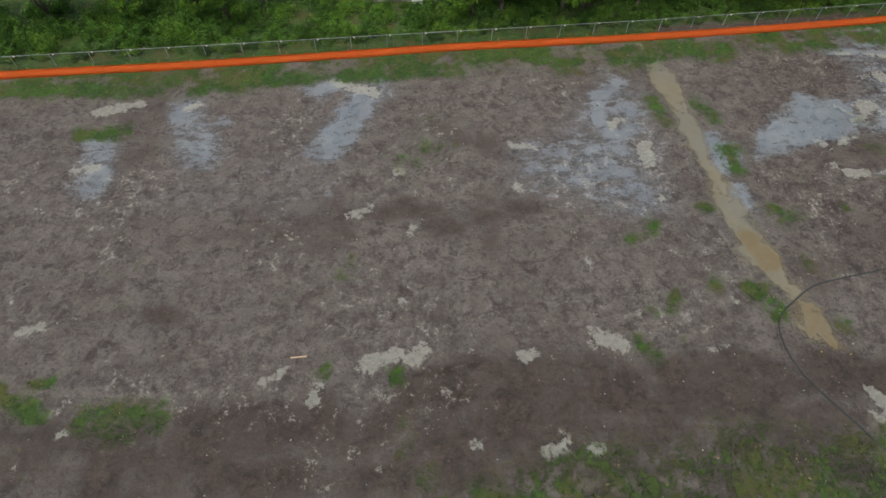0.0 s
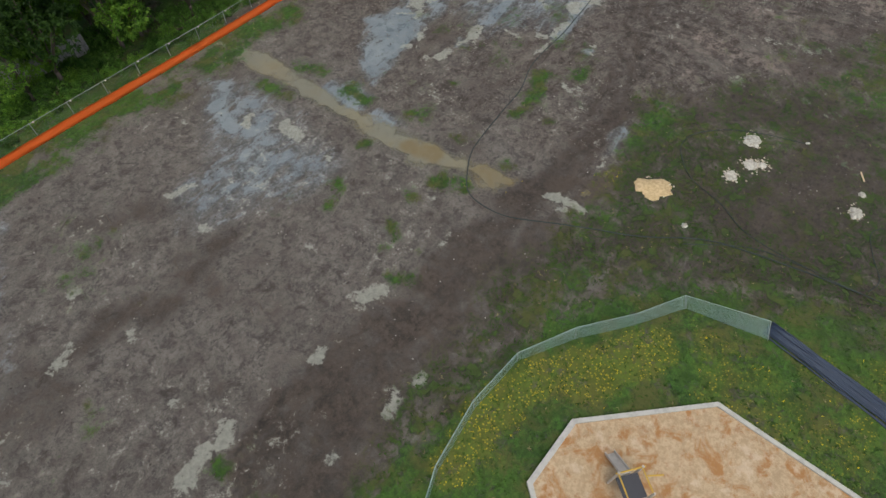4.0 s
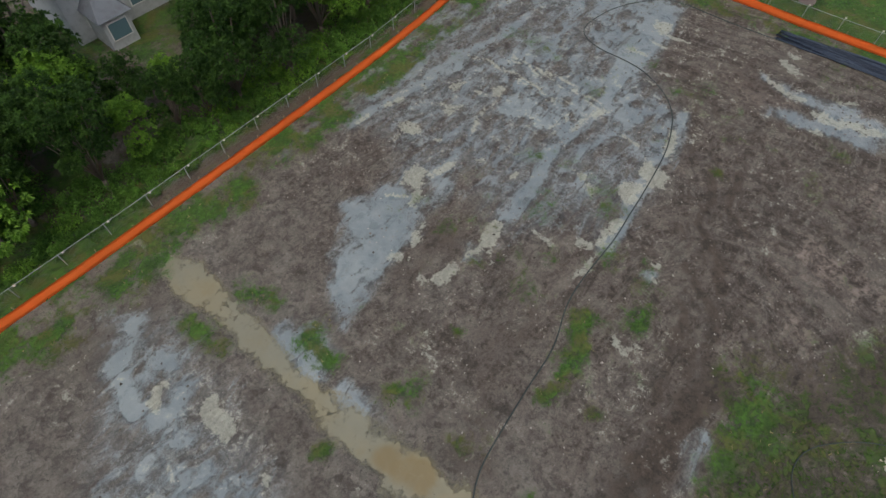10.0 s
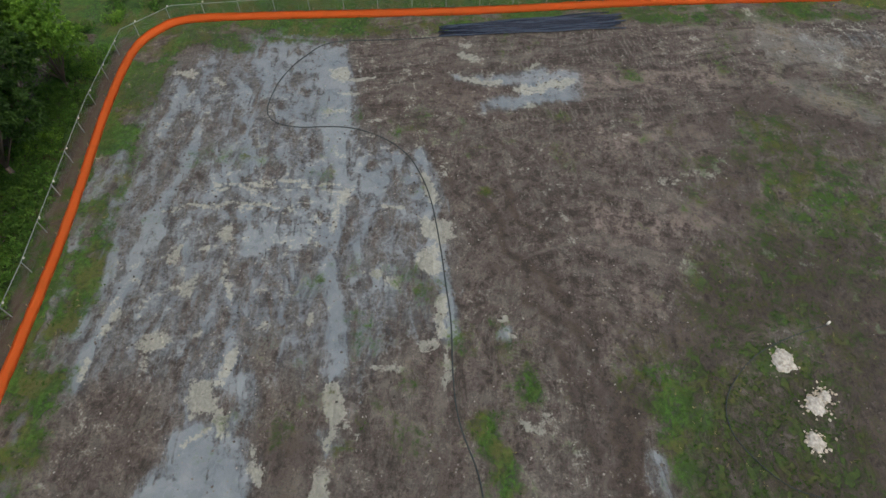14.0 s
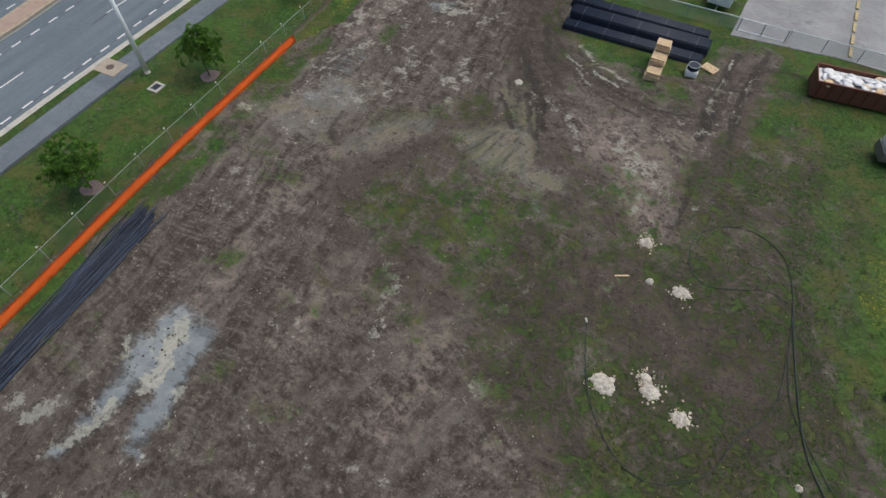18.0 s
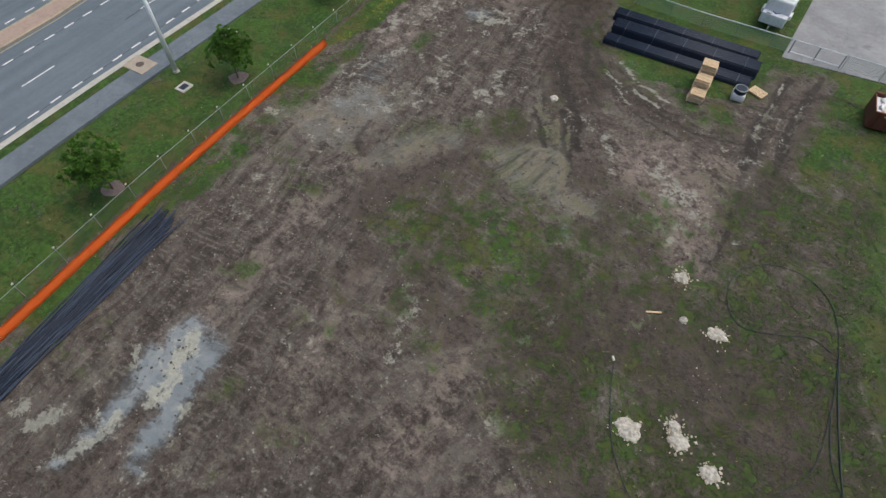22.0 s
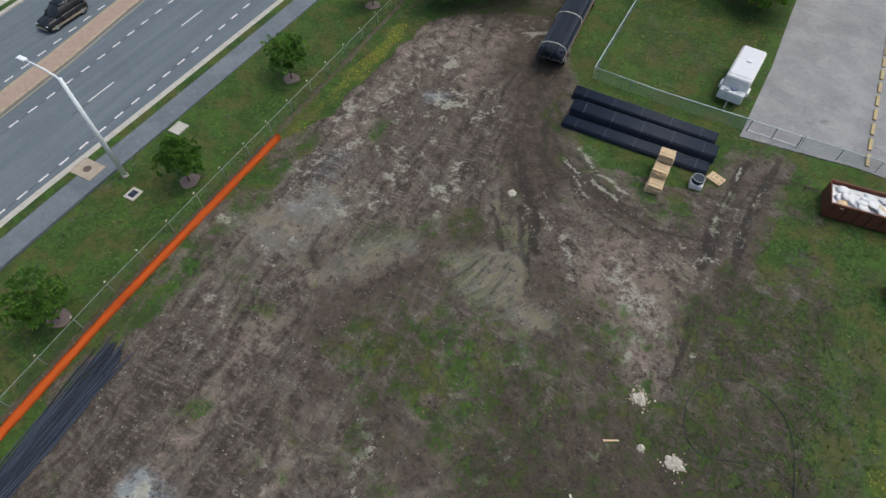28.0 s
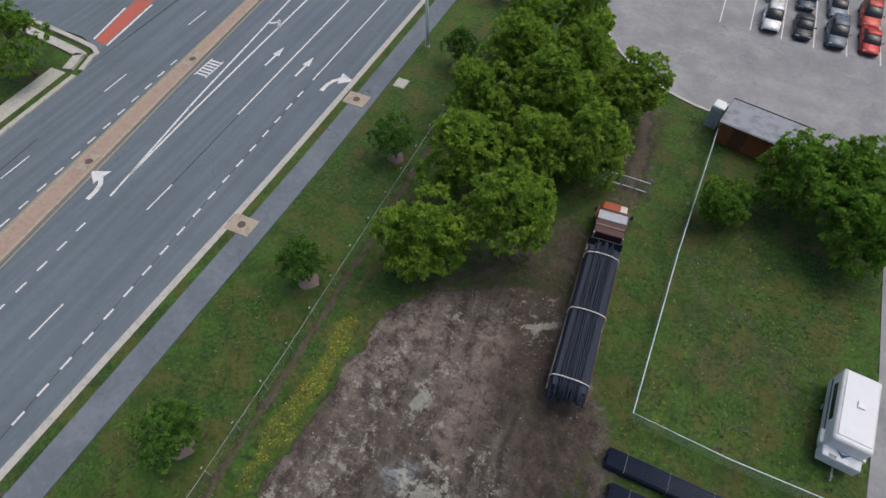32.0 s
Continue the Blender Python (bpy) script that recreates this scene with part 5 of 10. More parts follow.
stroke("silt", [(40.8, 31.6), (39.2, 32.0), (37.4, 32.0), (36.1, 31.3)], 0.37, value=0.7, patchy=0.4)
patch("silt", [(49.9, 28.6), (51.0, 25.3), (49.8, 23.8), (47.3, 23.3), (47.2, 24.8), (48.6, 25.7), (47.0, 27.0), (46.9, 27.9)], 0.8, patchy=0.5)
patch("silt", [(42.1, 26.2), (42.7, 24.2), (40.8, 23.3), (39.6, 24.1), (40.2, 25.2), (38.3, 25.5), (38.6, 26.5), (40.5, 27.0)], 0.75, patchy=0.5)
stroke("silt", [(50.9, 23.9), (47.4, 22.8), (44.2, 22.3), (41.3, 21.5), (38.0, 20.9)], 0.49, value=0.85)
stroke("silt", [(33.7, 33.9), (32.7, 33.4), (32.0, 33.3)], 0.29, value=0.7, patchy=0.4)
stroke("silt", [(31.8, 26.7), (31.2, 26.1), (31.8, 26.0)], 0.33, value=0.7, patchy=0.4)
stroke("silt", [(37.8, 17.9), (38.3, 17.5)], 0.31, value=0.7, patchy=0.3)
patch("pale", [(59.5, 31.8), (60.0, 30.5), (58.2, 30.0), (57.8, 30.7), (58.6, 31.6)], 1)
stroke("pale", [(58.3, 30.1), (58.8, 28.4)], 0.17, value=0.9)
stroke("pale", [(56.5, 30.7), (56.8, 29.4)], 0.30, value=0.8)
stroke("pale", [(54.2, 31.4), (54.8, 29.9)], 0.33, value=0.75)
stroke("pale", [(53.9, 27.9), (53.8, 27.5)], 0.20, value=0.8)
stroke("pale", [(52.2, 28.0), (52.4, 27.2)], 0.24, value=0.7)
stroke("pale", [(48.8, 23.6), (47.6, 23.1), (47.0, 22.7)], 0.44, value=0.9)
patch("pale", [(45.5, 23.2), (45.7, 21.3), (44.3, 20.9), (43.8, 21.9), (41.7, 21.5), (41.4, 22.0), (42.0, 23.1), (43.0, 23.2), (43.8, 22.2), (44.4, 23.0)], 1)
stroke("pale", [(40.2, 21.6), (39.1, 21.5), (38.0, 21.4)], 0.35, value=0.9)
stroke("pale", [(37.1, 22.4), (37.4, 21.9)], 0.37, value=0.9)
stroke("pale", [(37.3, 21.1), (36.0, 21.0)], 0.24, value=0.9)
stroke("pale", [(35.6, 21.0), (35.0, 21.1)], 0.24, value=0.9)
patch("pale", [(43.1, 35.5), (43.9, 35.0), (44.1, 34.6), (42.8, 34.2), (42.6, 34.7)], 1)
stroke("pale", [(41.8, 35.8), (42.1, 35.6)], 0.24, value=0.85)
stroke("pale", [(42.2, 37.0), (41.1, 37.5)], 0.20, value=0.8)
stroke("pale", [(39.6, 36.3), (40.2, 35.7)], 0.36, value=0.9)
stroke("pale", [(40.1, 35.6), (39.2, 35.7)], 0.32, value=0.85)
patch("pale", [(35.6, 37.4), (36.3, 37.0), (36.9, 36.0), (36.0, 35.7), (35.3, 36.5), (34.3, 36.2), (34.5, 36.6), (35.3, 36.9)], 1)
stroke("pale", [(36.4, 39.1), (37.3, 39.0)], 0.34, value=0.85)
stroke("pale", [(33.7, 39.3), (34.6, 39.3)], 0.30, value=0.85)
stroke("pale", [(33.3, 41.5), (33.5, 41.1)], 0.38, value=0.85)
patch("pale", [(33.9, 33.8), (34.3, 32.6), (33.1, 32.1), (32.4, 32.1), (32.1, 33.1), (32.7, 33.5)], 1)
stroke("pale", [(34.7, 32.3), (35.7, 32.2)], 0.30, value=0.9)
stroke("pale", [(36.2, 34.4), (36.4, 34.2)], 0.21, value=0.85)
stroke("pale", [(34.1, 32.7), (34.2, 32.0)], 0.23, value=0.8)
stroke("pale", [(30.5, 32.8), (31.0, 32.3), (31.5, 31.7)], 0.17, value=0.9)
stroke("pale", [(32.4, 31.7), (31.6, 31.3), (31.1, 31.2)], 0.25, value=0.9)
stroke("pale", [(30.8, 30.2), (30.2, 29.8), (29.9, 28.9)], 0.22, value=0.85)
stroke("pale", [(28.1, 29.1), (28.4, 28.7)], 0.34, value=0.9)
stroke("pale", [(29.0, 28.3), (28.8, 28.1)], 0.16, value=0.8)
patch("pale", [(34.5, 27.3), (34.7, 26.3), (33.1, 25.8), (31.9, 25.9), (31.1, 26.2), (31.2, 26.6), (32.4, 26.5), (33.3, 26.9)], 0.95)
stroke("pale", [(32.4, 25.7), (32.1, 24.8)], 0.25, value=0.85)
stroke("pale", [(29.9, 26.3), (29.0, 26.0)], 0.39, value=1)
stroke("pale", [(28.5, 26.4), (28.5, 26.8)], 0.26, value=0.9)
stroke("pale", [(46.3, 25.8), (46.3, 24.5)], 0.14, value=0.8)
stroke("pale", [(35.8, 25.3), (35.9, 24.7)], 0.24, value=0.8)
stroke("pale", [(36.0, 24.1), (35.7, 23.6)], 0.24, value=0.75)
stroke("pale", [(47.4, 28.5), (45.9, 28.4), (44.3, 28.5)], 0.32, value=0.8)
stroke("pale", [(41.3, 26.0), (41.3, 24.3)], 0.30, value=0.75)
stroke("pale", [(37.9, 28.6), (38.3, 28.4)], 0.19, value=0.8)
stroke("pale", [(37.3, 31.3), (37.7, 30.8)], 0.25, value=0.75)
stroke("pale", [(41.4, 34.2), (40.2, 34.0), (39.1, 33.2)], 0.26, value=0.7)
stroke("pale", [(58.1, 43.1), (57.8, 42.3)], 0.39, value=0.8)
stroke("pale", [(57.3, 40.3), (56.9, 39.8)], 0.34, value=0.75)
stroke("pale", [(61.8, 44.6), (62.5, 43.7), (63.1, 42.7)], 0.23, value=0.8)
stroke("pale", [(52.1, 44.6), (51.6, 43.6)], 0.47, value=0.8)
stroke("pale", [(48.0, 45.9), (49.2, 45.4)], 0.38, value=0.85)
stroke("pale", [(64.4, 33.6), (64.1, 32.1)], 0.46, value=0.85)
stroke("pale", [(64.2, 36.4), (64.4, 35.5)], 0.33, value=0.75)
stroke("pale", [(37.8, 42.4), (38.3, 42.4)], 0.29, value=0.7)
stroke("pale", [(30.8, 40.6), (31.7, 40.6)], 0.22, value=0.7)
stroke("pale", [(32.0, 42.2), (32.9, 42.2)], 0.23, value=0.7, patchy=0.4)
stroke("pale", [(33.1, 16.9), (32.9, 16.2)], 0.25, value=0.95)
stroke("pale", [(33.3, 16.1), (33.7, 15.7)], 0.26, value=0.95)
stroke("pale", [(39.3, 18.0), (39.4, 17.7)], 0.19, value=0.9)
stroke("pale", [(37.9, 17.5), (37.7, 17.0)], 0.16, value=0.8)
stroke("pale", [(39.2, 16.7), (39.2, 16.5)], 0.16, value=0.8)
patch("silt", [(60.8, 12.4), (58.5, 12.4), (57.6, 13.0), (57.2, 14.7), (56.7, 16.6), (56.2, 17.7), (55.7, 20.0), (56.6, 20.3), (57.5, 18.7), (57.6, 17.3), (59.0, 17.6), (58.9, 19.7), (59.0, 22.1), (59.5, 22.4), (59.8, 20.4), (60.2, 18.5), (60.5, 16.9), (61.2, 15.3), (60.5, 14.8), (61.0, 13.9), (60.9, 12.9)], 0.9, patchy=0.2)
stroke("pale", [(59.7, 12.9), (59.1, 14.1), (58.6, 15.8), (58.3, 17.5)], 0.48, value=0.85)
stroke("pale", [(59.4, 18.7), (59.2, 21.7)], 0.36, value=0.85)
stroke("pale", [(61.4, 15.5), (60.6, 16.5)], 0.30, value=0.8)
stroke("pale", [(56.5, 16.0), (56.5, 16.9)], 0.35, value=0.8)
stroke("pale", [(62.1, 21.7), (62.2, 20.8)], 0.58, value=0.85)
stroke("pale", [(63.5, 22.0), (63.8, 21.3)], 0.35, value=0.8)
patch("murk", [(70.9, -2.4), (69.2, -3.9), (67.9, -5.5), (67.1, -8.5), (66.1, -9.9), (64.6, -8.9), (63.8, -6.8), (63.5, -4.5), (63.7, -2.5), (65.4, -1.9), (67.8, -2.0), (69.9, -1.8)], 0.95, patchy=0.25)
patch("murk", [(61.5, -4.7), (60.8, -7.0), (59.1, -9.5), (57.4, -9.4), (56.9, -8.0), (58.3, -5.8), (58.9, -4.2), (59.9, -2.9), (61.8, -2.7)], 0.9, patchy=0.25)
patch("murk", [(55.9, -8.7), (54.2, -10.5), (51.9, -12.2), (50.4, -12.0), (49.0, -9.6), (46.6, -9.2), (46.0, -8.1), (47.7, -7.4), (49.5, -7.6), (51.0, -7.1), (52.7, -6.9), (54.1, -8.2)], 0.95, patchy=0.15)
stroke("pool", [(54.2, -8.3), (53.5, -10.0)], 0.20, value=0.66, warp=0.5)
stroke("pool", [(52.8, -7.4), (52.5, -10.0)], 0.24, value=0.66, warp=0.5)
stroke("pool", [(51.3, -7.4), (51.3, -10.1)], 0.24, value=0.66, warp=0.5)
stroke("pool", [(50.5, -7.8), (50.5, -10.3)], 0.20, value=0.66, warp=0.5)
stroke("pool", [(54.8, -15.3), (53.4, -13.5)], 0.21, value=0.66, warp=0.4)
stroke("pool", [(53.1, -14.8), (51.8, -12.2)], 0.16, value=0.66, warp=0.4)
stroke("pool", [(53.2, -13.4), (51.1, -12.1)], 0.16, value=0.66, warp=0.4)
stroke("pool", [(50.6, -11.3), (49.5, -9.8)], 0.39, value=0.6)
stroke("pool", [(48.4, -8.7), (46.8, -8.5)], 0.52, value=0.6)
stroke("pool", [(68.7, -2.9), (67.5, -3.4)], 0.37, value=0.6)
stroke("pool", [(63.6, -3.5), (62.1, -3.1)], 0.40, value=0.6)
stroke("pool", [(60.0, -5.5), (59.3, -7.2)], 0.37, value=0.6)
stroke("pale", [(70.7, -2.2), (69.8, -2.2)], 0.38, value=0.8)
stroke("silt", [(66.5, -7.8), (65.1, -8.2), (64.7, -6.8)], 0.43, value=0.8, patchy=0.3)
stroke("silt", [(47.2, -6.3), (46.7, -5.7)], 0.32, value=0.7, patchy=0.3)
patch("pool", [(17.7, 39.3), (18.7, 38.6), (19.4, 36.6), (19.6, 34.1), (19.7, 31.5), (20.0, 29.2), (20.0, 26.8), (20.3, 24.8), (20.8, 22.5), (20.9, 21.0), (21.6, 19.9), (21.4, 18.4), (22.0, 17.2), (21.9, 16.6), (22.5, 15.9), (23.1, 14.5), (22.9, 13.4), (22.4, 13.1), (21.3, 13.5), (20.7, 14.8), (21.2, 16.1), (20.7, 16.9), (20.0, 18.0), (19.3, 18.6), (18.5, 19.3), (19.0, 20.3), (18.8, 22.0), (18.6, 24.0), (18.8, 25.9), (18.5, 28.0), (18.1, 30.7), (18.0, 33.2), (17.2, 34.9), (17.0, 36.7), (17.2, 38.2)], 1)
stroke("pool", [(17.8, 39.1), (17.8, 40.9)], 0.26, value=0.9)
patch("silt", [(13.5, 35.7), (15.8, 34.2), (15.4, 31.5), (14.4, 28.9), (14.1, 27.1), (15.1, 24.8), (15.0, 23.0), (12.7, 23.5), (10.4, 24.9), (8.9, 25.0), (8.6, 27.0), (7.2, 27.3), (5.9, 28.9), (8.1, 29.4), (10.0, 28.7), (12.3, 29.0), (12.1, 31.2), (12.4, 33.1)], 0.68, patchy=0.55)
stroke("silt", [(22.1, 28.7), (21.6, 26.8)], 0.55, value=0.7, patchy=0.4)
stroke("pale", [(15.2, 28.4), (15.1, 26.8)], 0.63, value=0.95)
stroke("pale", [(13.1, 30.9), (13.9, 31.5)], 0.53, value=0.8)
stroke("pale", [(5.9, 28.9), (7.7, 28.5)], 0.31, value=0.85)
stroke("pale", [(6.0, 24.9), (6.1, 24.8)], 0.36, value=1)
stroke("pale", [(15.0, 23.7), (15.0, 23.5)], 0.32, value=0.9)
stroke("pale", [(9.5, 14.0), (10.5, 13.6)], 0.60, value=0.85)
stroke("pale", [(5.2, 12.4), (5.5, 12.5)], 0.27, value=0.9)
stroke("pale", [(-2.9, 25.7), (-2.5, 25.8)], 0.41, value=0.85)
stroke("pale", [(-1.3, 21.2), (-1.0, 21.3)], 0.28, value=0.9)
stroke("pale", [(-4.5, 22.7), (-4.3, 22.9)], 0.30, value=0.85)
stroke("pale", [(9.5, 18.9), (9.6, 18.4)], 0.25, value=0.8)
stroke("pale", [(23.2, 11.0), (23.4, 9.9)], 0.20, value=0.95)
stroke("pale", [(23.4, 9.9), (23.7, 8.7)], 0.20, value=0.95)
stroke("pale", [(22.7, 9.6), (22.9, 9.3)], 0.17, value=0.9)
stroke("dry", [(38.9, 7.5), (38.2, 6.3)], 0.35, value=0.7)
stroke("pale", [(15.5, 13.0), (16.7, 13.1)], 0.26, value=0.7)
stroke("pale", [(17.7, 16.9), (18.0, 16.0)], 0.34, value=0.6, patchy=0.4)
patch("dark", [(73.7, -33.3), (70.0, -37.5), (66.5, -42.9), (65.3, -46.4), (63.6, -44.7), (62.1, -37.4), (63.4, -36.5), (68.4, -35.6), (70.9, -33.4)], 0.75, soft=1.2)
patch("dark", [(61.1, -34.0), (57.5, -32.6), (56.6, -29.8), (55.9, -27.2), (58.6, -25.5), (61.0, -27.0), (60.8, -29.6)], 0.85, soft=0.9)
patch("dark", [(61.0, -31.9), (59.1, -32.4), (57.5, -28.8), (55.5, -25.2), (52.2, -22.1), (51.1, -18.1), (51.8, -16.4), (53.4, -16.6), (55.6, -17.9), (57.7, -20.4), (59.3, -24.4), (60.4, -28.1)], 0.9, soft=0.8)
stroke("flower", [(74.3, -28.8), (74.0, -26.2), (73.3, -23.2)], 0.65, value=1)
stroke("flower", [(73.5, -22.7), (73.3, -19.8), (73.1, -17.0)], 0.43, value=0.8)
stroke("flower", [(73.1, -17.0), (73.3, -13.3), (72.3, -10.7)], 0.48, value=0.5)
stroke("flower", [(54.9, -37.4), (53.3, -29.1)], 1.03, value=0.35)
stroke("flower", [(47.5, -31.8), (45.3, -32.6), (43.7, -34.3)], 1.01, value=0.4)
stroke("flower", [(57.2, -46.9), (51.7, -46.1), (46.9, -41.3)], 0.99, value=0.35)
stroke("silt", [(62.6, 36.0), (59.7, 35.7), (56.3, 35.8)], 0.44, value=0.85)
stroke("silt", [(50.1, 37.7), (47.6, 37.1), (44.7, 37.0), (42.1, 36.3)], 0.32, value=0.8, patchy=0.2)
stroke("silt", [(46.4, 33.1), (43.3, 32.4), (40.4, 32.2), (37.8, 31.6)], 0.30, value=0.75, patchy=0.2)
stroke("silt", [(46.6, 31.3), (42.6, 30.3), (38.7, 29.8), (36.0, 29.0)], 0.29, value=0.75, patchy=0.2)
stroke("silt", [(50.1, 26.7), (47.1, 26.4), (44.3, 26.5), (42.1, 26.5)], 0.42, value=0.8, patchy=0.2)
stroke("silt", [(44.5, 24.4), (42.3, 24.5), (39.2, 24.4)], 0.30, value=0.7, patchy=0.3)
stroke("silt", [(47.1, 41.6), (44.3, 41.4), (41.2, 41.0), (38.5, 40.7)], 0.40, value=0.75, patchy=0.3)
stroke("silt", [(42.2, 44.3), (39.4, 43.6), (36.1, 43.0), (33.2, 42.1)], 0.43, value=0.7, patchy=0.4)
stroke("silt", [(32.9, 41.7), (30.1, 41.0), (27.8, 40.4)], 0.38, value=0.65, patchy=0.4)
stroke("silt", [(40.0, 37.1), (38.0, 37.4), (36.5, 37.8)], 0.32, value=0.75)
stroke("grass", [(45.5, 43.2), (43.2, 42.8)], 0.35, value=0.8, patchy=0.4)
stroke("grass", [(37.5, 42.7), (34.8, 42.6), (31.7, 41.9)], 0.36, value=0.8, patchy=0.4)
stroke("grass", [(42.3, 43.3), (40.2, 43.3)], 0.33, value=0.75, patchy=0.4)
stroke("murk", [(66.6, -8.0), (64.0, -7.6), (64.1, -9.1)], 1.29, value=0.7, soft=1.4)
stroke("grass", [(52.3, -2.4), (53.8, -0.1)], 0.72, value=0.75, patchy=0.4)
stroke("dark", [(34.9, -4.7), (35.0, 0.1), (35.3, 3.8)], 1.78, value=0.75)
stroke("dark", [(32.7, -10.0), (31.8, -4.7), (28.7, -1.8)], 1.54, value=0.75)
stroke("mulch", [(35.1, -6.3), (32.7, -3.9)], 1.23, value=0.5, patchy=0.5)
patch("silt", [(27.9, 33.8), (31.3, 33.6), (32.5, 31.8), (30.3, 29.4), (27.6, 28.8), (25.4, 28.1), (23.0, 27.6), (23.4, 29.5), (25.5, 31.8)], 0.9, patchy=0.25)
stroke("grass", [(22.4, 28.7), (21.4, 28.3)], 0.59, value=0.9, patchy=0.3)
stroke("grass", [(16.4, 33.4), (16.7, 32.3)], 0.47, value=0.8, patchy=0.3)
stroke("grass", [(22.0, 22.7), (23.3, 22.5)], 0.84, value=0.6, patchy=0.4)
stroke("grass", [(35.6, 17.0), (35.3, 16.4)], 0.55, value=0.7, patchy=0.3)
stroke("grass", [(32.6, 18.9), (31.2, 18.2), (29.0, 17.5)], 0.53, value=0.7, patchy=0.3)
patch("grass", [(39.6, 2.4), (35.7, 2.2), (33.0, 1.9), (30.0, 1.3), (27.8, 0.3), (25.3, -0.1), (29.3, 5.5), (30.7, 6.3), (32.9, 6.0), (36.1, 5.6), (38.8, 4.8)], 0.95, patchy=0.3)
patch("grass", [(42.5, 1.0), (40.6, 0.1), (38.3, 0.9), (38.6, 3.5), (40.4, 3.4)], 0.85, patchy=0.4)
patch("grass", [(31.2, -12.3), (29.2, -9.9), (26.1, -3.4), (27.9, -4.1), (29.9, -6.8)], 0.9, patchy=0.4)
patch("grass", [(37.3, 11.3), (36.1, 7.2), (31.4, 4.9), (29.1, 1.1), (30.1, -3.0), (32.6, -7.2), (28.7, -8.7), (26.9, -3.8), (24.2, 2.2), (19.4, 4.7), (14.6, 5.2), (12.2, 5.7), (16.3, 6.6), (22.1, 6.7), (26.5, 6.2), (29.4, 9.1)], 0.95, patchy=0.25)
patch("grass", [(56.6, -0.2), (51.4, -3.0), (46.7, -2.3), (46.5, 0.5), (50.6, 1.7), (54.9, 1.9)], 0.7, patchy=0.5)
patch("grass", [(57.0, -1.8), (50.7, -7.3), (47.3, -4.8), (47.6, -0.1), (53.3, 0.4)], 0.65, patchy=0.5)
stroke("silt", [(50.6, 44.4), (48.5, 44.1), (45.4, 44.1)], 0.60, value=0.75, patchy=0.35)
stroke("silt", [(41.2, 41.0), (38.5, 40.7), (36.3, 40.5)], 0.64, value=0.8, patchy=0.3)
stroke("silt", [(43.6, 38.8), (41.4, 38.7), (39.1, 38.4)], 0.54, value=0.75, patchy=0.35)
stroke("silt", [(41.2, 36.5), (39.7, 35.3), (38.9, 35.4)], 0.46, value=0.75, patchy=0.3)
stroke("silt", [(34.4, 31.4), (33.2, 30.8), (32.0, 31.0)], 0.46, value=0.75, patchy=0.3)
# the drier ground by the ruts is bare and free of damp
for kind in ("dark", "grass"):
    stroke(kind, [(46.0, -14.4), (42.7, -13.5), (41.2, -10.9), (39.6, -8.5)], 2.0, value=-0.85, patchy=0.2)
    stroke(kind, [(45.5, -17.4), (40.8, -17.2)], 1.4, value=-0.75, patchy=0.2)
stroke("grass", [(40.7, -30.4), (40.9, -25.2), (40.6, -20.9), (40.1, -18.3)], 1.24, value=-0.85)
stroke("grass", [(38.7, -31.9), (38.8, -28.2), (38.9, -24.0), (38.0, -19.8)], 1.27, value=-0.85)
stroke("rut", [(40.6, -30.7), (40.7, -27.5), (40.7, -24.0), (40.5, -21.3), (40.0, -18.6)], 0.26, value=0.9, warp=0.3)
stroke("rut", [(41.0, -29.5), (40.9, -26.3), (40.9, -22.9), (40.7, -20.2)], 0.21, value=0.8, warp=0.3)
stroke("pale", [(40.8, -29.8), (40.7, -26.4), (40.7, -23.3), (40.6, -22.0)], 0.17, value=0.6, warp=0.3, patchy=0.5)
stroke("rut", [(38.6, -32.4), (38.6, -28.5), (38.9, -24.8), (38.5, -21.8), (37.9, -19.2)], 0.26, value=0.85, warp=0.3)
stroke("rut", [(38.9, -28.8), (39.0, -25.8), (38.8, -23.1)], 0.17, value=0.8, warp=0.3)
stroke("pale", [(38.6, -29.7), (38.8, -26.6), (38.9, -24.3), (38.6, -22.0)], 0.21, value=0.58, warp=0.3, patchy=0.5)
stroke("rut", [(38.6, -29.4), (37.0, -30.2), (35.0, -31.0)], 0.13, value=0.8, warp=0.3)
stroke("dark", [(40.6, -30.7), (40.7, -24.0), (40.0, -18.6)], 0.60, value=0.6)
stroke("dark", [(38.6, -32.4), (38.9, -24.8), (37.9, -19.2)], 0.60, value=0.6)
patch("pale", [(52.2, -24.7), (51.0, -25.2), (49.7, -24.5), (50.0, -23.6), (51.1, -23.7)], 0.85, patchy=0.3)
stroke("rut", [(53.8, -23.2), (50.8, -21.5), (47.7, -20.2), (44.4, -19.9), (40.9, -21.1)], 0.17, value=0.8, warp=0.4)
stroke("rut", [(52.2, -23.4), (49.4, -21.8), (46.6, -20.8), (44.3, -20.7)], 0.17, value=0.75, warp=0.4)
stroke("rut", [(53.6, -21.8), (50.4, -19.8), (47.5, -18.8), (44.7, -18.6)], 0.17, value=0.75, warp=0.4)
stroke("pale", [(51.7, -21.8), (49.3, -20.5), (46.8, -19.8)], 0.13, value=0.55, warp=0.4, patchy=0.5)
stroke("pale", [(51.0, -23.1), (48.8, -21.8), (47.1, -21.4)], 0.13, value=0.55, warp=0.4, patchy=0.5)
stroke("pale", [(52.6, -21.1), (49.7, -19.4), (47.2, -18.6)], 0.13, value=0.55, warp=0.4, patchy=0.5)
stroke("rut", [(59.3, -29.0), (56.8, -26.2), (54.0, -23.2), (51.3, -20.6)], 0.14, value=0.7, warp=0.4)
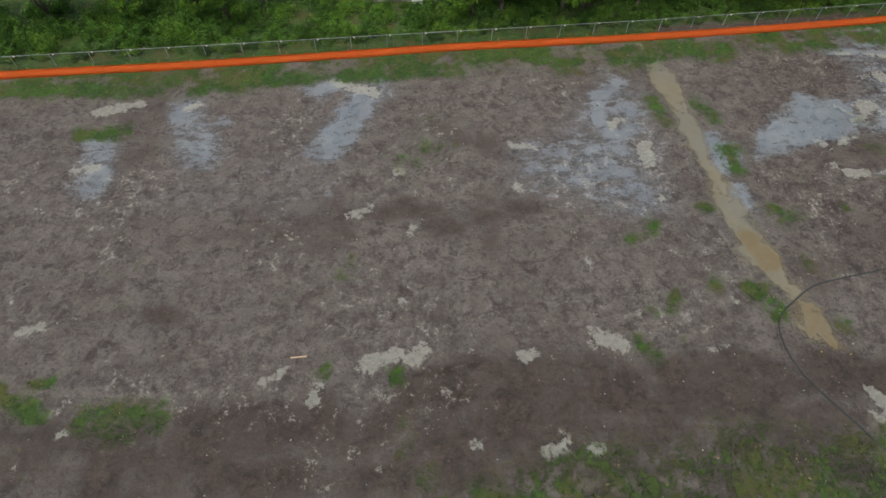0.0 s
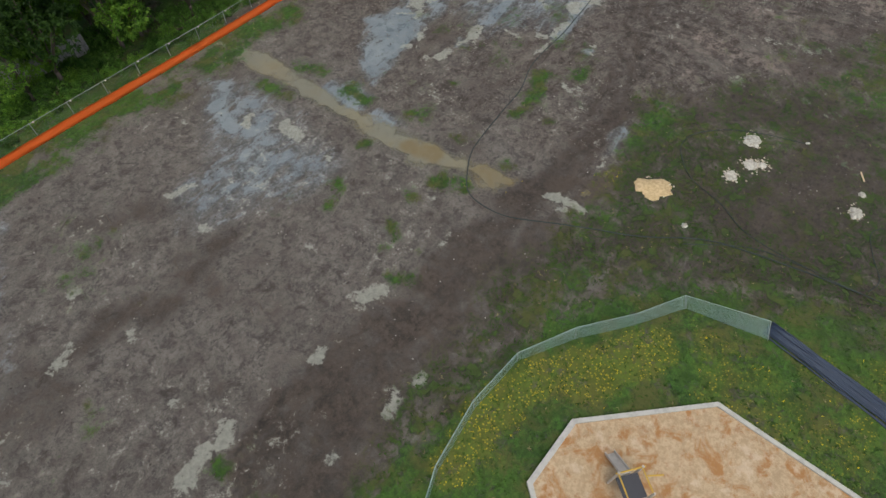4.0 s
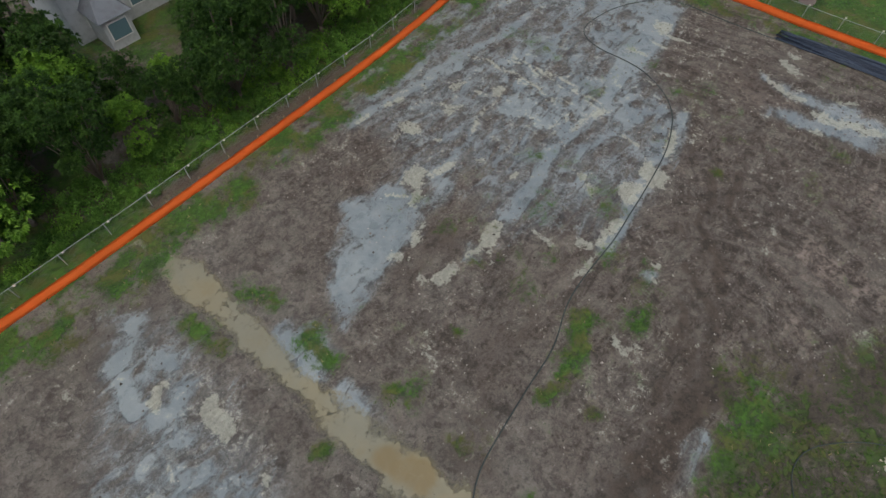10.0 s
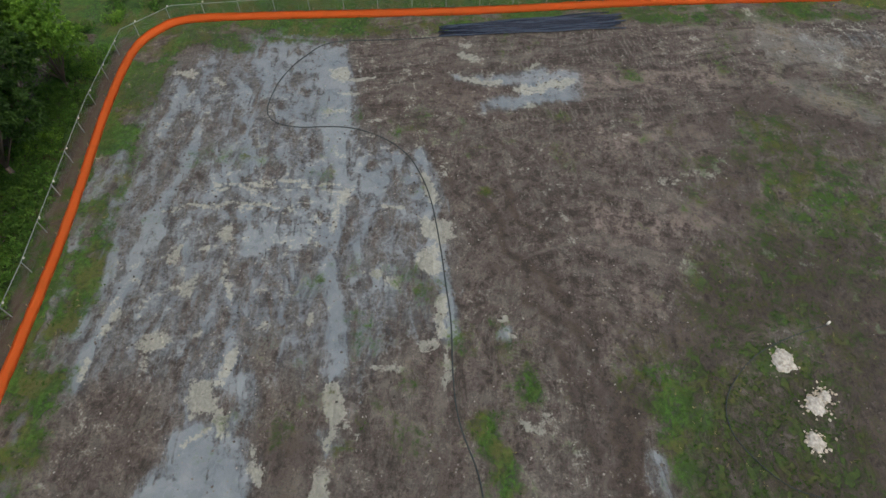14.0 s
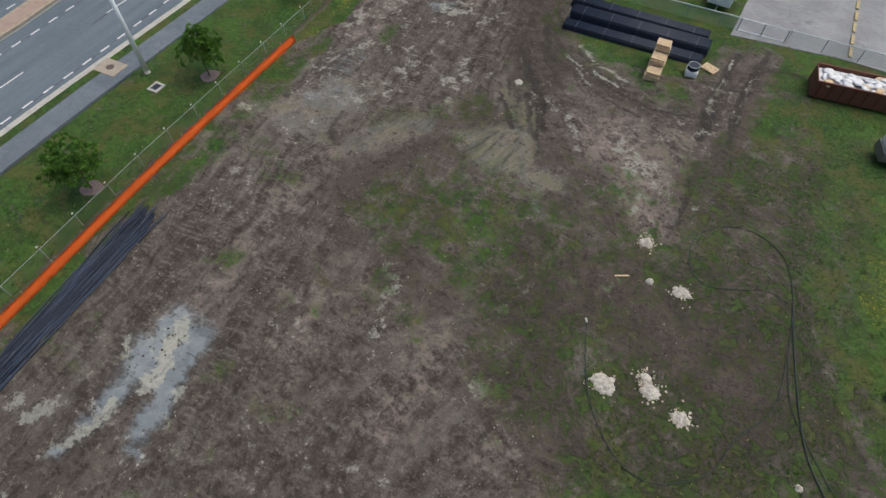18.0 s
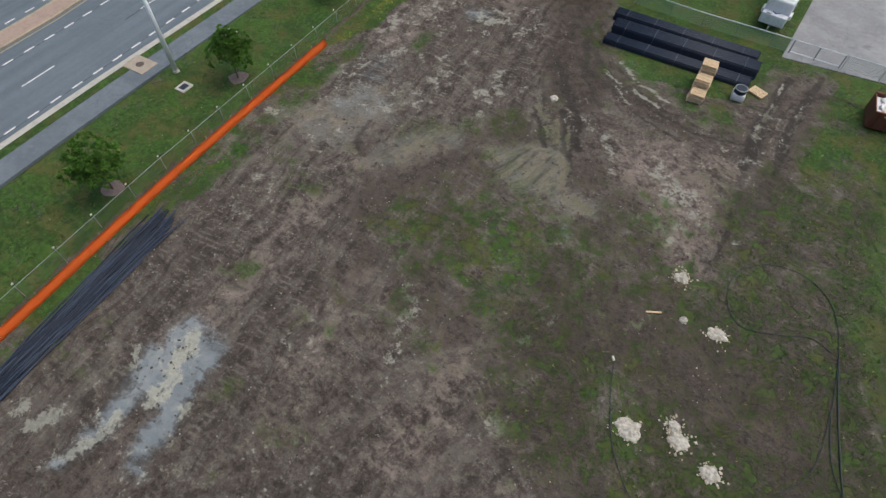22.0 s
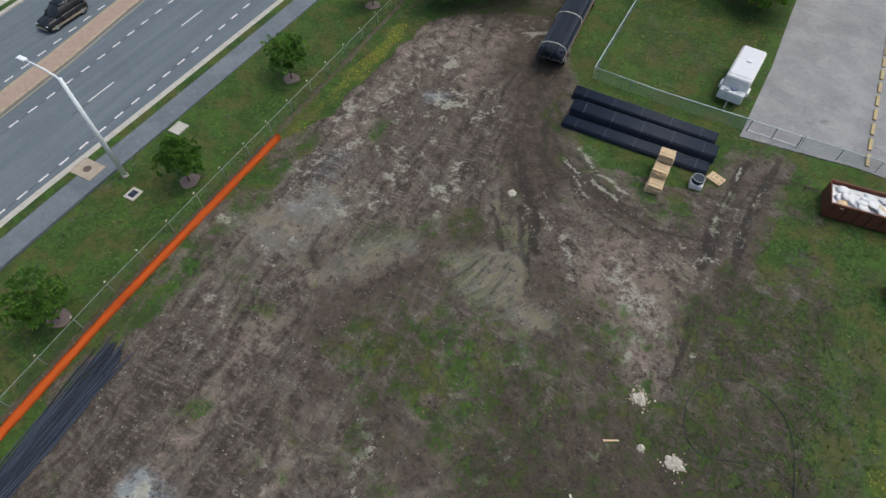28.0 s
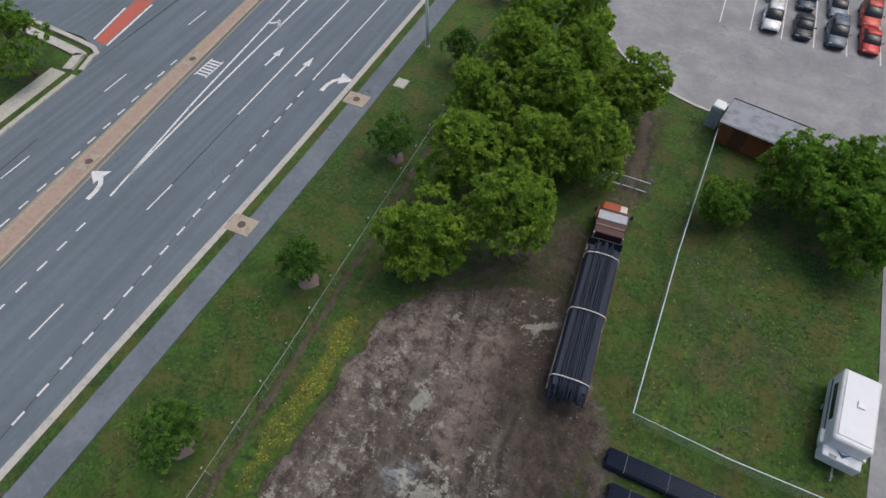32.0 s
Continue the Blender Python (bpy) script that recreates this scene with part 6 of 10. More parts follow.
stroke("rut", [(58.0, -28.1), (55.7, -25.3), (53.2, -23.0)], 0.14, value=0.7, warp=0.4)
stroke("rut", [(58.4, -26.0), (55.7, -22.8), (53.2, -19.9), (51.1, -17.9)], 0.13, value=0.7, warp=0.4)
stroke("rut", [(55.5, -15.8), (53.6, -13.2)], 0.13, value=0.8, warp=0.2)
stroke("rut", [(55.3, -16.6), (53.2, -13.7)], 0.13, value=0.8, warp=0.2)
stroke("rut", [(52.9, -14.3), (51.6, -12.7), (51.5, -11.9)], 0.12, value=0.8, warp=0.2)
stroke("rut", [(52.6, -15.9), (51.0, -13.5), (50.2, -11.6)], 0.16, value=0.8, warp=0.2)
stroke("murk", [(55.7, -16.7), (53.5, -13.6)], 0.21, value=0.8, warp=0.3)
stroke("murk", [(51.3, -12.9), (49.7, -10.0)], 0.35, value=0.9, warp=0.3)
stroke("rut", [(52.8, -10.8), (53.5, -8.2)], 0.12, value=0.85, warp=0.2)
stroke("rut", [(52.2, -10.9), (52.6, -7.7)], 0.12, value=0.85, warp=0.2)
stroke("rut", [(51.2, -11.1), (51.5, -7.4)], 0.11, value=0.85, warp=0.2)
stroke("rut", [(53.1, -9.5), (53.8, -7.4)], 0.12, value=0.8, warp=0.2)
stroke("rut", [(50.6, -10.7), (50.9, -8.3)], 0.12, value=0.8, warp=0.2)
stroke("rut", [(64.0, -6.0), (63.2, -3.8), (62.1, -3.1)], 0.20, value=0.7, warp=0.5)
patch("silt", [(41.7, -33.3), (40.1, -33.3), (37.8, -32.8), (35.5, -33.3), (35.8, -35.1), (38.9, -34.7)], 0.5, patchy=0.4)
patch("dark", [(31.4, 9.0), (50.5, -0.7), (31.7, -7.5), (25.6, -1.2), (21.3, 7.7)], 0.4, soft=2)
stroke("pale", [(47.2, 37.1), (47.8, 27.8)], 0.08, value=0.6, warp=0.1)
stroke("pale", [(45.0, 39.3), (45.7, 29.6)], 0.08, value=0.6, warp=0.1)
stroke("pale", [(46.7, 36.6), (47.3, 28.5)], 0.08, value=0.6, warp=0.1)
stroke("rut", [(46.9, 36.8), (47.5, 28.2)], 0.08, value=0.6, warp=0.1)
stroke("rut", [(45.3, 39.1), (45.9, 29.7)], 0.08, value=0.5, warp=0.1)
patch("dark", [(43.0, -4.1), (36.5, -10.1), (30.4, -18.0), (26.9, -1.8), (39.4, 7.7)], 0.75, soft=2.5, patchy=0.4, size=2.5)
patch("dark", [(38.3, -13.1), (34.0, -22.6), (29.3, -26.6), (26.1, -10.0), (36.8, -2.4)], 0.7, soft=2.5, patchy=0.4, size=2.5)
patch("dark", [(36.6, 1.2), (33.6, -7.1), (30.6, -13.1), (24.6, -0.1), (30.2, 6.5)], 0.85, soft=2.0, patchy=0.35, size=2.5)
stroke("grass", [(66.9, 22.0), (67.6, 18.4), (68.6, 13.7), (69.6, 8.5), (70.8, 1.8), (72.2, -5.3)], 0.32, value=0.8, patchy=0.3)
stroke("grass", [(67.7, 9.0), (68.7, 3.6), (69.8, -1.9)], 0.42, value=0.55, patchy=0.5)
stroke("grass", [(36.0, 44.2), (41.3, 45.2), (46.7, 46.1), (52.8, 46.4), (59.4, 46.1)], 0.52, value=0.75, patchy=0.4)
patch("pale", [(45.6, 0.2), (45.2, -0.6), (44.4, -0.1), (44.7, 0.8)], 0.7, patchy=0.5)
stroke("pale", [(43.9, -0.8), (45.0, 2.6)], 0.39, value=0.6, patchy=0.5)
patch("dry", [(39.6, 6.7), (38.8, 5.8), (37.4, 6.2), (38.3, 7.5)], 0.5, patchy=0.5)
patch("dark", [(57.3, -48.9), (52.2, -49.2), (45.3, -47.5), (44.8, -39.5), (48.9, -37.9), (55.2, -35.9)], 0.45, soft=1.5, patchy=0.5, size=2.0)


def tracks(pts, gauge=1.9, width=0.16, value=0.9, kind="rut"):
    """A pair of wheel ruts."""
    line = spline(pts, 1.0)
    for s in (-1, 1):
        stroke(kind, [tuple(p) for p in offset_line(line, s * gauge / 2)], width, 0.3, value * 0.8, warp=0.7, patchy=0.6, size=2.2)


tracks([(58.5, -30), (57.2, -26), (54.5, -22), (51, -20.5), (46, -20.5), (42, -23.5), (40.3, -28)])
tracks([(59.5, -32), (58.8, -25), (57, -20), (55.5, -14), (54, -8)])
tracks([(60.5, -33), (60, -26), (58.5, -20), (56.8, -14)], 2.2)
tracks([(57.2, -27), (53, -23.5), (49.5, -21.5)], 1.7)
tracks([(50, 22), (45, 17), (41, 13), (38, 10.5)], 1.8, 0.14, 0.7)
tracks([(51, 21.5), (47, 15), (41.5, 10.5)], 1.8, 0.14, 0.7)
tracks([(52, 20.5), (49, 13), (43, 9)], 2.0, 0.14, 0.65)
tracks([(66, 2), (61, 8), (56, 16), (52, 21)], 2.0, 0.14, 0.55)
tracks([(64, -4), (58, 5), (53, 13)], 2.0, 0.14, 0.55)
tracks([(41, 15.5), (38, 11.5), (35, 13), (34.5, 17)], 1.4, 0.15, 0.6)
tracks([(28, 11.5), (20, 9.5), (10, 8.2), (0, 7.0), (-12, 6.0), (-30, 5.0)], 2.0, 0.14, 0.5)
# weeds run thinly on over the damp ground and its edges are broken up
for _ in range(3):
    soft_grass = COVER["grass"].copy()
    for dx, dy in ((3, 0), (-3, 0), (0, 3), (0, -3)):
        soft_grass += np.roll(np.roll(COVER["grass"], dx, 0), dy, 1)
    edge_zone = np.clip(damp + mixed, 0, 1)
    COVER["grass"] = COVER["grass"] * (1 - edge_zone) + edge_zone * soft_grass / 5
COVER["grass"] = np.maximum(COVER["grass"], damp * 0.5 * ramp(cloud(GX, GY, 2.4, 129), 0.4, 0.62))
# relief
HEIGHT = np.where(bare, 0.1 * (cloud(GX, GY, 1.5, 61) - 0.5) + 0.05 * (cloud(GX, GY, 0.7, 65, 2) - 0.5), 0.06 * (cloud(GX, GY, 2, 67) - 0.5))
HEIGHT = HEIGHT - 0.05 * COVER["rut"] - 0.03 * COVER["dark"]
HEIGHT = HEIGHT * (1 - np.clip(COVER["pool"] * 1.6, 0, 1)) * (1 - 0.7 * np.clip(COVER["silt"], 0, 1)) - 0.03 * np.clip(COVER["pool"], 0, 1)
HEIGHT = np.where(near, HEIGHT, 0)
paved = ((GX - ROAD_O[0]) * ROAD_N[0] + (GY - ROAD_O[1]) * ROAD_N[1])
HEIGHT = np.where(paved > -2.7, -0.14, HEIGHT)
LOT_EDGE = [(42.1, -33.3), (42.7, -44.3), (43.7, -54.0), (44.2, -60.2), (51.5, -64.4), (59.9, -64.6), (62.1, -64.8), (65.2, -65.7), (69.3, -67.9), (72.9, -71.4), (75.6, -76.3),
            (77, -84), (77.5, -110), (-10, -110), (-10, -38.5), (33, -35.3), (38.5, -34.1)]
HEIGHT = np.where(inside(LOT_EDGE, GX, GY), -0.14, HEIGHT)
nx, ny = GX.shape
verts = np.stack([GX, GY, HEIGHT], -1).reshape(-1, 3)
idx = np.arange(nx * ny).reshape(nx, ny)
quads = np.stack([idx[:-1, :-1], idx[1:, :-1], idx[1:, 1:], idx[:-1, 1:]], -1).reshape(-1, 4)
me = bpy.data.meshes.new("ground")
me.vertices.add(len(verts))
me.vertices.foreach_set("co", verts.ravel())
me.loops.add(quads.size)
me.loops.foreach_set("vertex_index", quads.ravel())
me.polygons.add(len(quads))
me.polygons.foreach_set("loop_start", np.arange(0, quads.size, 4))
me.update(calc_edges=True)
# wheel-drawn streaks: along the road in the east, round a turning place in the middle
turn_r = np.hypot(GX - 36.5, GY - 12.5)
turning = ramp(turn_r, 1.5, 4) * ramp(-turn_r, -17, -12) * ramp(GX + 0.5 * GY, 40, 45)
east_run = ramp(GX, 50, 56) * (1 - turning)
west = ramp(-GX, -24, -14)
sway = 3.0 * (cloud(GX, GY, 14, 211, 2) - 0.5) + 1.8 * (cloud(GX, GY, 3.5, 215, 3) - 0.5)
COVER["run"] = np.where(turning > 0.03, np.arctan2(GY - 12.5, GX - 36.5) * 8.0, np.where(west > 0, GX * 0.98 + GY * 0.17, 0.24 * GX - 0.97 * GY))
COVER["cross"] = np.where(turning > 0.03, turn_r, np.where(west > 0, GY * 0.98 - GX * 0.17, 0.97 * GX + 0.24 * GY)) + sway
COVER["flow"] = bare * np.clip(np.where(turning > 0.03, 0.6 * turning, np.where(west > 0, 0.12 * west, 0.75 * east_run)), 0, 1)
for layer, kinds in (("cover_c", ("run", "cross", "flow", "murk")), ("cover_d", ("dry", "dry", "dry", "dry")), ("cover", ("grass", "silt", "pale", "pool")), ("cover_b", ("dark", "flower", "rut", "mulch"))):
    at = me.attributes.new(layer, "FLOAT_COLOR", "POINT")
    at.data.foreach_set("color", np.stack([COVER[k] for k in kinds], -1).ravel())
me.polygons.foreach_set("use_smooth", [True] * len(me.polygons))
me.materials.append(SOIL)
ground = tagged(new("ground", me), "muddy bare construction site ground with weeds and grass", "ground", kind="structure")


# ---- road ----
def road_line(pts, step=4.0):
    """A plan line through points given by metres along and across the road."""
    p = np.array(pts, float)
    s = np.arange(p[0, 0], p[-1, 0] + 0.01, step)
    return np.array([rd(a, np.interp(a, p[:, 0], p[:, 1])) for a in s])


S0, S1 = -260, 260
KERB_NEAR = [(S0, 1.0), (-5, 1.0), (7, 0.65), (38, -0.05), (S1, -0.05)]
MED_NEAR = [(S0, 10.6), (0, 10.8), (8, 11.4), (19, 12.8), (30, 13.8), (40, 14.8), (57, 16.4), (80, 18.0), (S1, 18.0)]
MED_FAR = [(S0, 12.8), (0, 12.9), (8, 13.6), (15, 14.4), (26, 15.4), (38, 16.4), (57, 17.7), (80, 19.2), (S1, 19.2)]
FAR_KERB = [(S0, 22.2), (0, 22.4), (20, 23.5), (31, 24.5), (42, 24.9), (S1, 25.4)]


def slab(name, a, b, z0, z1, mat, label, category="road", s0=S0, s1=S1, kind="structure", step=4.0):
    bm = bmesh.new()
    clip = lambda pts: [(s0, np.interp(s0, *zip(*pts)))] + [p for p in pts if s0 < p[0] < s1] + [(s1, np.interp(s1, *zip(*pts)))]
    strip(bm, road_line(clip(a), step), road_line(clip(b), step), z0, z1)
    return tagged(mesh_object(name, bm, mat), label, category, kind=kind)


def shifted(pts, d):
    return [(s, v + d) for s, v in pts]


slab("road", shifted(KERB_NEAR, -0.05), shifted(FAR_KERB, 0.05), -0.3, 0.0, ROAD, "grey asphalt dual carriageway with white lane markings")
slab("kerb_1", KERB_NEAR, shifted(KERB_NEAR, -0.56), -0.3, 0.13, CONCRETE, "pale concrete kerb and gutter along the road", "kerb")
slab("verge_1", shifted(KERB_NEAR, -0.56), shifted(KERB_NEAR, -1.4), -0.3, 0.115, SOIL, "narrow grass verge between kerb and path", "verge")
slab("pavement_1", shifted(KERB_NEAR, -1.4), shifted(KERB_NEAR, -3.5), -0.3, 0.1, PATHWAY, "grey asphalt footpath beside the road", "footpath")
slab("kerb_5", shifted(MED_NEAR, 0.0), shifted(MED_NEAR, 0.26), -0.3, 0.14, MED_KERB, "tan concrete kerb of the median", "kerb")
slab("kerb_6", shifted(MED_FAR, -0.26), shifted(MED_FAR, 0.0), -0.3, 0.14, MED_KERB, "tan concrete kerb of the median", "kerb")
slab("median", shifted(MED_NEAR, 0.26), shifted(MED_FAR, -0.26), -0.3, 0.15, PAVER, "raised tan paved median between carriageways", "median")
for k, (base, d) in enumerate(((MED_NEAR, -0.35), (MED_FAR, 0.2))):
    slab("yellow_line", shifted(base, d), shifted(base, d + 0.14), 0.0, 0.006, YELLOW_LINE, "thin yellow edge line beside the median", "road marking")
slab("kerb_2", FAR_KERB, shifted(FAR_KERB, 0.5), -0.3, 0.15, CONCRETE, "concrete kerb on the far side of the road", "kerb", s1=41)
slab("verge_2", shifted(FAR_KERB, 0.5), shifted(FAR_KERB, 1.3), -0.3, 0.13, SOIL, "grass verge strip beside the far kerb", "verge", s1=41)
slab("pavement_2", shifted(FAR_KERB, 1.3), shifted(FAR_KERB, 3.2), -0.3, 0.12, CONCRETE, "pale concrete footpath across the road", "footpath", s1=41)
slab("far_lawn", shifted(FAR_KERB, 3.2), shifted(FAR_KERB, 60), -0.3, 0.1, SOIL, "grass beyond the road", "lawn", s1=38)
for name in ("verge_1", "verge_2", "far_lawn"):
    for layer, colour in (("cover", (1, 0, 0, 0)), ("cover_c", (0, 0, 0, 0)), ("cover_d", (0, 0, 0, 0)), ("cover_b", (0.1, 0.1, 0, 0.15 if name != "far_lawn" else 0))):
        at = bpy.data.objects[name].data.attributes.new(layer, "FLOAT_COLOR", "POINT")
        for c in at.data:
            c.color = colour


def road_mark(s, v, length, width, name="lane_dash", mat=None, label="white painted lane dash on asphalt", turn=0.0, z=0.006):
    """A short painted bar along the road."""
    x, y = rd(s, v)
    a = math.degrees(math.atan2(ROAD_D[1], ROAD_D[0])) + turn
    ob = mesh_object(name, boxed(0, 0, z / 2, length, width, z), mat or WHITE_LINE)
    ob.matrix_world = spin(x, y, 0.001, a)
    return tagged(ob, label, "road marking", "white lane markings", "structure")


def lane_v(pts, s):
    return np.interp(s, *zip(*pts))


RIGHT_DASH = [(S0, 1.7), (0, 1.75), (9, 2.1), (25, 2.7), (35, 3.1), (45, 3.45), (65, 3.6)]
MID_DASH = [(S0, 5.2), (0, 5.3), (8, 5.6), (17, 5.95), (30, 6.7), (42, 7.0), (61, 7.4)]
LEFT_DASH = [(S0, 8.7), (0, 8.9), (10, 9.3), (16, 9.7), (29, 10.35)]
FAR_DASH = [(S0, 13.6), (0, 13.8), (14, 15.2), (26, 16.1), (44, 17.6), (60, 18.6)]
for s in np.arange(-58, 48, 2.0):
    road_mark(s + 0.9, lane_v(RIGHT_DASH, s), 0.95, 0.16)
for s in np.arange(-58, 28, 2.0):
    road_mark(s, lane_v(LEFT_DASH, s), 0.95, 0.16)
for s in np.arange(-58, 47, 2.0):
    road_mark(s - 0.2, lane_v(FAR_DASH, s), 0.95, 0.16)
for s in np.arange(-56.5, 40, 12.3):
    road_mark(s + 1.4, lane_v(MID_DASH, s + 1.4), 3.0, 0.13)
for s in np.arange(-56.5, 60, 12.3):
    road_mark(s - 1.0, lane_v(FAR_KERB, s) - 4.2, 3.0, 0.13)


def painted_line(name, pts, width, label="long white painted lane line"):
    slab(name, pts, shifted(pts, width), 0.0, 0.007, WHITE_LINE, label, "road marking", s0=pts[0][0], s1=pts[-1][0], step=2.0)


for seam, width in (([(-20, 1.5), (0, 1.72), (9, 2.06), (25, 2.64), (35, 3.02), (45, 3.36), (49, 3.44)], 0.05), ([(30, 6.66), (42, 6.93), (48, 7.1)], 0.09), ([(3, 5.35), (8.5, 5.5)], 0.09), ([(-30, 8.5), (-4, 8.75), (10, 9.2), (18, 9.7)], 0.05), ([(20, 20.5), (33, 21.3)], 0.1)):
    slab("tar_seam", seam, shifted(seam, width), 0.0, 0.003, TAR, "dark tar seam along the lanes", "road seam", s0=seam[0][0], s1=seam[-1][0], step=2.0)
painted_line("turn_lane_line", [(29.4, 10.35), (42.3, 11.9), (60.5, 13.5), (90, 15.5)], 0.2)
painted_line("turn_lane_line", [(32.0, 10.6), (39.2, 11.0), (49.8, 11.4), (61.3, 11.75), (90, 12.4)], 0.2)
painted_line("through_lane_line", [(42, 7.0), (60.8, 7.4), (90, 8.0)], 0.17)
painted_line("right_lane_line", [(49.2, 3.45), (65.1, 3.6), (90, 3.9)], 0.14)


def arrow(kind, s, v, turn=0.0):
    """A painted lane arrow pointing along the road."""
    bm = bmesh.new()
    if kind == "ahead":
        prism(bm, [(-1.7, -0.11), (0.2, -0.11), (0.2, -0.4), (1.7, 0), (0.2, 0.4), (0.2, 0.11), (-1.7, 0.11)], 0, 0.007)
    else:
        k = 1 if kind == "left" else -1
        mid = [(-1.7, 0.0), (-0.9, 0.03), (-0.25, 0.22), (0.22, 0.64)]
        edge = [(x - 0.17 * a, y + 0.17 * b) for (x, y), (a, b) in zip(mid, ((0, 1), (0.1, 1), (0.45, 0.9), (0.7, 0.7)))]
        back = [(x + 0.17 * a, y - 0.17 * b) for (x, y), (a, b) in zip(mid, ((0, 1), (0.1, 1), (0.45, 0.9), (0.7, 0.7)))]
        prism(bm, [(x, k * y) for x, y in (back + edge[::-1])][::k], 0, 0.007)
        prism(bm, [(x, k * y) for x, y in ((0.98, 0.42), (0.42, 1.75), (-0.42, 0.72))][::k], 0, 0.008)
    ob = mesh_object("lane_arrow", bm, WHITE_LINE)
    x, y = rd(s, v)
    ob.matrix_world = spin(x, y, 0.001, math.degrees(math.atan2(ROAD_D[1], ROAD_D[0])) + turn) @ Matrix.Scale(1.0 if kind == "ahead" else 1.2, 4)
    return tagged(ob, f"white painted {kind} lane arrow on asphalt", "road marking", "lane arrows", "structure")


arrow("left", 30.4, 11.9)
arrow("ahead", 50.9, 9.1)
arrow("ahead", 50.7, 5.4)
arrow("right", 50.2, 1.9)
for k in range(6):
    road_mark(45.4 + 0.45 * k, 13.9, 0.22, 1.3, "hatched_bar", None, "worn white hatched bar on asphalt")
road_mark(46.5, 13.25, 2.9, 0.12, "hatched_bar", None, "worn white hatched bar on asphalt")
road_mark(46.5, 14.6, 2.9, 0.12, "hatched_bar", None, "worn white hatched bar on asphalt")
road_mark(56.0, 12.0, 1.5, 0.3, "chevron_bar", None, "white chevron bar on asphalt", 35)
road_mark(56.0, 12.5, 1.2, 0.3, "chevron_bar", None, "white chevron bar on asphalt", -55)


def drain_inlet(s, v, w=1.6, d=1.5):
    """A concrete inlet apron with a round iron cover."""
    x, y = rd(s, v)
    t = thing("storm_drain", spin(x, y, 0.1, math.degrees(math.atan2(ROAD_D[1], ROAD_D[0]))), "tan concrete storm drain apron with round iron cover", "storm drain", "storm drains")
    part("apron", boxed(0, 0, 0.0, w, d, 0.12, 0.02), APRON, t)
    part("cover", rod(bmesh.new(), (0, 0, 0.05), (0, 0, 0.075), 0.34, 0.33, 20), plain("brown_iron_cover", (0.13, 0.1, 0.085), 0.7, 0.2), t, "round brown iron cover")
    part("inlet_slot", boxed(0.15, d / 2 + 0.012, 0.0, w * 0.6, 0.03, 0.1), TAR, t, "dark kerb inlet slot")
    return t


for s, v in ((31.3, -1.2), (48.3, -1.9), (-0.9, -0.7), (-34, -0.7)):
    drain_inlet(s, v, 1.7, 2.2)
for s, v in ((31.6, 14.8), (46.9, 16.2)):
    t = drain_inlet(s, v, 2.2, 0.9)
    t.location.z = 0.13


# ---- site fences ----
def silt_fence():
    t = thing("silt_fence", Matrix(), "bright orange fabric silt fence on wooden stakes", "silt fence")
    line = spline(ORANGE_LINE, 0.6)
    rng = random.Random(5)
    back = offset_line(line, 0.27)
    bm = bmesh.new()
    rows = [[], [], [], []]
    for i, (x, y) in enumerate(line):
        w = 0.05 * math.sin(i * 1.3) + rng.uniform(-0.03, 0.03)
        sag = 0.04 * abs(math.sin(i * 1.05)) + rng.uniform(0, 0.03)
        nx_, ny_ = back[i] - line[i]
        for r, (z, o, f) in zip(rows, ((-0.04, 0.0, 0.0), (0.22, w, 0.3), (0.42, w * 0.6, 0.7), (0.6 - sag, 0.0, 1.0))):
            r.append(bm.verts.new((x + o + nx_ * f, y + o + ny_ * f, z)))
    for a, b in zip(rows, rows[1:]):
        for i in range(len(line) - 1):
            bm.faces.new((a[i], a[i + 1], b[i + 1], b[i]))
    bmesh.ops.solidify(bm, geom=bm.faces[:], thickness=0.012)
    part("fabric", bm, ORANGE, t, "sagging bright orange fabric", True)
    stake = boxed(0, 0, 0.32, 0.045, 0.045, 0.9, 0.006)
    first = part("stake", stake, STAKE, t)
    n = 0
    for x, y, a in along(offset_line(line, 0.29), 2.45):
        if x < -40:
            continue
        ob = first if n == 0 else new("stake", first.data)
        ob.parent = t
        ob.matrix_world = pose(x, y, 0, rng.uniform(-6, 6), rng.uniform(-6, 6), math.degrees(a))
        n += 1


def mesh_material(name, colour, density, size=22.0):
    """Woven wire: thin crossed strands with clear gaps between them."""
    m = Mat(name, 0.5, 0.4, 0.4)
    co = m.node("ShaderNodeTexCoord").outputs["UV"]
    sep = m.node("ShaderNodeSeparateXYZ")
    m.put(co, sep.inputs[0])
    u, v = m.math("MULTIPLY", sep.outputs[0], size), m.math("MULTIPLY", sep.outputs[1], size)
    a = m.math("PINGPONG", m.math("ADD", u, v), 0.5)
    b = m.math("PINGPONG", m.math("SUBTRACT", u, v), 0.5)
    wire = m.math("LESS_THAN", m.math("MINIMUM", a, b), density)
    m.put(wire, m.b.inputs["Alpha"])
    return m.done(colour)


CHAIN_MESH = mesh_material("chain_link_wire", (0.3, 0.33, 0.33), 0.02, 14.0)
LAWN_MESH = mesh_material("lawn_fence_wire", (0.5, 0.62, 0.6), 0.075, 45.0)
PALE_GALV = plain("pale_green_grey_rail", (0.6, 0.72, 0.72), 0.5, 0.0, 0.15)
GREEN_MESH = mesh_material("pale_green_netting", (0.42, 0.6, 0.57), 0.11, 45.0)


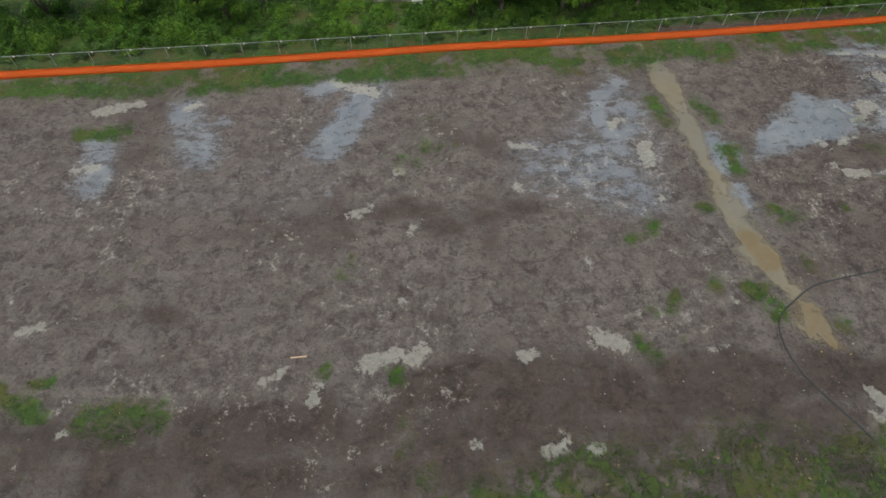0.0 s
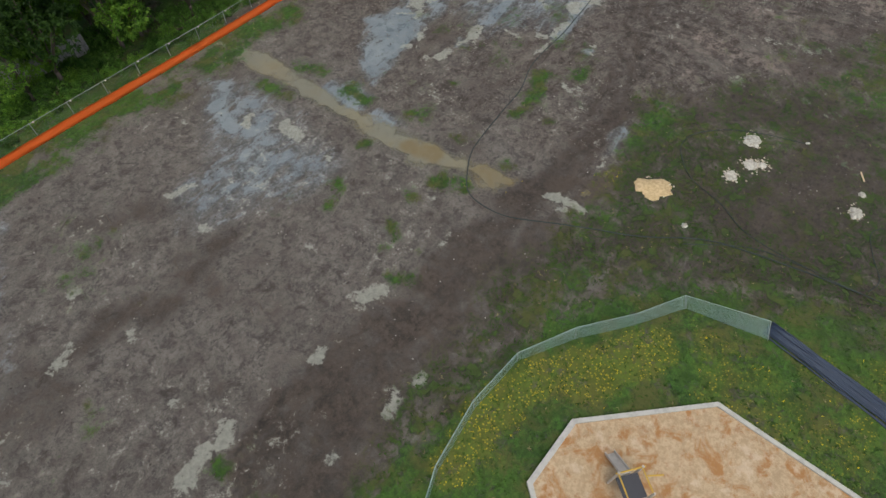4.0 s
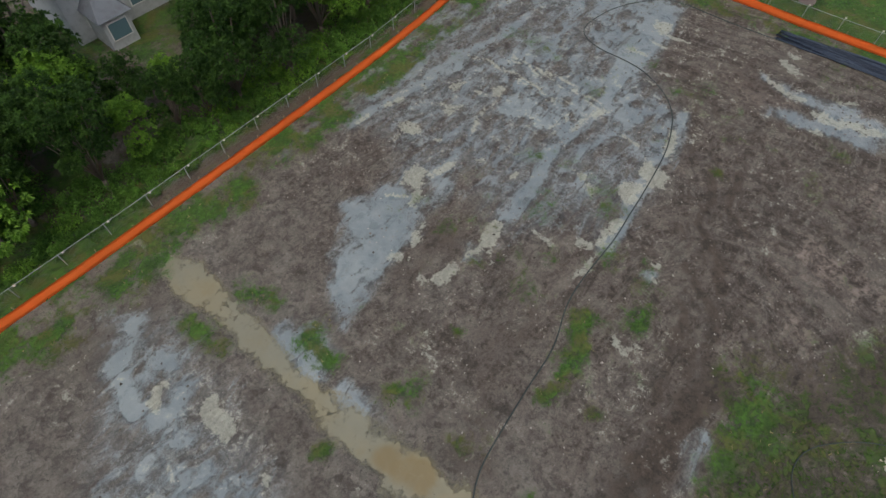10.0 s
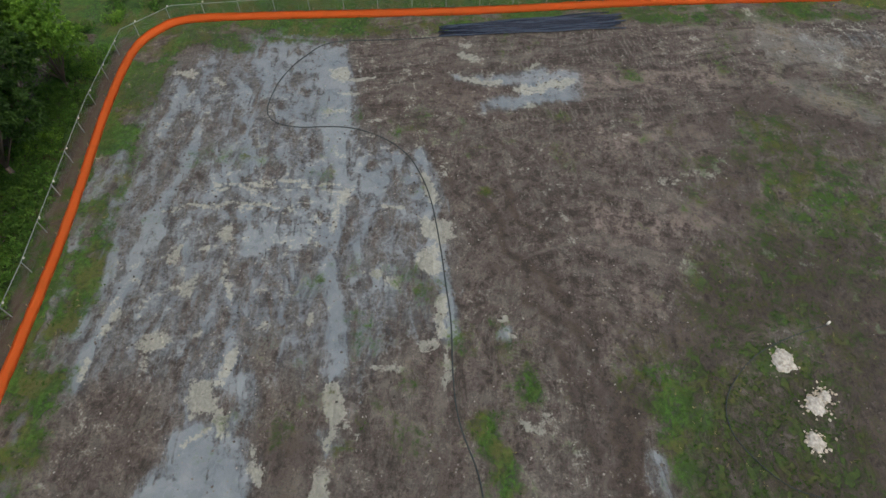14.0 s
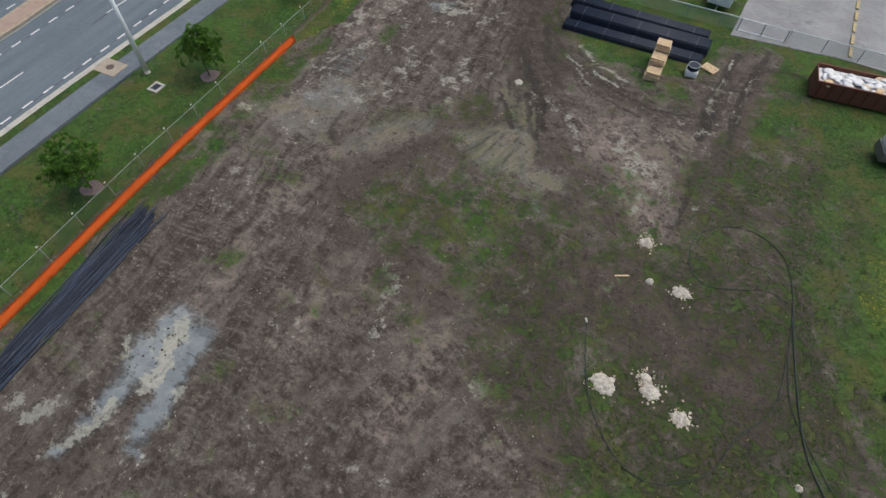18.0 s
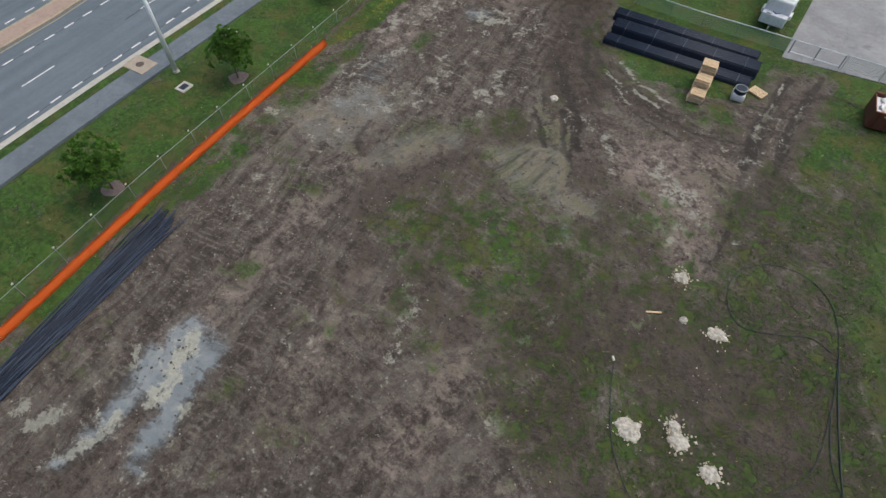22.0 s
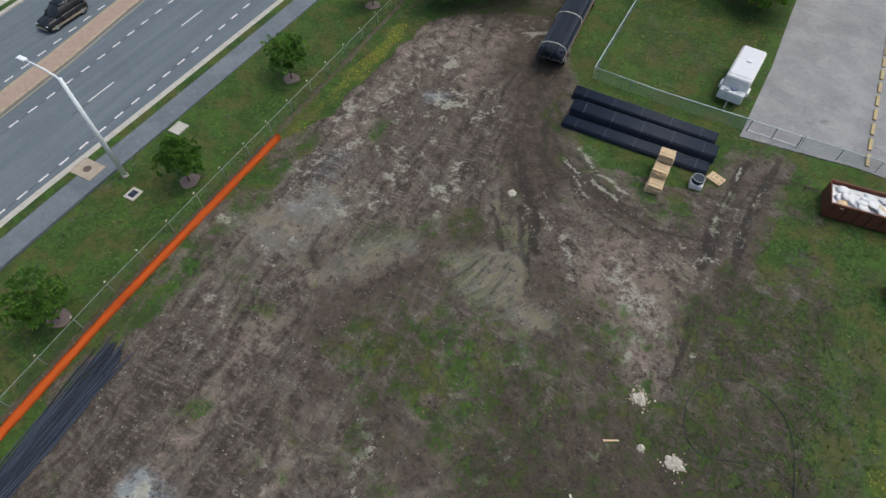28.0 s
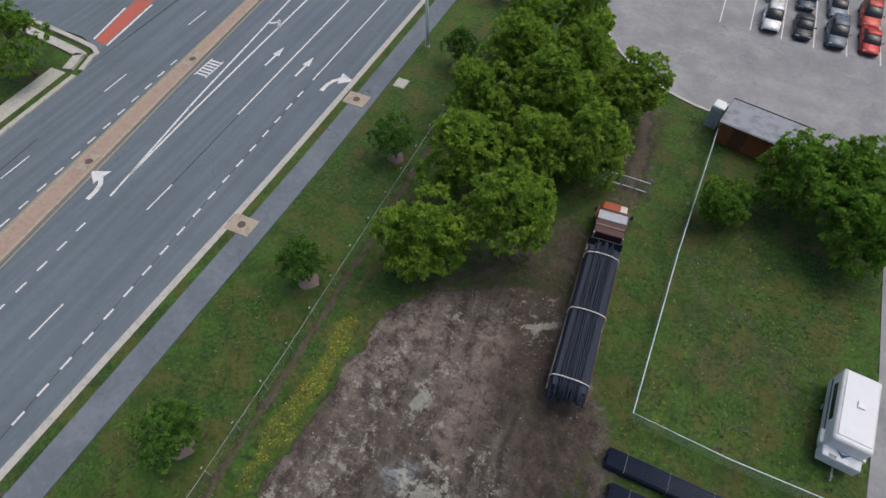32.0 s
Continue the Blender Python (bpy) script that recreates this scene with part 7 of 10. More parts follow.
def wire_sheet(line, h, z0=0.03, lean=0.0):
    """An upright sheet of mesh along a plan line, with its length and height as UV in metres."""
    bm = bmesh.new()
    uv = bm.loops.layers.uv.new("UVMap")
    s, prev = 0.0, None
    off = offset_line(line, lean)
    for i, (x, y) in enumerate(line):
        if i:
            s += math.dist(line[i], line[i - 1])
        cur = (bm.verts.new((x, y, z0)), bm.verts.new((off[i][0], off[i][1], h)), s)
        if prev:
            f = bm.faces.new((prev[0], cur[0], cur[1], prev[1]))
            for lp, q in zip(f.loops, ((prev[2], z0), (cur[2], z0), (cur[2], h), (prev[2], h))):
                lp[uv].uv = q
        prev = cur
    return bm


def chain_fence(line, label, gap=2.9, h=1.2, post_r=0.03, name="chain_link_fence", mesh=None, caps=True, skip=-46.0, rail=None, rail_r=0.02):
    t = thing(name, Matrix(), label, "chain-link fence", "chain-link fences")
    mesh = mesh or CHAIN_MESH
    part("wire_mesh", wire_sheet(line, h), mesh, t, "fine woven wire mesh")
    part("top_rail", tube(bmesh.new(), [(x, y, h) for x, y in line], rail_r, 6), rail or GALV, t)
    post = part("post", rod(bmesh.new(), (0, 0, 0), (0, 0, h + 0.03), post_r, None, 8), GALV, t)
    cap = None
    n = 0
    for x, y, a in along(line, gap):
        if x < skip:
            continue
        ob = post if n == 0 else new("post", post.data)
        ob.parent = t
        ob.matrix_world = spin(x, y, 0, math.degrees(a))
        if caps:
            if cap is None:
                bm = boxed(0, 0, h - 0.02, 0.14, 0.03, 0.13, 0.01)
                cap = part("marker_tag", bm, STRAP, t, "small white tag on the rail")
                c = cap
            else:
                c = new("marker_tag", cap.data)
                c.parent = t
            c.matrix_world = spin(x + 0.3, y, 0, math.degrees(a))
        n += 1
    return t


silt_fence()
chain_fence(CHAIN_LINE, "grey galvanised chain-link fence behind the orange silt fence", 2.9, 1.08)


# ---- trees ----
def leaf_cloud(rng, clumps, leaves, size, spread):
    """Small bent leaf pairs round clump centres (x, y, z, radius), as one mesh."""
    vs, fs = [], []
    for cx, cy, cz, r in clumps:
        for _ in range(leaves):
            d = Vector((rng.gauss(0, 1), rng.gauss(0, 1), rng.gauss(0, 0.8))).normalized()
            p = Vector((cx, cy, cz)) + d * r * (0.55 + 0.5 * rng.random() ** 0.6)
            nrm = (d + Vector((rng.uniform(-1, 1), rng.uniform(-1, 1), rng.uniform(0.0, 1.5))) * spread).normalized()
            a = nrm.orthogonal().normalized()
            a = Matrix.Rotation(rng.uniform(0, 6.28), 3, nrm) @ a
            b = nrm.cross(a)
            s = size * rng.uniform(0.6, 1.3)
            i = len(vs)
            vs += [p - a * s, p + b * s * 0.42 + nrm * s * 0.15, p + a * s - nrm * s * 0.15, p - b * s * 0.42 + nrm * s * 0.15]
            fs += [(i, i + 1, i + 2), (i, i + 2, i + 3)]
    return vs, fs


def sprays(rng, tips, leaves, reach):
    """Rosettes of long leaves at twig tips (place, way out), as one mesh."""
    vs, fs = [], []
    for p, out in tips:
        r = reach * rng.uniform(0.7, 1.3)
        for _ in range(leaves):
            d = (out * 0.55 + Vector((rng.gauss(0, 0.75), rng.gauss(0, 0.75), rng.gauss(0, 0.5)))).normalized()
            side = d.cross(Vector((rng.uniform(-0.5, 0.5), rng.uniform(-0.5, 0.5), 1))).normalized() * r * rng.uniform(0.16, 0.27)
            lift = side.cross(d).normalized() * r * 0.1
            i = len(vs)
            vs += [p + d * r * 0.08, p + d * r * 0.55 + side + lift, p + d * r * rng.uniform(0.85, 1.1) - Vector((0, 0, r * 0.12)), p + d * r * 0.55 - side + lift]
            fs += [(i, i + 1, i + 2), (i, i + 2, i + 3)]
    return vs, fs


def tree(name, rng, height, radius, trunk_r, mat, label, leaves, reach, tip_n, low=0.3, group="trees", mulched=False, lumps=5):
    t = thing(name, Matrix(), label, "tree", group)
    base = height * low
    mid = (base + height) / 2
    bm = bmesh.new()
    rod(bm, (0, 0, 0), (0, 0, base), trunk_r * 1.25, trunk_r * 0.85, 9)
    rod(bm, (0, 0, base), (rng.uniform(-0.2, 0.2), rng.uniform(-0.2, 0.2), height * 0.85), trunk_r * 0.85, trunk_r * 0.25, 7)
    boughs = []
    for k in range(lumps * 3):
        a, u = rng.uniform(0, 6.283), rng.uniform(-0.75, 1)
        rr = math.sqrt(max(0, 1 - u * u)) * rng.uniform(0.5, 0.78)
        boughs.append((Vector((rr * radius * math.cos(a), rr * radius * math.sin(a), mid + u * (height - base) * 0.36)), radius * rng.uniform(0.34, 0.5)))
    tips = []
    for k in range(tip_n):
        c, r = boughs[k % len(boughs)]
        d = Vector((rng.gauss(0, 1), rng.gauss(0, 1), rng.gauss(0.25, 0.9))).normalized()
        p = c + d * r * (rng.uniform(0.8, 1.08) if k % 5 else rng.uniform(0.2, 0.7))
        out = (d * 0.7 + (p - Vector((0, 0, mid))).normalized() * 0.7 + Vector((0, 0, 0.4))).normalized()
        tips.append((p, out))
    for c, r in boughs:
        rod(bm, (0, 0, min(base * rng.uniform(0.9, 1.3), c.z)), tuple(c), trunk_r * 0.35, trunk_r * 0.12, 5)
    part("trunk", bm, BARK, t, "", True)
    vs, fs = sprays(rng, tips, leaves, reach)
    me = bpy.data.meshes.new("crown")
    me.from_pydata(vs, [], fs)
    me.materials.append(mat)
    c = new("crown", me)
    c.parent = t
    if mulched:
        bm = bmesh.new()
        ring = [(0.75 * (1 + 0.14 * math.sin(3 * a) + rng.uniform(-0.08, 0.08)) * math.cos(a), 0.75 * (1 + 0.1 * math.sin(2 * a)) * math.sin(a)) for a in np.linspace(0, 6.283, 16, endpoint=False)]
        prism(bm, ring, -0.05, 0.05)
        part("mulch_ring", bm, MULCH, t, "brown bark mulch round the trunk")
    return t


rng = random.Random(11)
STREET = [tree("street_tree", rng, h, r, 0.06, LEAF_E, "young street tree with round green crown in mulch ring", 12, 0.27, 330, 0.26, "young trees along the road", True) for h, r in ((4.5, 1.75), (4.2, 1.6))]
STREET_AT = [(69.8, 37.1), (71.4, 24.5), (73.0, 9.9), (75.5, -3.1), (77.7, -16.7), (79.1, -30.0), (81.1, -43.8), (83.2, -57.6), (85.3, -71.5)]
for k, (x, y) in enumerate(STREET_AT):
    m = spin(x, y, 0, 77 * k)
    if k < 2:
        STREET[k].matrix_world = m
    else:
        copy_thing(STREET[k % 2], m)
GROVE = [tree("maple_tree", rng, 7.2, 3.0, 0.13, LEAF_C, "leafy green maple in the grove beside the lorry", 12, 0.4, 760, 0.14, "grove of maples"),
         tree("maple_tree", rng, 7.8, 3.2, 0.14, LEAF_C, "leafy green maple in the grove beside the lorry", 12, 0.4, 800, 0.14, "grove of maples")]
GROVE_AT = [(72.8, -35.6), (68.6, -40.2), (74.6, -43.0), (70.3, -46.8), (66.3, -50.2), (76.6, -50.5), (71.4, -54.0), (76.8, -57.0), (71.8, -59.8), (66.3, -58.2), (78.4, -62.5), (73.5, -65)]
for k, (x, y) in enumerate(GROVE_AT):
    m = spin(x, y, 0, 61 * k)
    if k < 2:
        GROVE[k].matrix_world = m
    else:
        copy_thing(GROVE[(k * 3 % 5) % 2], m)
LAWN_TREES = [tree("lawn_tree", rng, 6.8, 3.1, 0.15, LEAF_A, "broad green tree beside the parking lot", 12, 0.4, 760, 0.16, "lawn trees")]
for k, (x, y) in enumerate([(51.6, -55.6), (46.5, -52.9), (47.2, -58.2), (55.8, -51.6)]):
    m = spin(x, y, 0, 50 * k)
    if k == 0:
        LAWN_TREES[0].matrix_world = m
    else:
        o = copy_thing(LAWN_TREES[0], m)
        if k == 3:
            o.scale = (0.62, 0.62, 0.62)
WOODS = [tree("woodland_tree", rng, 10.5, 3.4, 0.17, LEAF_D, "tall dark green broadleaf tree in the woodland edge", 10, 0.36, 1000, 0.1, "woodland trees"),
         tree("woodland_tree", rng, 8.5, 3.0, 0.14, LEAF_A, "mid-green broadleaf tree in the woodland edge", 10, 0.33, 850, 0.12, "woodland trees"),
         tree("woodland_tree", rng, 12.0, 3.2, 0.18, LEAF_D, "tall shaggy dark tree in the woodland edge", 11, 0.31, 1050, 0.1, "woodland trees")]
wood_rng = random.Random(21)
n_wood = 0


def fence_y(x):
    return float(np.interp(x, [p[0] for p in CHAIN_LINE[:7]], [p[1] for p in CHAIN_LINE[:7]]))


def woodland(x0, x1, d0, d1, step, skip=()):
    global n_wood
    x = x0
    while x < x1:
        for d in np.arange(d0, d1, step):
            px, py = x + wood_rng.uniform(-1.4, 1.4), fence_y(x) + d + wood_rng.uniform(-1.2, 1.2)
            if any(a < px < b and c < py < e for a, b, c, e in skip):
                continue
            k = wood_rng.choice((1, 1, 1) if px < 13 else (1, 1, 0) if px > 44 else (0, 2, 2, 1, 0))
            m = spin(px, py, 0, wood_rng.uniform(0, 360))
            if n_wood < 3:
                k = n_wood
                WOODS[k].matrix_world = m
                o = WOODS[k]
            else:
                o = copy_thing(WOODS[k], m)
            s = wood_rng.uniform(0.75, 1.1)
            o.scale = (s, s, s)
            n_wood += 1
        x += step * 0.9


HOUSE_CLEAR = (22, 35, 58, 75)
woodland(7, 59, 3.2, 20, 4.3, (HOUSE_CLEAR, (20.6, 27.4, 43, 62), (27, 30, 50, 62), (41, 53, 66, 80), (57, 70, 40, 60)))
for k, (x, y, s) in enumerate(((-11.5, 48.2, 0.62), (-14.5, 46.0, 0.55), (3.6, 44.6, 0.7), (6.2, 46.5, 0.8), (-20, 44.5, 0.7), (-26, 43.5, 0.75), (-17, 43, 0.5), (-32, 43, 0.8), (-38, 42, 0.8), (1.0, 52.5, 0.6), (-24, 48, 0.8), (-7.4, 48.4, 0.5), (21.5, 47, 0.52), (24.2, 47.2, 0.46), (23, 50.5, 0.48), (25.6, 50.3, 0.42), (20.8, 51, 0.5), (26.4, 46.8, 0.5))):
    o = copy_thing(WOODS[1 if x < 10 else (k + 1) % 3], spin(x, y, 0, 40 * k))
    o.scale = (s, s, s)


def bush(seed, label, mat, size):
    g = random.Random(seed)
    t = thing("bush", Matrix(), label, "bush", "bushes along the fence")
    clumps = [(g.uniform(-1, 1), g.uniform(-0.8, 0.8), g.uniform(0.15, 0.75), g.uniform(0.3, 0.5)) for _ in range(16)]
    vs, fs = leaf_cloud(g, clumps, 48, size, 1.0)
    me = bpy.data.meshes.new("foliage")
    me.from_pydata(vs, [], fs)
    me.materials.append(mat)
    new("foliage", me).parent = t
    bm = bmesh.new()
    for c in clumps[:7]:
        rod(bm, (0, 0, 0), c[:3], 0.025, 0.01, 5)
    part("stems", bm, BARK, t)
    return t


BUSHES = [bush(1, "low fresh green bush behind the chain-link fence", LEAF_E, 0.11), bush(2, "low dark green bush behind the chain-link fence", LEAF_B, 0.13), bush(3, "straggly mid-green bush behind the chain-link fence", LEAF_A, 0.1)]
used = 0
for x in np.arange(-40, 60, 1.15):
    for d in (1.3, 2.4, 3.7, 5.3, 7.2):
        if wood_rng.random() < (0.1 if d < 2 else 0.25) or (d > 5 and x > 15):
            continue
        px, py = x + wood_rng.uniform(-0.5, 0.5), fence_y(x) + d + wood_rng.uniform(-0.4, 0.5)
        m = spin(px, py, -0.05, wood_rng.uniform(0, 360))
        k = wood_rng.choice((0, 0, 1, 2))
        if used < 3:
            k = used
            o = BUSHES[k]
            o.matrix_world = m
        else:
            o = copy_thing(BUSHES[k], m)
        s = wood_rng.uniform(0.55, 1.05) * (0.8 if d < 2 else 1.1)
        o.scale = (s, s, s * wood_rng.uniform(0.8, 1.2))
        used += 1
for x, y in ((66.5, 48.5), (68.5, 50), (70.3, 47.5), (70.6, 44.5), (68.2, 52.5), (66, 51.5), (70.9, 42.3), (64, 51), (62.5, 53), (71, 40.2)):
    o = copy_thing(BUSHES[wood_rng.randrange(3)], spin(x, y, -0.05, wood_rng.uniform(0, 360)))
    o.scale = (0.8, 0.8, 0.7)


# ---- lying hoses and tubes ----
def hose(pts, r=0.045, label="long black plastic hose snaking over the mud", z=0.015):
    line = spline(pts, 0.35)
    ob = mesh_object("drain_hose", tube(bmesh.new(), [(x, y, z + 0.012 * math.sin(k * 0.9)) for k, (x, y) in enumerate(line)], r, 7), HOSE_GREY, True)
    return tagged(ob, label, "hose", "black hoses")


hose([(64.6, 22.6), (63.7, 26.9), (62.8, 32.2), (60.6, 34.2), (57.7, 35.3), (54.5, 35.4), (53.2, 34.4), (52.9, 32.6), (53.2, 29.6), (52.6, 27.1), (51.2, 25.0), (49.3, 23.7),
      (46.9, 22.7), (43.4, 21.8), (41.0, 21.3), (38.6, 20.8), (35.2, 20.4), (33.0, 19.9), (30.5, 18.8), (27.6, 18.2), (24.4, 17.5), (22.8, 17.0), (21.4, 16.1), (20.0, 14.8), (19.7, 13.2), (20.2, 11.3), (21.6, 9.2), (23.2, 6.8), (24.8, 4.3), (27.3, 1.4), (28.4, -0.9), (29.6, -4.6), (30.4, -7.6)], 0.042)
hose([(40.3, 0.2), (39.3, 2.5), (38.0, 4.6), (36.0, 6.3), (34.4, 6.7), (33.0, 6.1), (31.5, 4.4), (30.9, 2.0), (29.9, -0.1), (29.7, -2.0), (29.9, -4.4)], 0.026, "black hose end curling past pale spoil heaps")
hose([(30.8, -7.8), (32.1, -8.0), (33.7, -7.0), (35.5, -6.3), (36.7, -7.3), (37.1, -9.6), (35.8, -11.5), (33.8, -12.1), (31.9, -11.2), (30.8, -9.1), (30.2, -6.5), (29.8, -4.0), (29.1, -1.6), (28.0, 0.0), (26.2, 2.0)], 0.025, "looped black hose lying in weedy grass")
end_cap = mesh_object("hose_coupling", rod(bmesh.new(), (0, 0, 0.06), (0.18, -0.2, 0.07), 0.065, 0.065, 10), STRAP)
end_cap.matrix_world = spin(40.3, 0.2)
tagged(end_cap, "pale plastic coupling on the hose end", "coupling")


def tube_heap(start, end, width, count, layers, r, seed, label, name="drain_tube_heap", splay=0.5, spin_deg=1.3, mat=BLACK_SOFT):
    """Long thin tubes dumped side by side in a loose flat heap."""
    a, b = Vector((*start, 0)), Vector((*end, 0))
    length = (b - a).length
    t = thing(name, spin(start[0], start[1], 0, math.degrees(math.atan2(b.y - a.y, b.x - a.x))), label, "pipe heap", "black pipe heaps")
    g = random.Random(seed)
    base = None
    for k in range(count):
        lay = k % layers
        y = (k / count - 0.5) * width * (1 - 0.15 * lay) + g.uniform(-0.08, 0.08)
        if base is None:
            pts = [(x, 0.05 * math.sin(x * 0.8), 0.02 * math.sin(x * 1.7)) for x in np.linspace(0, length, 14)]
            base = part("tube", tube(bmesh.new(), pts, r, 6), mat, t, "", True)
            ob = base
        else:
            if k == 1:
                pale = base.data.copy()
                pale.materials[0] = TUBE_BLUE
            ob = new("tube", pale if k % 4 == 1 else base.data)
            ob.parent = t
        ob.matrix_local = pose(g.uniform(-splay, splay), y, r + 0.02 + lay * r * 1.3, g.uniform(0, 360), 0, g.uniform(-spin_deg, spin_deg)) @ Matrix.Diagonal((g.uniform(0.9, 1.02), 1, 1, 1))
    return t


tube_heap((65.4, 22.4), (67.9, 9.9), 1.6, 84, 3, 0.04, 3, "flat heap of thin black drain tubes beside silt fence", splay=1.7, spin_deg=3.4)
tube_heap((24.35, -4.6), (23.4, -17.0), 1.0, 60, 3, 0.045, 4, "row of thin blue-black drain tubes on the grass", splay=0.12, mat=TUBE_BLUE)


def pipe_stack(start, end, across, layers, r, label, seed):
    """Straight corrugated pipes strapped into a long bundle."""
    a, b = Vector((*start, 0)), Vector((*end, 0))
    length = (b - a).length
    t = thing("pipe_bundle", spin(start[0], start[1], 0, math.degrees(math.atan2(b.y - a.y, b.x - a.x))), label, "pipe bundle", "strapped pipe bundles")
    g = random.Random(seed)
    bm = bmesh.new()
    pts = [(x, 0, 0) for x in np.linspace(0, length, 3)]
    tube(bm, pts, r * 1.13, 12)
    base = part("pipe", bm, BLACK_PIPE, t, "", True)
    base.matrix_local = pose(0, -(across - 1) * r, r)
    for lay in range(layers):
        for k in range(across - (lay % 2 if lay == layers - 1 else 0)):
            if lay == 0 and k == 0:
                continue
            ob = new("pipe", base.data)
            ob.parent = t
            ob.matrix_local = pose(g.uniform(-0.08, 0.08), (2 * k - across + 1) * r + (r if lay % 2 and lay == layers - 1 else 0), r + lay * r * 1.93, 0, 0, g.uniform(-0.12, 0.12))
    h, w = r * 2 + (layers - 1) * r * 1.93, across * r
    strap = None
    for x in np.arange(1.1, length, 2.5):
        if strap is None:
            bm = bmesh.new()
            for c in ((0, 0, h + 0.005, 0.03, 2 * w, 0.012), (0, w + 0.004, h / 2, 0.03, 0.012, h), (0, -w - 0.004, h / 2, 0.03, 0.012, h)):
                box(bm, *c)
            strap = part("strap", bm, plain("grey_banding", (0.13, 0.15, 0.18), 0.6), t, "thin grey strapping band")
            ob = strap
        else:
            ob = new("strap", strap.data)
            ob.parent = t
        ob.matrix_local = pose(x, 0, 0)
    return t


pipe_stack((54.95, -26.15), (43.0, -27.8), 10, 4, 0.06, "low strapped bundle of black plastic pipes on grass", 1)
pipe_stack((55.05, -27.75), (43.0, -29.4), 12, 8, 0.06, "tall strapped bundle of black plastic pipes on grass", 2)
pipe_stack((55.9, -29.8), (43.6, -31.25), 10, 6, 0.06, "strapped bundle of black plastic pipes beside fence", 3)


# ---- vehicles ----
def wheel(parent, x, y, r=0.33, w=0.22, name="wheel"):
    s = 1 if y > 0 else -1
    wh = part(name, rod(bmesh.new(), (x, y - s * w / 2, r), (x, y + s * w / 2, r), r, r, 20), RUBBER, parent)
    part("rim", rod(bmesh.new(), (x, y + s * w * 0.46, r), (x, y + s * (w / 2 + 0.015), r), r * 0.62, r * 0.55, 14), GALV, wh, "grey metal wheel rim")
    return wh


def shell(sections, cap=True):
    """A closed body lofted through (x, half-width low, half-width high, z low, z high) sections, with rounded shoulders."""
    bm = bmesh.new()
    rings = []
    for x, w0, w1, z0, z1 in sections:
        c = 0.16 * min(w1, (z1 - z0))
        ring = [(-w0, z0), (-w0, z0 + (z1 - z0) * 0.45), (-w1, z1 - c), (-w1 + c, z1), (w1 - c, z1), (w1, z1 - c), (w0, z0 + (z1 - z0) * 0.45), (w0, z0)]
        rings.append([bm.verts.new((x, y, z)) for y, z in ring])
    for a, b in zip(rings, rings[1:]):
        for i in range(8):
            bm.faces.new((a[i], a[(i + 1) % 8], b[(i + 1) % 8], b[i]))
    bm.faces.new(rings[0])
    bm.faces.new(rings[-1])
    bmesh.ops.recalc_face_normals(bm, faces=bm.faces)
    return bm


CAR_PAINTS = {}


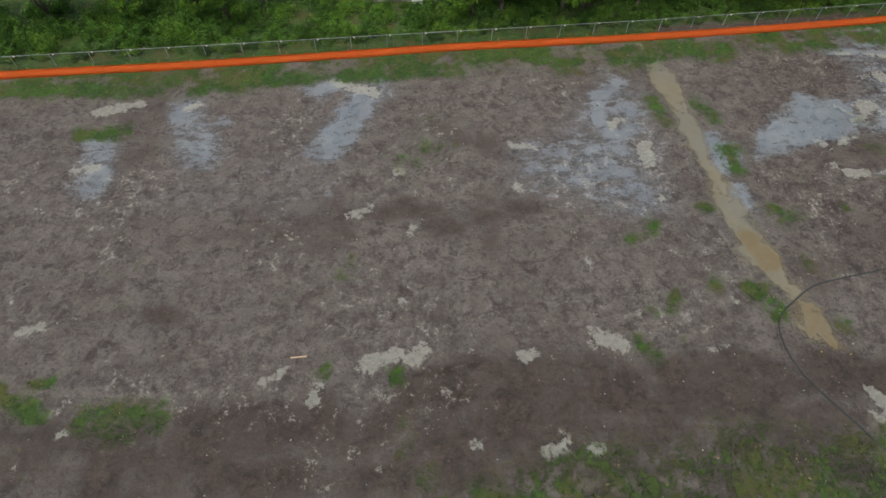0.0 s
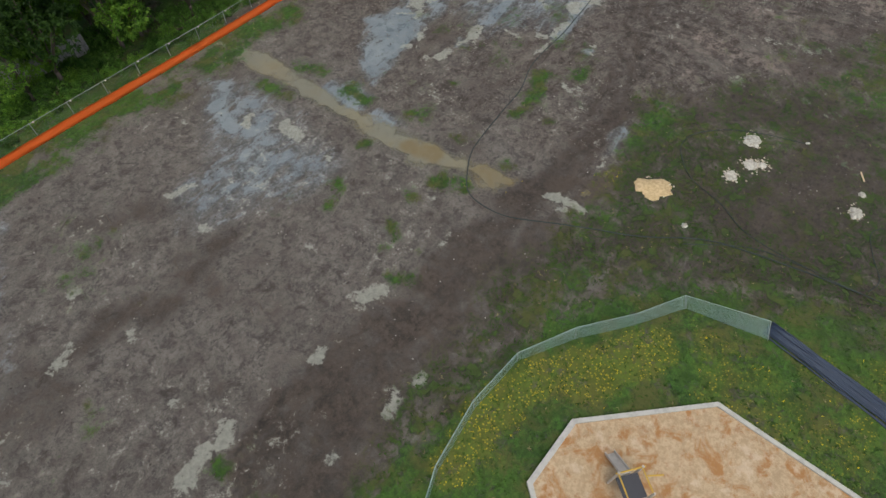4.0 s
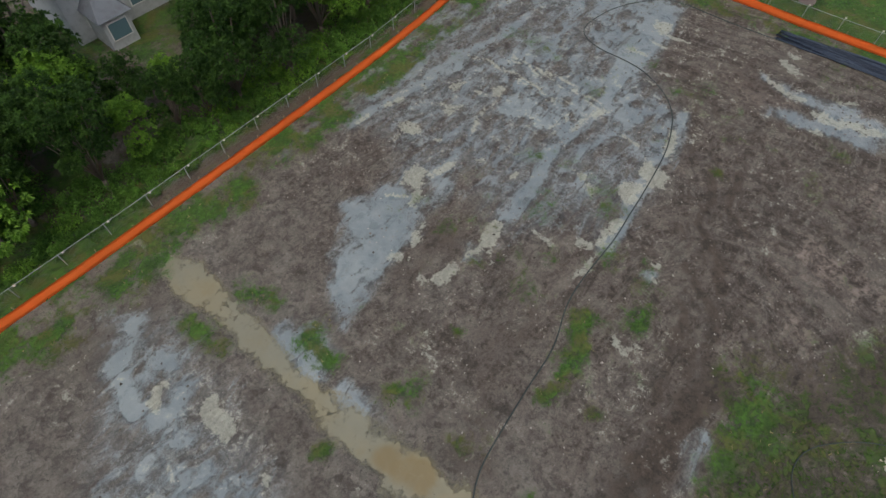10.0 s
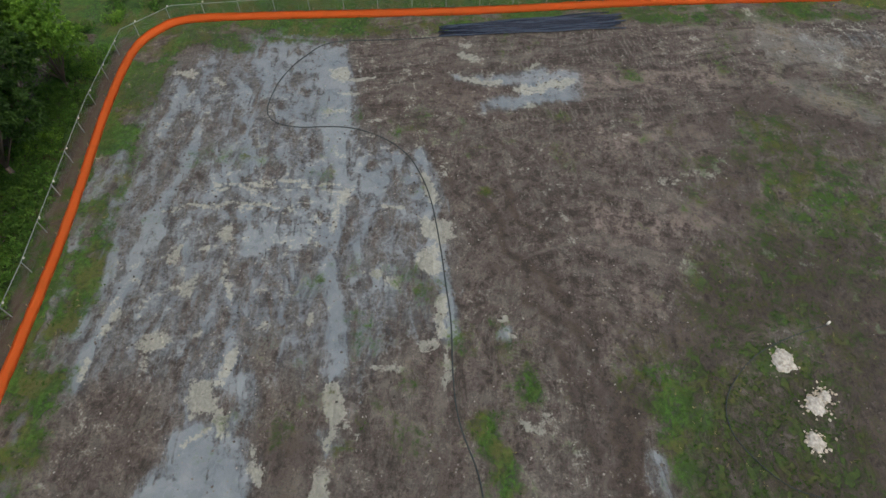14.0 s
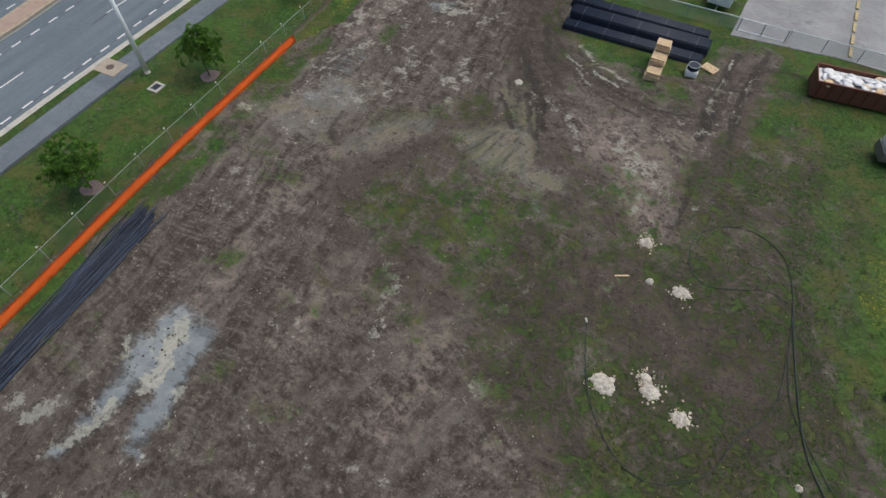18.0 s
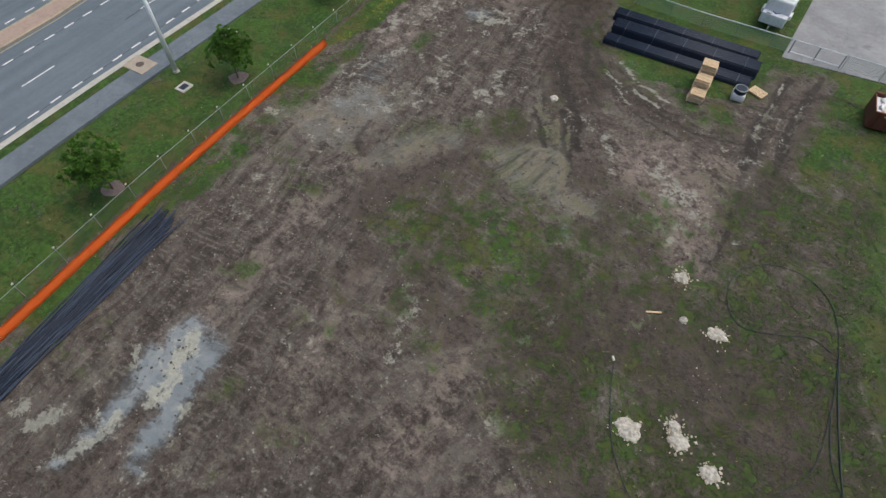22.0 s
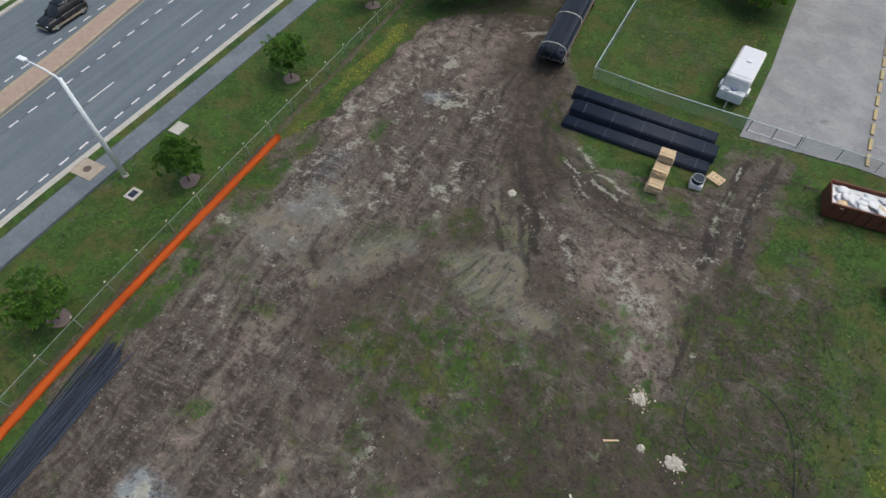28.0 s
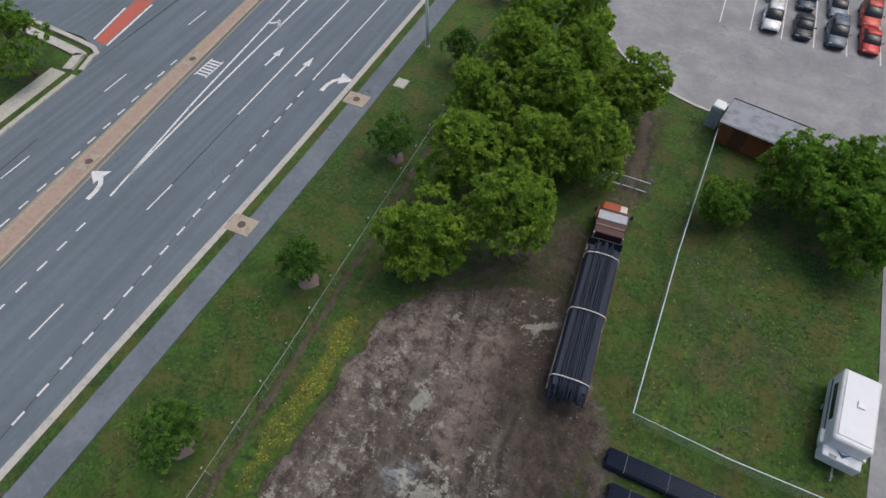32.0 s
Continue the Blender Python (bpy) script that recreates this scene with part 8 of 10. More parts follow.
def car(x, y, deg, colour, label, kind="saloon", name="car", group="parked cars", trim=None):
    """A car with its nose along its own x."""
    key = tuple(colour)
    if key not in CAR_PAINTS:
        CAR_PAINTS[key] = plain("car_paint", colour, 0.28, 0.15, 0.1, spec=0.6)
    paint = CAR_PAINTS[key]
    t = thing(name, spin(x, y, 0, deg), label, "car", group)
    suv = kind != "saloon"
    L, W, H, B = (4.9, 0.95, 1.78, 1.05) if suv else (4.6, 0.9, 1.45, 0.9)
    z0 = 0.32 if suv else 0.24
    h = L / 2
    part("body", shell([(-h, W * 0.86, W * 0.8, z0 + 0.12, B - 0.08), (-h + 0.18, W * 0.97, W * 0.92, z0, B), (-0.9, W, W * 0.95, z0, B), (0.75, W, W * 0.95, z0, B), (h - 0.5, W * 0.97, W * 0.88, z0, B - 0.1), (h - 0.1, W * 0.88, W * 0.78, z0 + 0.05, B - 0.26), (h, W * 0.8, W * 0.7, z0 + 0.14, B - 0.36)]), paint, t, "", True)
    rear = -h + (0.12 if suv else 0.75)
    part("window_band", shell([(rear, W * 0.86, W * 0.8, B - 0.02, B + 0.05), (rear + (0.3 if suv else 0.65), W * 0.88, W * 0.74, B - 0.02, H - 0.06), (0.2, W * 0.88, W * 0.74, B - 0.02, H - 0.05), (1.15, W * 0.9, W * 0.82, B - 0.04, B + 0.03)]), GLASS, t, "dark tinted glass", True)
    roof = part("roof", shell([(rear + (0.32 if suv else 0.72), W * 0.74, W * 0.7, H - 0.1, H - 0.01), (-0.4, W * 0.76, W * 0.7, H - 0.1, H + 0.02), (0.22, W * 0.74, W * 0.68, H - 0.1, H - 0.01)]), paint, t, "", True)
    if suv:
        for s in (-1, 1):
            part("roof_rail", rod(bmesh.new(), (rear + 0.4, s * W * 0.66, H + 0.05), (0.1, s * W * 0.66, H + 0.05), 0.02, None, 6), STEEL, t)
    for s in (-1, 1):
        part("headlight", boxed(h - 0.16, s * W * 0.62, B - 0.33, 0.16, 0.34, 0.15, 0.03), WHITE_PAINT, t, "clear headlight lens")
        part("tail_light", boxed(-h + 0.05, s * W * 0.7, B - 0.16, 0.1, 0.24, 0.2, 0.03), RED_PAVE, t, "red tail light")
        part("mirror", boxed(0.75, s * (W + 0.09), B + 0.06, 0.14, 0.2, 0.13, 0.03), paint, t)
        for wx_ in (-h + 0.85, h - 0.9):
            wheel(t, wx_, s * (W - 0.1), 0.36 if suv else 0.32)
        if trim:
            part("sill_trim", boxed(0, s * (W + 0.005), z0 + 0.1, L * 0.86, 0.03, 0.2, 0.01), trim, t, "tan lower body trim")
    part("bumper", boxed(h - 0.03, 0, z0 + 0.16, 0.14, W * 1.5, 0.2, 0.05), trim or BLACK_PIPE, t)
    part("number_plate", boxed(-h - 0.01, 0, z0 + 0.35, 0.03, 0.32, 0.15), STRAP, t, "pale plain plate")
    return t


ROAD_DEG = math.degrees(math.atan2(ROAD_D[1], ROAD_D[0]))
car(*rd(12.6, 16.9), ROAD_DEG + 180, (0.012, 0.014, 0.018), "black SUV with tan lower trim on the road", "suv", "suv", "cars on the road", plain("tan_trim", (0.4, 0.33, 0.25), 0.6))
car(*rd(-13.9, 3.2), ROAD_DEG, (0.03, 0.085, 0.16), "dark blue estate car driving on the road", "suv", "estate_car", "cars on the road")
LOT_DEG = ROAD_DEG
PARKED = [((0, 0), (0.75, 0.76, 0.78), "suv", "white SUV parked in a marked bay"), ((1, 0), (0.02, 0.025, 0.03), "saloon", "black saloon parked in a marked bay"),
          ((2, 0), (0.13, 0.16, 0.2), "suv", "slate grey SUV parked in a marked bay"), ((3, 0.3), (0.5, 0.03, 0.025), "saloon", "red saloon parked in a marked bay"),
          ((1, 6.0), (0.05, 0.07, 0.1), "saloon", "dark blue saloon parked in a marked bay"), ((2, 5.9), (0.25, 0.3, 0.33), "saloon", "grey saloon parked in a marked bay"),
          ((3, 5.4), (0.55, 0.08, 0.05), "suv", "red SUV parked in a marked bay"), ((0, 6.2), (0.5, 0.5, 0.52), "saloon", "silver saloon parked in a marked bay"),
          ((4, 0.2), (0.6, 0.6, 0.58), "saloon", "pale saloon parked in a marked bay")]
for (bay, back), colour, kind, label in PARKED:
    x, y = 58.4 - 3.22 * bay + 0.14 * (2.4 + back), -80.4 - 0.3 * bay - (2.4 + back)
    car(x, y, LOT_DEG + 180, colour, label, kind)


def lorry():
    t = thing("flatbed_lorry", spin(59.5, -31.3, 0, math.degrees(math.atan2(-11.75, 2.4))), "orange-red flatbed lorry carrying long black pipes", "lorry")
    deck = part("flatbed", boxed(6.4, 0, 1.1, 12.2, 2.5, 0.2, 0.03), STEEL, t, "dull steel flatbed deck")
    for s in (-1, 1):
        part("side_rail", boxed(6.4, s * 1.27, 1.12, 12.2, 0.06, 0.16, 0.01), RUST, deck)
        part("chassis_beam", boxed(7.5, s * 0.45, 0.85, 13.5, 0.12, 0.3), BLACK_PIPE, t)
        for x in (1.6, 2.9, 11.9, 13.2):
            wheel(t, x, s * 1.0, 0.5, 0.5)
        wheel(t, 15.7, s * 1.05, 0.5, 0.32)
    part("headboard", boxed(12.45, 0, 1.6, 0.08, 2.4, 0.9, 0.02), BLACK_PIPE, t)
    maroon = plain("maroon_cab_paint", (0.07, 0.028, 0.026), 0.5)
    part("sleeper", boxed(13.3, 0, 1.55, 0.8, 2.2, 1.4, 0.1), maroon, t, "dark maroon cab back")
    part("cab", boxed(14.5, 0, 1.5, 1.55, 2.3, 1.5, 0.08), maroon, t, "dark maroon cab")
    part("roof_panel", boxed(14.6, 0, 2.28, 0.85, 2.15, 0.1, 0.04), plain("pale_grey_roof_panel", (0.42, 0.44, 0.48), 0.5), t, "pale grey roof panel")
    part("roof_panel", boxed(13.62, 0, 2.27, 0.2, 2.1, 0.08, 0.03), plain("brown_roof_panel", (0.16, 0.1, 0.08), 0.5), t, "dull brown roof panel")
    part("windscreen", boxed(15.28, 0, 1.95, 0.16, 2.1, 0.5, 0.03), GLASS, t, "dark windscreen")
    part("hood", shell([(15.3, 1.12, 1.05, 0.8, 2.0), (15.9, 1.08, 1.0, 0.8, 1.95), (16.4, 1.02, 0.92, 0.8, 1.85)]), CAB_RED, t, "orange-red bonnet")
    part("bonnet_patch", boxed(15.9, -0.68, 1.97, 0.62, 0.5, 0.05, 0.01), STRAP, t, "pale patch on the bonnet")
    part("front_bumper", boxed(16.45, 0, 0.65, 0.15, 2.3, 0.35, 0.05), GALV, t)
    for s in (-1, 1):
        part("mirror", boxed(15.1, s * 1.35, 2.2, 0.1, 0.18, 0.45, 0.03), BLACK_PIPE, t)
        part("exhaust_stack", rod(bmesh.new(), (12.75, s * 1.0, 0.9), (12.62, s * 1.05, 2.5), 0.06, None, 8), GALV, t)
        part("front_wing", boxed(15.7, s * 1.08, 1.15, 1.2, 0.35, 0.2, 0.08), CAB_RED, t)
    return t


def pipe_load():
    m = spin(59.5, -31.3, 0, math.degrees(math.atan2(-11.75, 2.4)))
    t = thing("pipe_load", m, "strapped load of long black pipes on the flatbed", "pipe load")
    g = random.Random(9)
    base = None
    r = 0.055
    for lay in range(6):
        n = [20, 20, 20, 18, 15, 11][lay]
        for k in range(n):
            if 0 < k < n - 1 and lay < 3:
                if k % 4:
                    continue
            if base is None:
                base = part("pipe", tube(bmesh.new(), [(x, 0.02 * math.sin(x), 0.015 * math.sin(1.3 * x)) for x in np.linspace(0, 12.0, 10)], r, 7), BLACK_SOFT, t, "", True)
                ob = base
            else:
                ob = new("pipe", base.data)
                ob.parent = t
            y = (k - (n - 1) / 2) * (2.36 / 20)
            ob.matrix_local = pose(g.uniform(-0.55, 0.2), y + g.uniform(-0.03, 0.03), 1.22 + r + lay * 0.2 + g.uniform(-0.02, 0.03), g.uniform(0, 360), g.uniform(-0.15, 0.15), g.uniform(-0.5, 0.5))
    core = part("pipe_core", boxed(6.0, 0, 1.7, 11.4, 2.1, 0.9, 0.1), BLACK_SOFT, t)
    for x in (1.0, 6.1, 11.0):
        pts = [(x, -1.24, 1.15), (x, -1.26, 1.7), (x - 0.05, -1.1, 2.12), (x - 0.1, -0.55, 2.38), (x - 0.12, 0, 2.44), (x - 0.1, 0.55, 2.38), (x - 0.05, 1.1, 2.12), (x, 1.26, 1.7), (x, 1.24, 1.15)]
        part("strap", tube(bmesh.new(), pts, 0.045, 6), STRAP, t, "pale load strap")
    return t


lorry()
pipe_load()


def pallet():
    bm_top = boxed(0, 0, 0, 0.095, 1.0, 0.02)
    t = thing("pallet", Matrix(), "pale wooden pallet of nailed boards", "pallet", "wooden pallets")
    board = None
    for z in (0.012, 0.13):
        for k in range(9 if z > 0.1 else 4):
            x = -0.55 + 1.1 * k / (8 if z > 0.1 else 3)
            if board is None:
                board = part("board", bm_top, TIMBER, t)
                ob = board
            else:
                ob = new("board", board.data)
                ob.parent = t
            ob.matrix_local = pose(x, 0, z)
    for y in (-0.45, 0, 0.45):
        part("bearer", boxed(0, y, 0.07, 1.2, 0.08, 0.09), TIMBER, t)
    return t


pal = pallet()
g = random.Random(31)
pal.matrix_world = pose(42.08, -27.37, 0.02, 3, -2, -14)
for n, x, y, turn in ((13, 46.00, -25.80, 10), (9, 45.84, -24.59, 6), (5, 45.7, -23.5, 9)):
    for k in range(n):
        copy_thing(pal, pose(x + g.uniform(-0.07, 0.07), y + g.uniform(-0.05, 0.05), 0.02 + 0.147 * k, 0, 0, turn + g.uniform(-4, 4)) @ Matrix.Diagonal((0.92, 0.94, 1, 1)))


def tank():
    t = thing("bulk_bag_drum", spin(43.15, -25.76, 0, 12), "white bulk bag with a dark round drum on top", "drum")
    part("bag", boxed(0, 0, 0.3, 1.0, 0.95, 0.6, 0.12), WHITE_PAINT, t, "white woven bag", True)
    part("drum", rod(bmesh.new(), (0, 0, 0.58), (0, 0, 0.95), 0.46, 0.44, 22), BLACK_PIPE, t, "blue-black round drum")
    bm = bmesh.new()
    tube(bm, [(0.46 * math.cos(a), 0.46 * math.sin(a), 0.95) for a in np.linspace(0, 6.283, 24)], 0.04, 6)
    part("drum_rim", bm, GALV, t, "pale drum rim", True)


tank()


def white_trailer():
    t = thing("white_trailer", spin(44.55, -39.4, 0, 92), "white box trailer with rounded roof parked on grass", "trailer")
    part("body", boxed(-0.1, 0, 1.45, 5.0, 2.15, 2.0, 0.22), WHITE_PAINT, t, "white panelled body", True)
    part("roof", boxed(-0.2, 0, 2.47, 4.5, 1.8, 0.06, 0.03), plain("silver_grey_roof", (0.72, 0.74, 0.78), 0.35, 0, 0.06), t, "silver grey roof panel")
    part("roof_vent", boxed(-0.35, 0.05, 2.54, 0.42, 0.42, 0.1, 0.02), WHITE_PAINT, t, "white square roof vent")
    part("front_panel", boxed(2.75, 0, 0.95, 0.7, 2.1, 0.9, 0.1), plain("pale_grey_front", (0.74, 0.77, 0.8), 0.5), t, "pale grey front locker")
    for s in (-1, 1):
        part("side_wing", boxed(1.9, s * 1.16, 1.15, 0.9, 0.2, 0.35, 0.05), WHITE_PAINT, t, "folded white side flap")
        part("side_window", boxed(-0.4, s * 1.08, 1.75, 2.6, 0.03, 0.45, 0.01), GLASS, t, "dark side window strip")
        part("blue_stripe", boxed(-0.2, s * 1.082, 1.2, 4.2, 0.02, 0.14), plain("blue_stripe", (0.03, 0.06, 0.2), 0.5), t)
        wheel(t, -0.6, s * 0.95, 0.36, 0.22)
    bm = bmesh.new()
    prism(bm, [(2.45, -0.35), (2.85, -0.02), (2.45, 0.4), (2.6, 0.0)], 0, 0.012)
    part("emblem", bm, plain("blue_emblem", (0.05, 0.08, 0.22), 0.5), t, "plain blue emblem shape").matrix_local = pose(0.0, 0, 1.41)
    part("number_patch", boxed(2.95, -0.5, 1.41, 0.2, 0.4, 0.012), STEEL, t, "grey plain plate")
    part("tow_bar", rod(bmesh.new(), (2.9, 0, 0.5), (4.0, 0, 0.45), 0.06), STEEL, t)
    part("jockey_wheel", rod(bmesh.new(), (3.7, 0, 0.0), (3.7, 0, 0.6), 0.05), STEEL, t)
    for x in (-1.8, 1.8):
        part("corner_leg", rod(bmesh.new(), (x, 0.9, 0.0), (x, 0.9, 0.5), 0.04), STEEL, t)
    part("orange_cover", boxed(-2.75, -0.4, 1.6, 0.25, 0.5, 0.3, 0.06), ORANGE, t, "small orange cover")


white_trailer()


def skip_container():
    a = math.degrees(math.atan2(-0.23, -0.97))
    t = thing("roll_off_skip", spin(34.6, -29.6, 0, a), "rust-red steel roll-off skip full of white waste", "skip")
    L, W, H = 6.7, 2.4, 1.4
    part("floor", boxed(L / 2, 0, 0.2, L, W, 0.12), RUST, t)
    for s in (-1, 1):
        part("side_wall", boxed(L / 2, s * W / 2, H / 2 + 0.15, L, 0.07, H, 0.01), RUST, t)
        part("top_rail", boxed(L / 2, s * (W / 2 + 0.02), H + 0.17, L + 0.1, 0.14, 0.1, 0.02), RUST, t)
        for k in range(8):
            part("side_rib", boxed(0.4 + k * 0.84, s * (W / 2 + 0.08), H / 2 + 0.15, 0.1, 0.1, H * 0.95), RUST, t)
        for x in (0.5, L - 0.5):
            part("roller", rod(bmesh.new(), (x, s * 0.8, 0.13), (x, s * 1.0, 0.13), 0.13, None, 12), STEEL, t)
    for x in (0, L):
        part("end_wall", boxed(x, 0, H / 2 + 0.15, 0.07, W, H), RUST, t)
    g = random.Random(8)
    for k in range(7):
        part("letter_bar", boxed(1.0 + 0.62 * k, W / 2 + 0.137, 0.85, 0.34, 0.012, 0.36), STRAP, t, "worn pale painted bar").matrix_local = pose(0, 0, 0)
    w = thing("skip_waste", spin(34.6, -29.6, 0, a), "white bags and broken boards heaped in the skip", "waste")
    for k in range(46):
        s = g.uniform(0.35, 0.8)
        bm = bmesh.new()
        bmesh.ops.create_icosphere(bm, subdivisions=2, radius=0.5)
        for v in bm.verts:
            v.co *= 1 + 0.35 * (noise.noise(v.co * 2.6 + Vector((k, 0, 0))))
        bmesh.ops.scale(bm, vec=(s * 1.4, s * 1.1, s * 0.35), verts=bm.verts)
        ob = part("waste_bag", bm, WHITE_PAINT if k % 7 else TIMBER, w, "", True)
        ob.matrix_local = pose(g.uniform(0.5, L - 0.5), g.uniform(-0.8, 0.8), H - 0.02 + g.uniform(-0.1, 0.14), g.uniform(-20, 20), g.uniform(-20, 20), g.uniform(0, 360))
    part("waste_fill", boxed(L / 2, 0, 0.75, L - 0.2, W - 0.2, 1.1), WHITE_PAINT, w)


skip_container()


def utility_trailer():
    t = thing("utility_trailer", spin(27.6, -24.4, 0, 200), "small grey covered utility trailer on grass", "trailer")
    part("box", boxed(0, 0, 0.85, 2.6, 1.7, 0.75, 0.05), STEEL, t)
    part("cover", boxed(-0.1, 0, 1.5, 2.2, 1.6, 0.6, 0.15), WHITE_PAINT, t, "white rounded cover", True)
    for s in (-1, 1):
        wheel(t, -0.1, s * 0.95, 0.32)
        part("mudguard", boxed(-0.1, s * 0.97, 0.72, 0.9, 0.28, 0.06, 0.02), BLACK_PIPE, t)
    part("tow_bar", rod(bmesh.new(), (1.2, 0, 0.5), (2.2, 0, 0.42), 0.05), STEEL, t)


utility_trailer()


# ---- lawn fence, gates, parking ----
LAWN_A = [(58.6, -61.0), (57.2, -46.0), (55.6, -32.75)]
LAWN_B = [(55.6, -32.75), (49.8, -33.15), (42.0, -34.2)]
LAWN_C = [(37.7, -34.75), (35.8, -35.0), (24, -36.6), (-6, -40)]
chain_fence([LAWN_A[0], LAWN_A[1], LAWN_A[2], LAWN_B[1], LAWN_B[2]], "grey chain-link fence with pale rail round the trailer lawn", 2.9, 1.25, caps=False, mesh=LAWN_MESH, rail=PALE_GALV, rail_r=0.04)
chain_fence(LAWN_C, "grey chain-link fence across the parking entrance", 2.9, 1.25, caps=False, skip=-5, mesh=LAWN_MESH, rail=PALE_GALV, rail_r=0.035)


def gate(x, y, deg, width, label, h=1.2):
    t = thing("metal_gate", spin(x, y, 0, deg), label, "gate", "metal gates")
    for z in (0.15, h):
        part("rail", rod(bmesh.new(), (0, 0, z), (width, 0, z), 0.035, None, 7), POLE_GREY, t)
    for k in range(3):
        part("upright", rod(bmesh.new(), (width * k / 2, 0, 0), (width * k / 2, 0, h), 0.05, None, 8), GALV, t)
    part("wire_mesh", wire_sheet([(0, 0), (width, 0)], h, 0.15), CHAIN_MESH, t)
    return t


gate(65.2, -51.0, 188, 1.75, "open grey metal field gate behind the lorry")
gate(63.4, -51.3, 187, 2.1, "grey metal field gate behind the lorry")
gate(41.85, -34.25, 187.2, 4.0, "closed grey steel gate at the parking entrance", 1.22)

lot = mesh_object("parking_lot", prism(bmesh.new(), LOT_EDGE, -0.3, 0.0), LOT)
tagged(lot, "worn grey asphalt parking lot", "parking lot", kind="structure")
kerb_line = spline([(44.2, -60.2), (51.5, -64.4), (59.9, -64.6), (62.1, -64.8), (65.2, -65.7), (69.3, -67.9), (72.9, -71.4), (75.6, -76.3), (77, -84), (77.5, -108)], 0.8)
tagged(mesh_object("kerb_3", strip(bmesh.new(), offset_line(kerb_line, 0.16), offset_line(kerb_line, -0.14), -0.2, 0.13), CONCRETE), "curved pale concrete kerb of the parking lot", "kerb", kind="structure")
for k in range(9):
    x0, y0 = 63.4 - 3.2 * k, -79.9 - 0.2 * k
    ob = mesh_object("bay_line", boxed(0, 0, 0.004, 10.8, 0.12, 0.006), WHITE_LINE)
    ob.matrix_world = spin(x0 + 0.77, y0 - 5.4, 0.001, LOT_DEG)
    tagged(ob, "white painted parking bay line", "road marking", "bay lines", "structure")
for k in range(14):
    ob = mesh_object("yellow_bumper_block", boxed(0, 0, 0.07, 1.5, 0.28, 0.14, 0.03), plain("worn_yellow_paint", (0.5, 0.4, 0.22), 0.85)) if k == 0 else new("yellow_bumper_block", bpy.data.objects["yellow_bumper_block"].data)
    ob.matrix_world = spin(32.7 + 0.11 * 2.05 * k, -36.6 - 2.05 * k, 0, 96)
    tagged(ob, "worn yellow concrete parking block", "parking block", "parking blocks")


def shed():
    t = thing("storage_shed", spin(55.2, -62.1, 0, -4), "rusty brown shed with weathered grey roof", "shed")
    W, D, H = 6.4, 3.0, 2.3
    part("wall", boxed(0, 0, H / 2, W, D, H), SHED_WALL, t)
    for k in range(15):
        part("siding_board", boxed(-W / 2 + 0.2 + k * 0.43, D / 2 + 0.012, H / 2, 0.39, 0.03, H - 0.1), SHED_WALL, t)
    roof = part("roof", boxed(0, 0, H + 0.12, W + 0.5, D + 0.5, 0.1, 0.02, pose(0, 0, 0, -3, 0, 0)), ROOF_GREY, t, "weathered grey metal roof")
    for k in range(10):
        part("roof_seam", boxed(-W / 2 + 0.1 + k * 0.69, 0, H + 0.19, 0.04, D + 0.45, 0.04, 0, pose(0, 0, 0, -3, 0, 0)), ROOF_GREY, roof)
    for y in (-1, 1):
        part("fascia", boxed(0, y * (D / 2 + 0.27), H + 0.07 - 0.08 * y, W + 0.54, 0.05, 0.2), TAR, t, "dark fascia board")
    part("fascia", boxed(W / 2 + 0.27, 0, H + 0.08, 0.05, D + 0.5, 0.2), TAR, t, "dark fascia board")
    part("door", boxed(1.5, D / 2 + 0.03, 1.0, 1.2, 0.05, 2.0), RUST, t)
    return t


shed()


def toilet():
    t = thing("portable_toilet", spin(59.3, -62.9, 0, -8), "grey portable toilet with a white domed roof", "toilet")
    part("cabin", boxed(0, 0, 1.05, 1.1, 1.1, 2.1, 0.06), plain("blue_grey_plastic", (0.5, 0.57, 0.62), 0.5), t)
    part("roof", boxed(0, 0, 2.2, 1.15, 1.15, 0.3, 0.14), WHITE_PAINT, t, "white translucent domed roof", True)
    part("door", boxed(0, 0.56, 1.0, 0.75, 0.03, 1.8, 0.01), plain("grey_door_plastic", (0.42, 0.47, 0.52), 0.5), t)
    part("vent_pipe", rod(bmesh.new(), (-0.4, -0.4, 2.2), (-0.4, -0.4, 2.6), 0.05), STEEL, t)


toilet()


def lamp_post(x, y, deg, label="tall pale grey street lamp beside the path"):
    t = thing("street_lamp", spin(x, y, 0.05, deg), label, "street lamp", "street lamps")
    part("base", rod(bmesh.new(), (0, 0, 0), (0, 0, 0.15), 0.28, 0.24, 12), CONCRETE, t)
    part("pole", rod(bmesh.new(), (0, 0, 0.1), (0, 0, 9.3), 0.2, 0.13, 12), POLE_GREY, t, "", True)
    arm = part("arm", tube(bmesh.new(), [(0, 0, 9.0), (0.3, 0, 9.35), (1.2, 0, 9.6), (2.8, 0, 9.75)], 0.07, 8), POLE_GREY, t, "", True)
    part("lamp_head", boxed(3.1, 0, 9.75, 0.75, 0.36, 0.16, 0.05), POLE_GREY, t, "flat grey lamp head", True)
    return t


AWAY = math.degrees(math.atan2(ROAD_N[1], ROAD_N[0]))
lamp_post(*rd(0.0, -3.75), AWAY)
lamp_post(*rd(58.8, -4.4), AWAY)
lamp_post(*rd(-58, -4.0), AWAY)
lamp_post(119.5, -22.5, AWAY + 180)


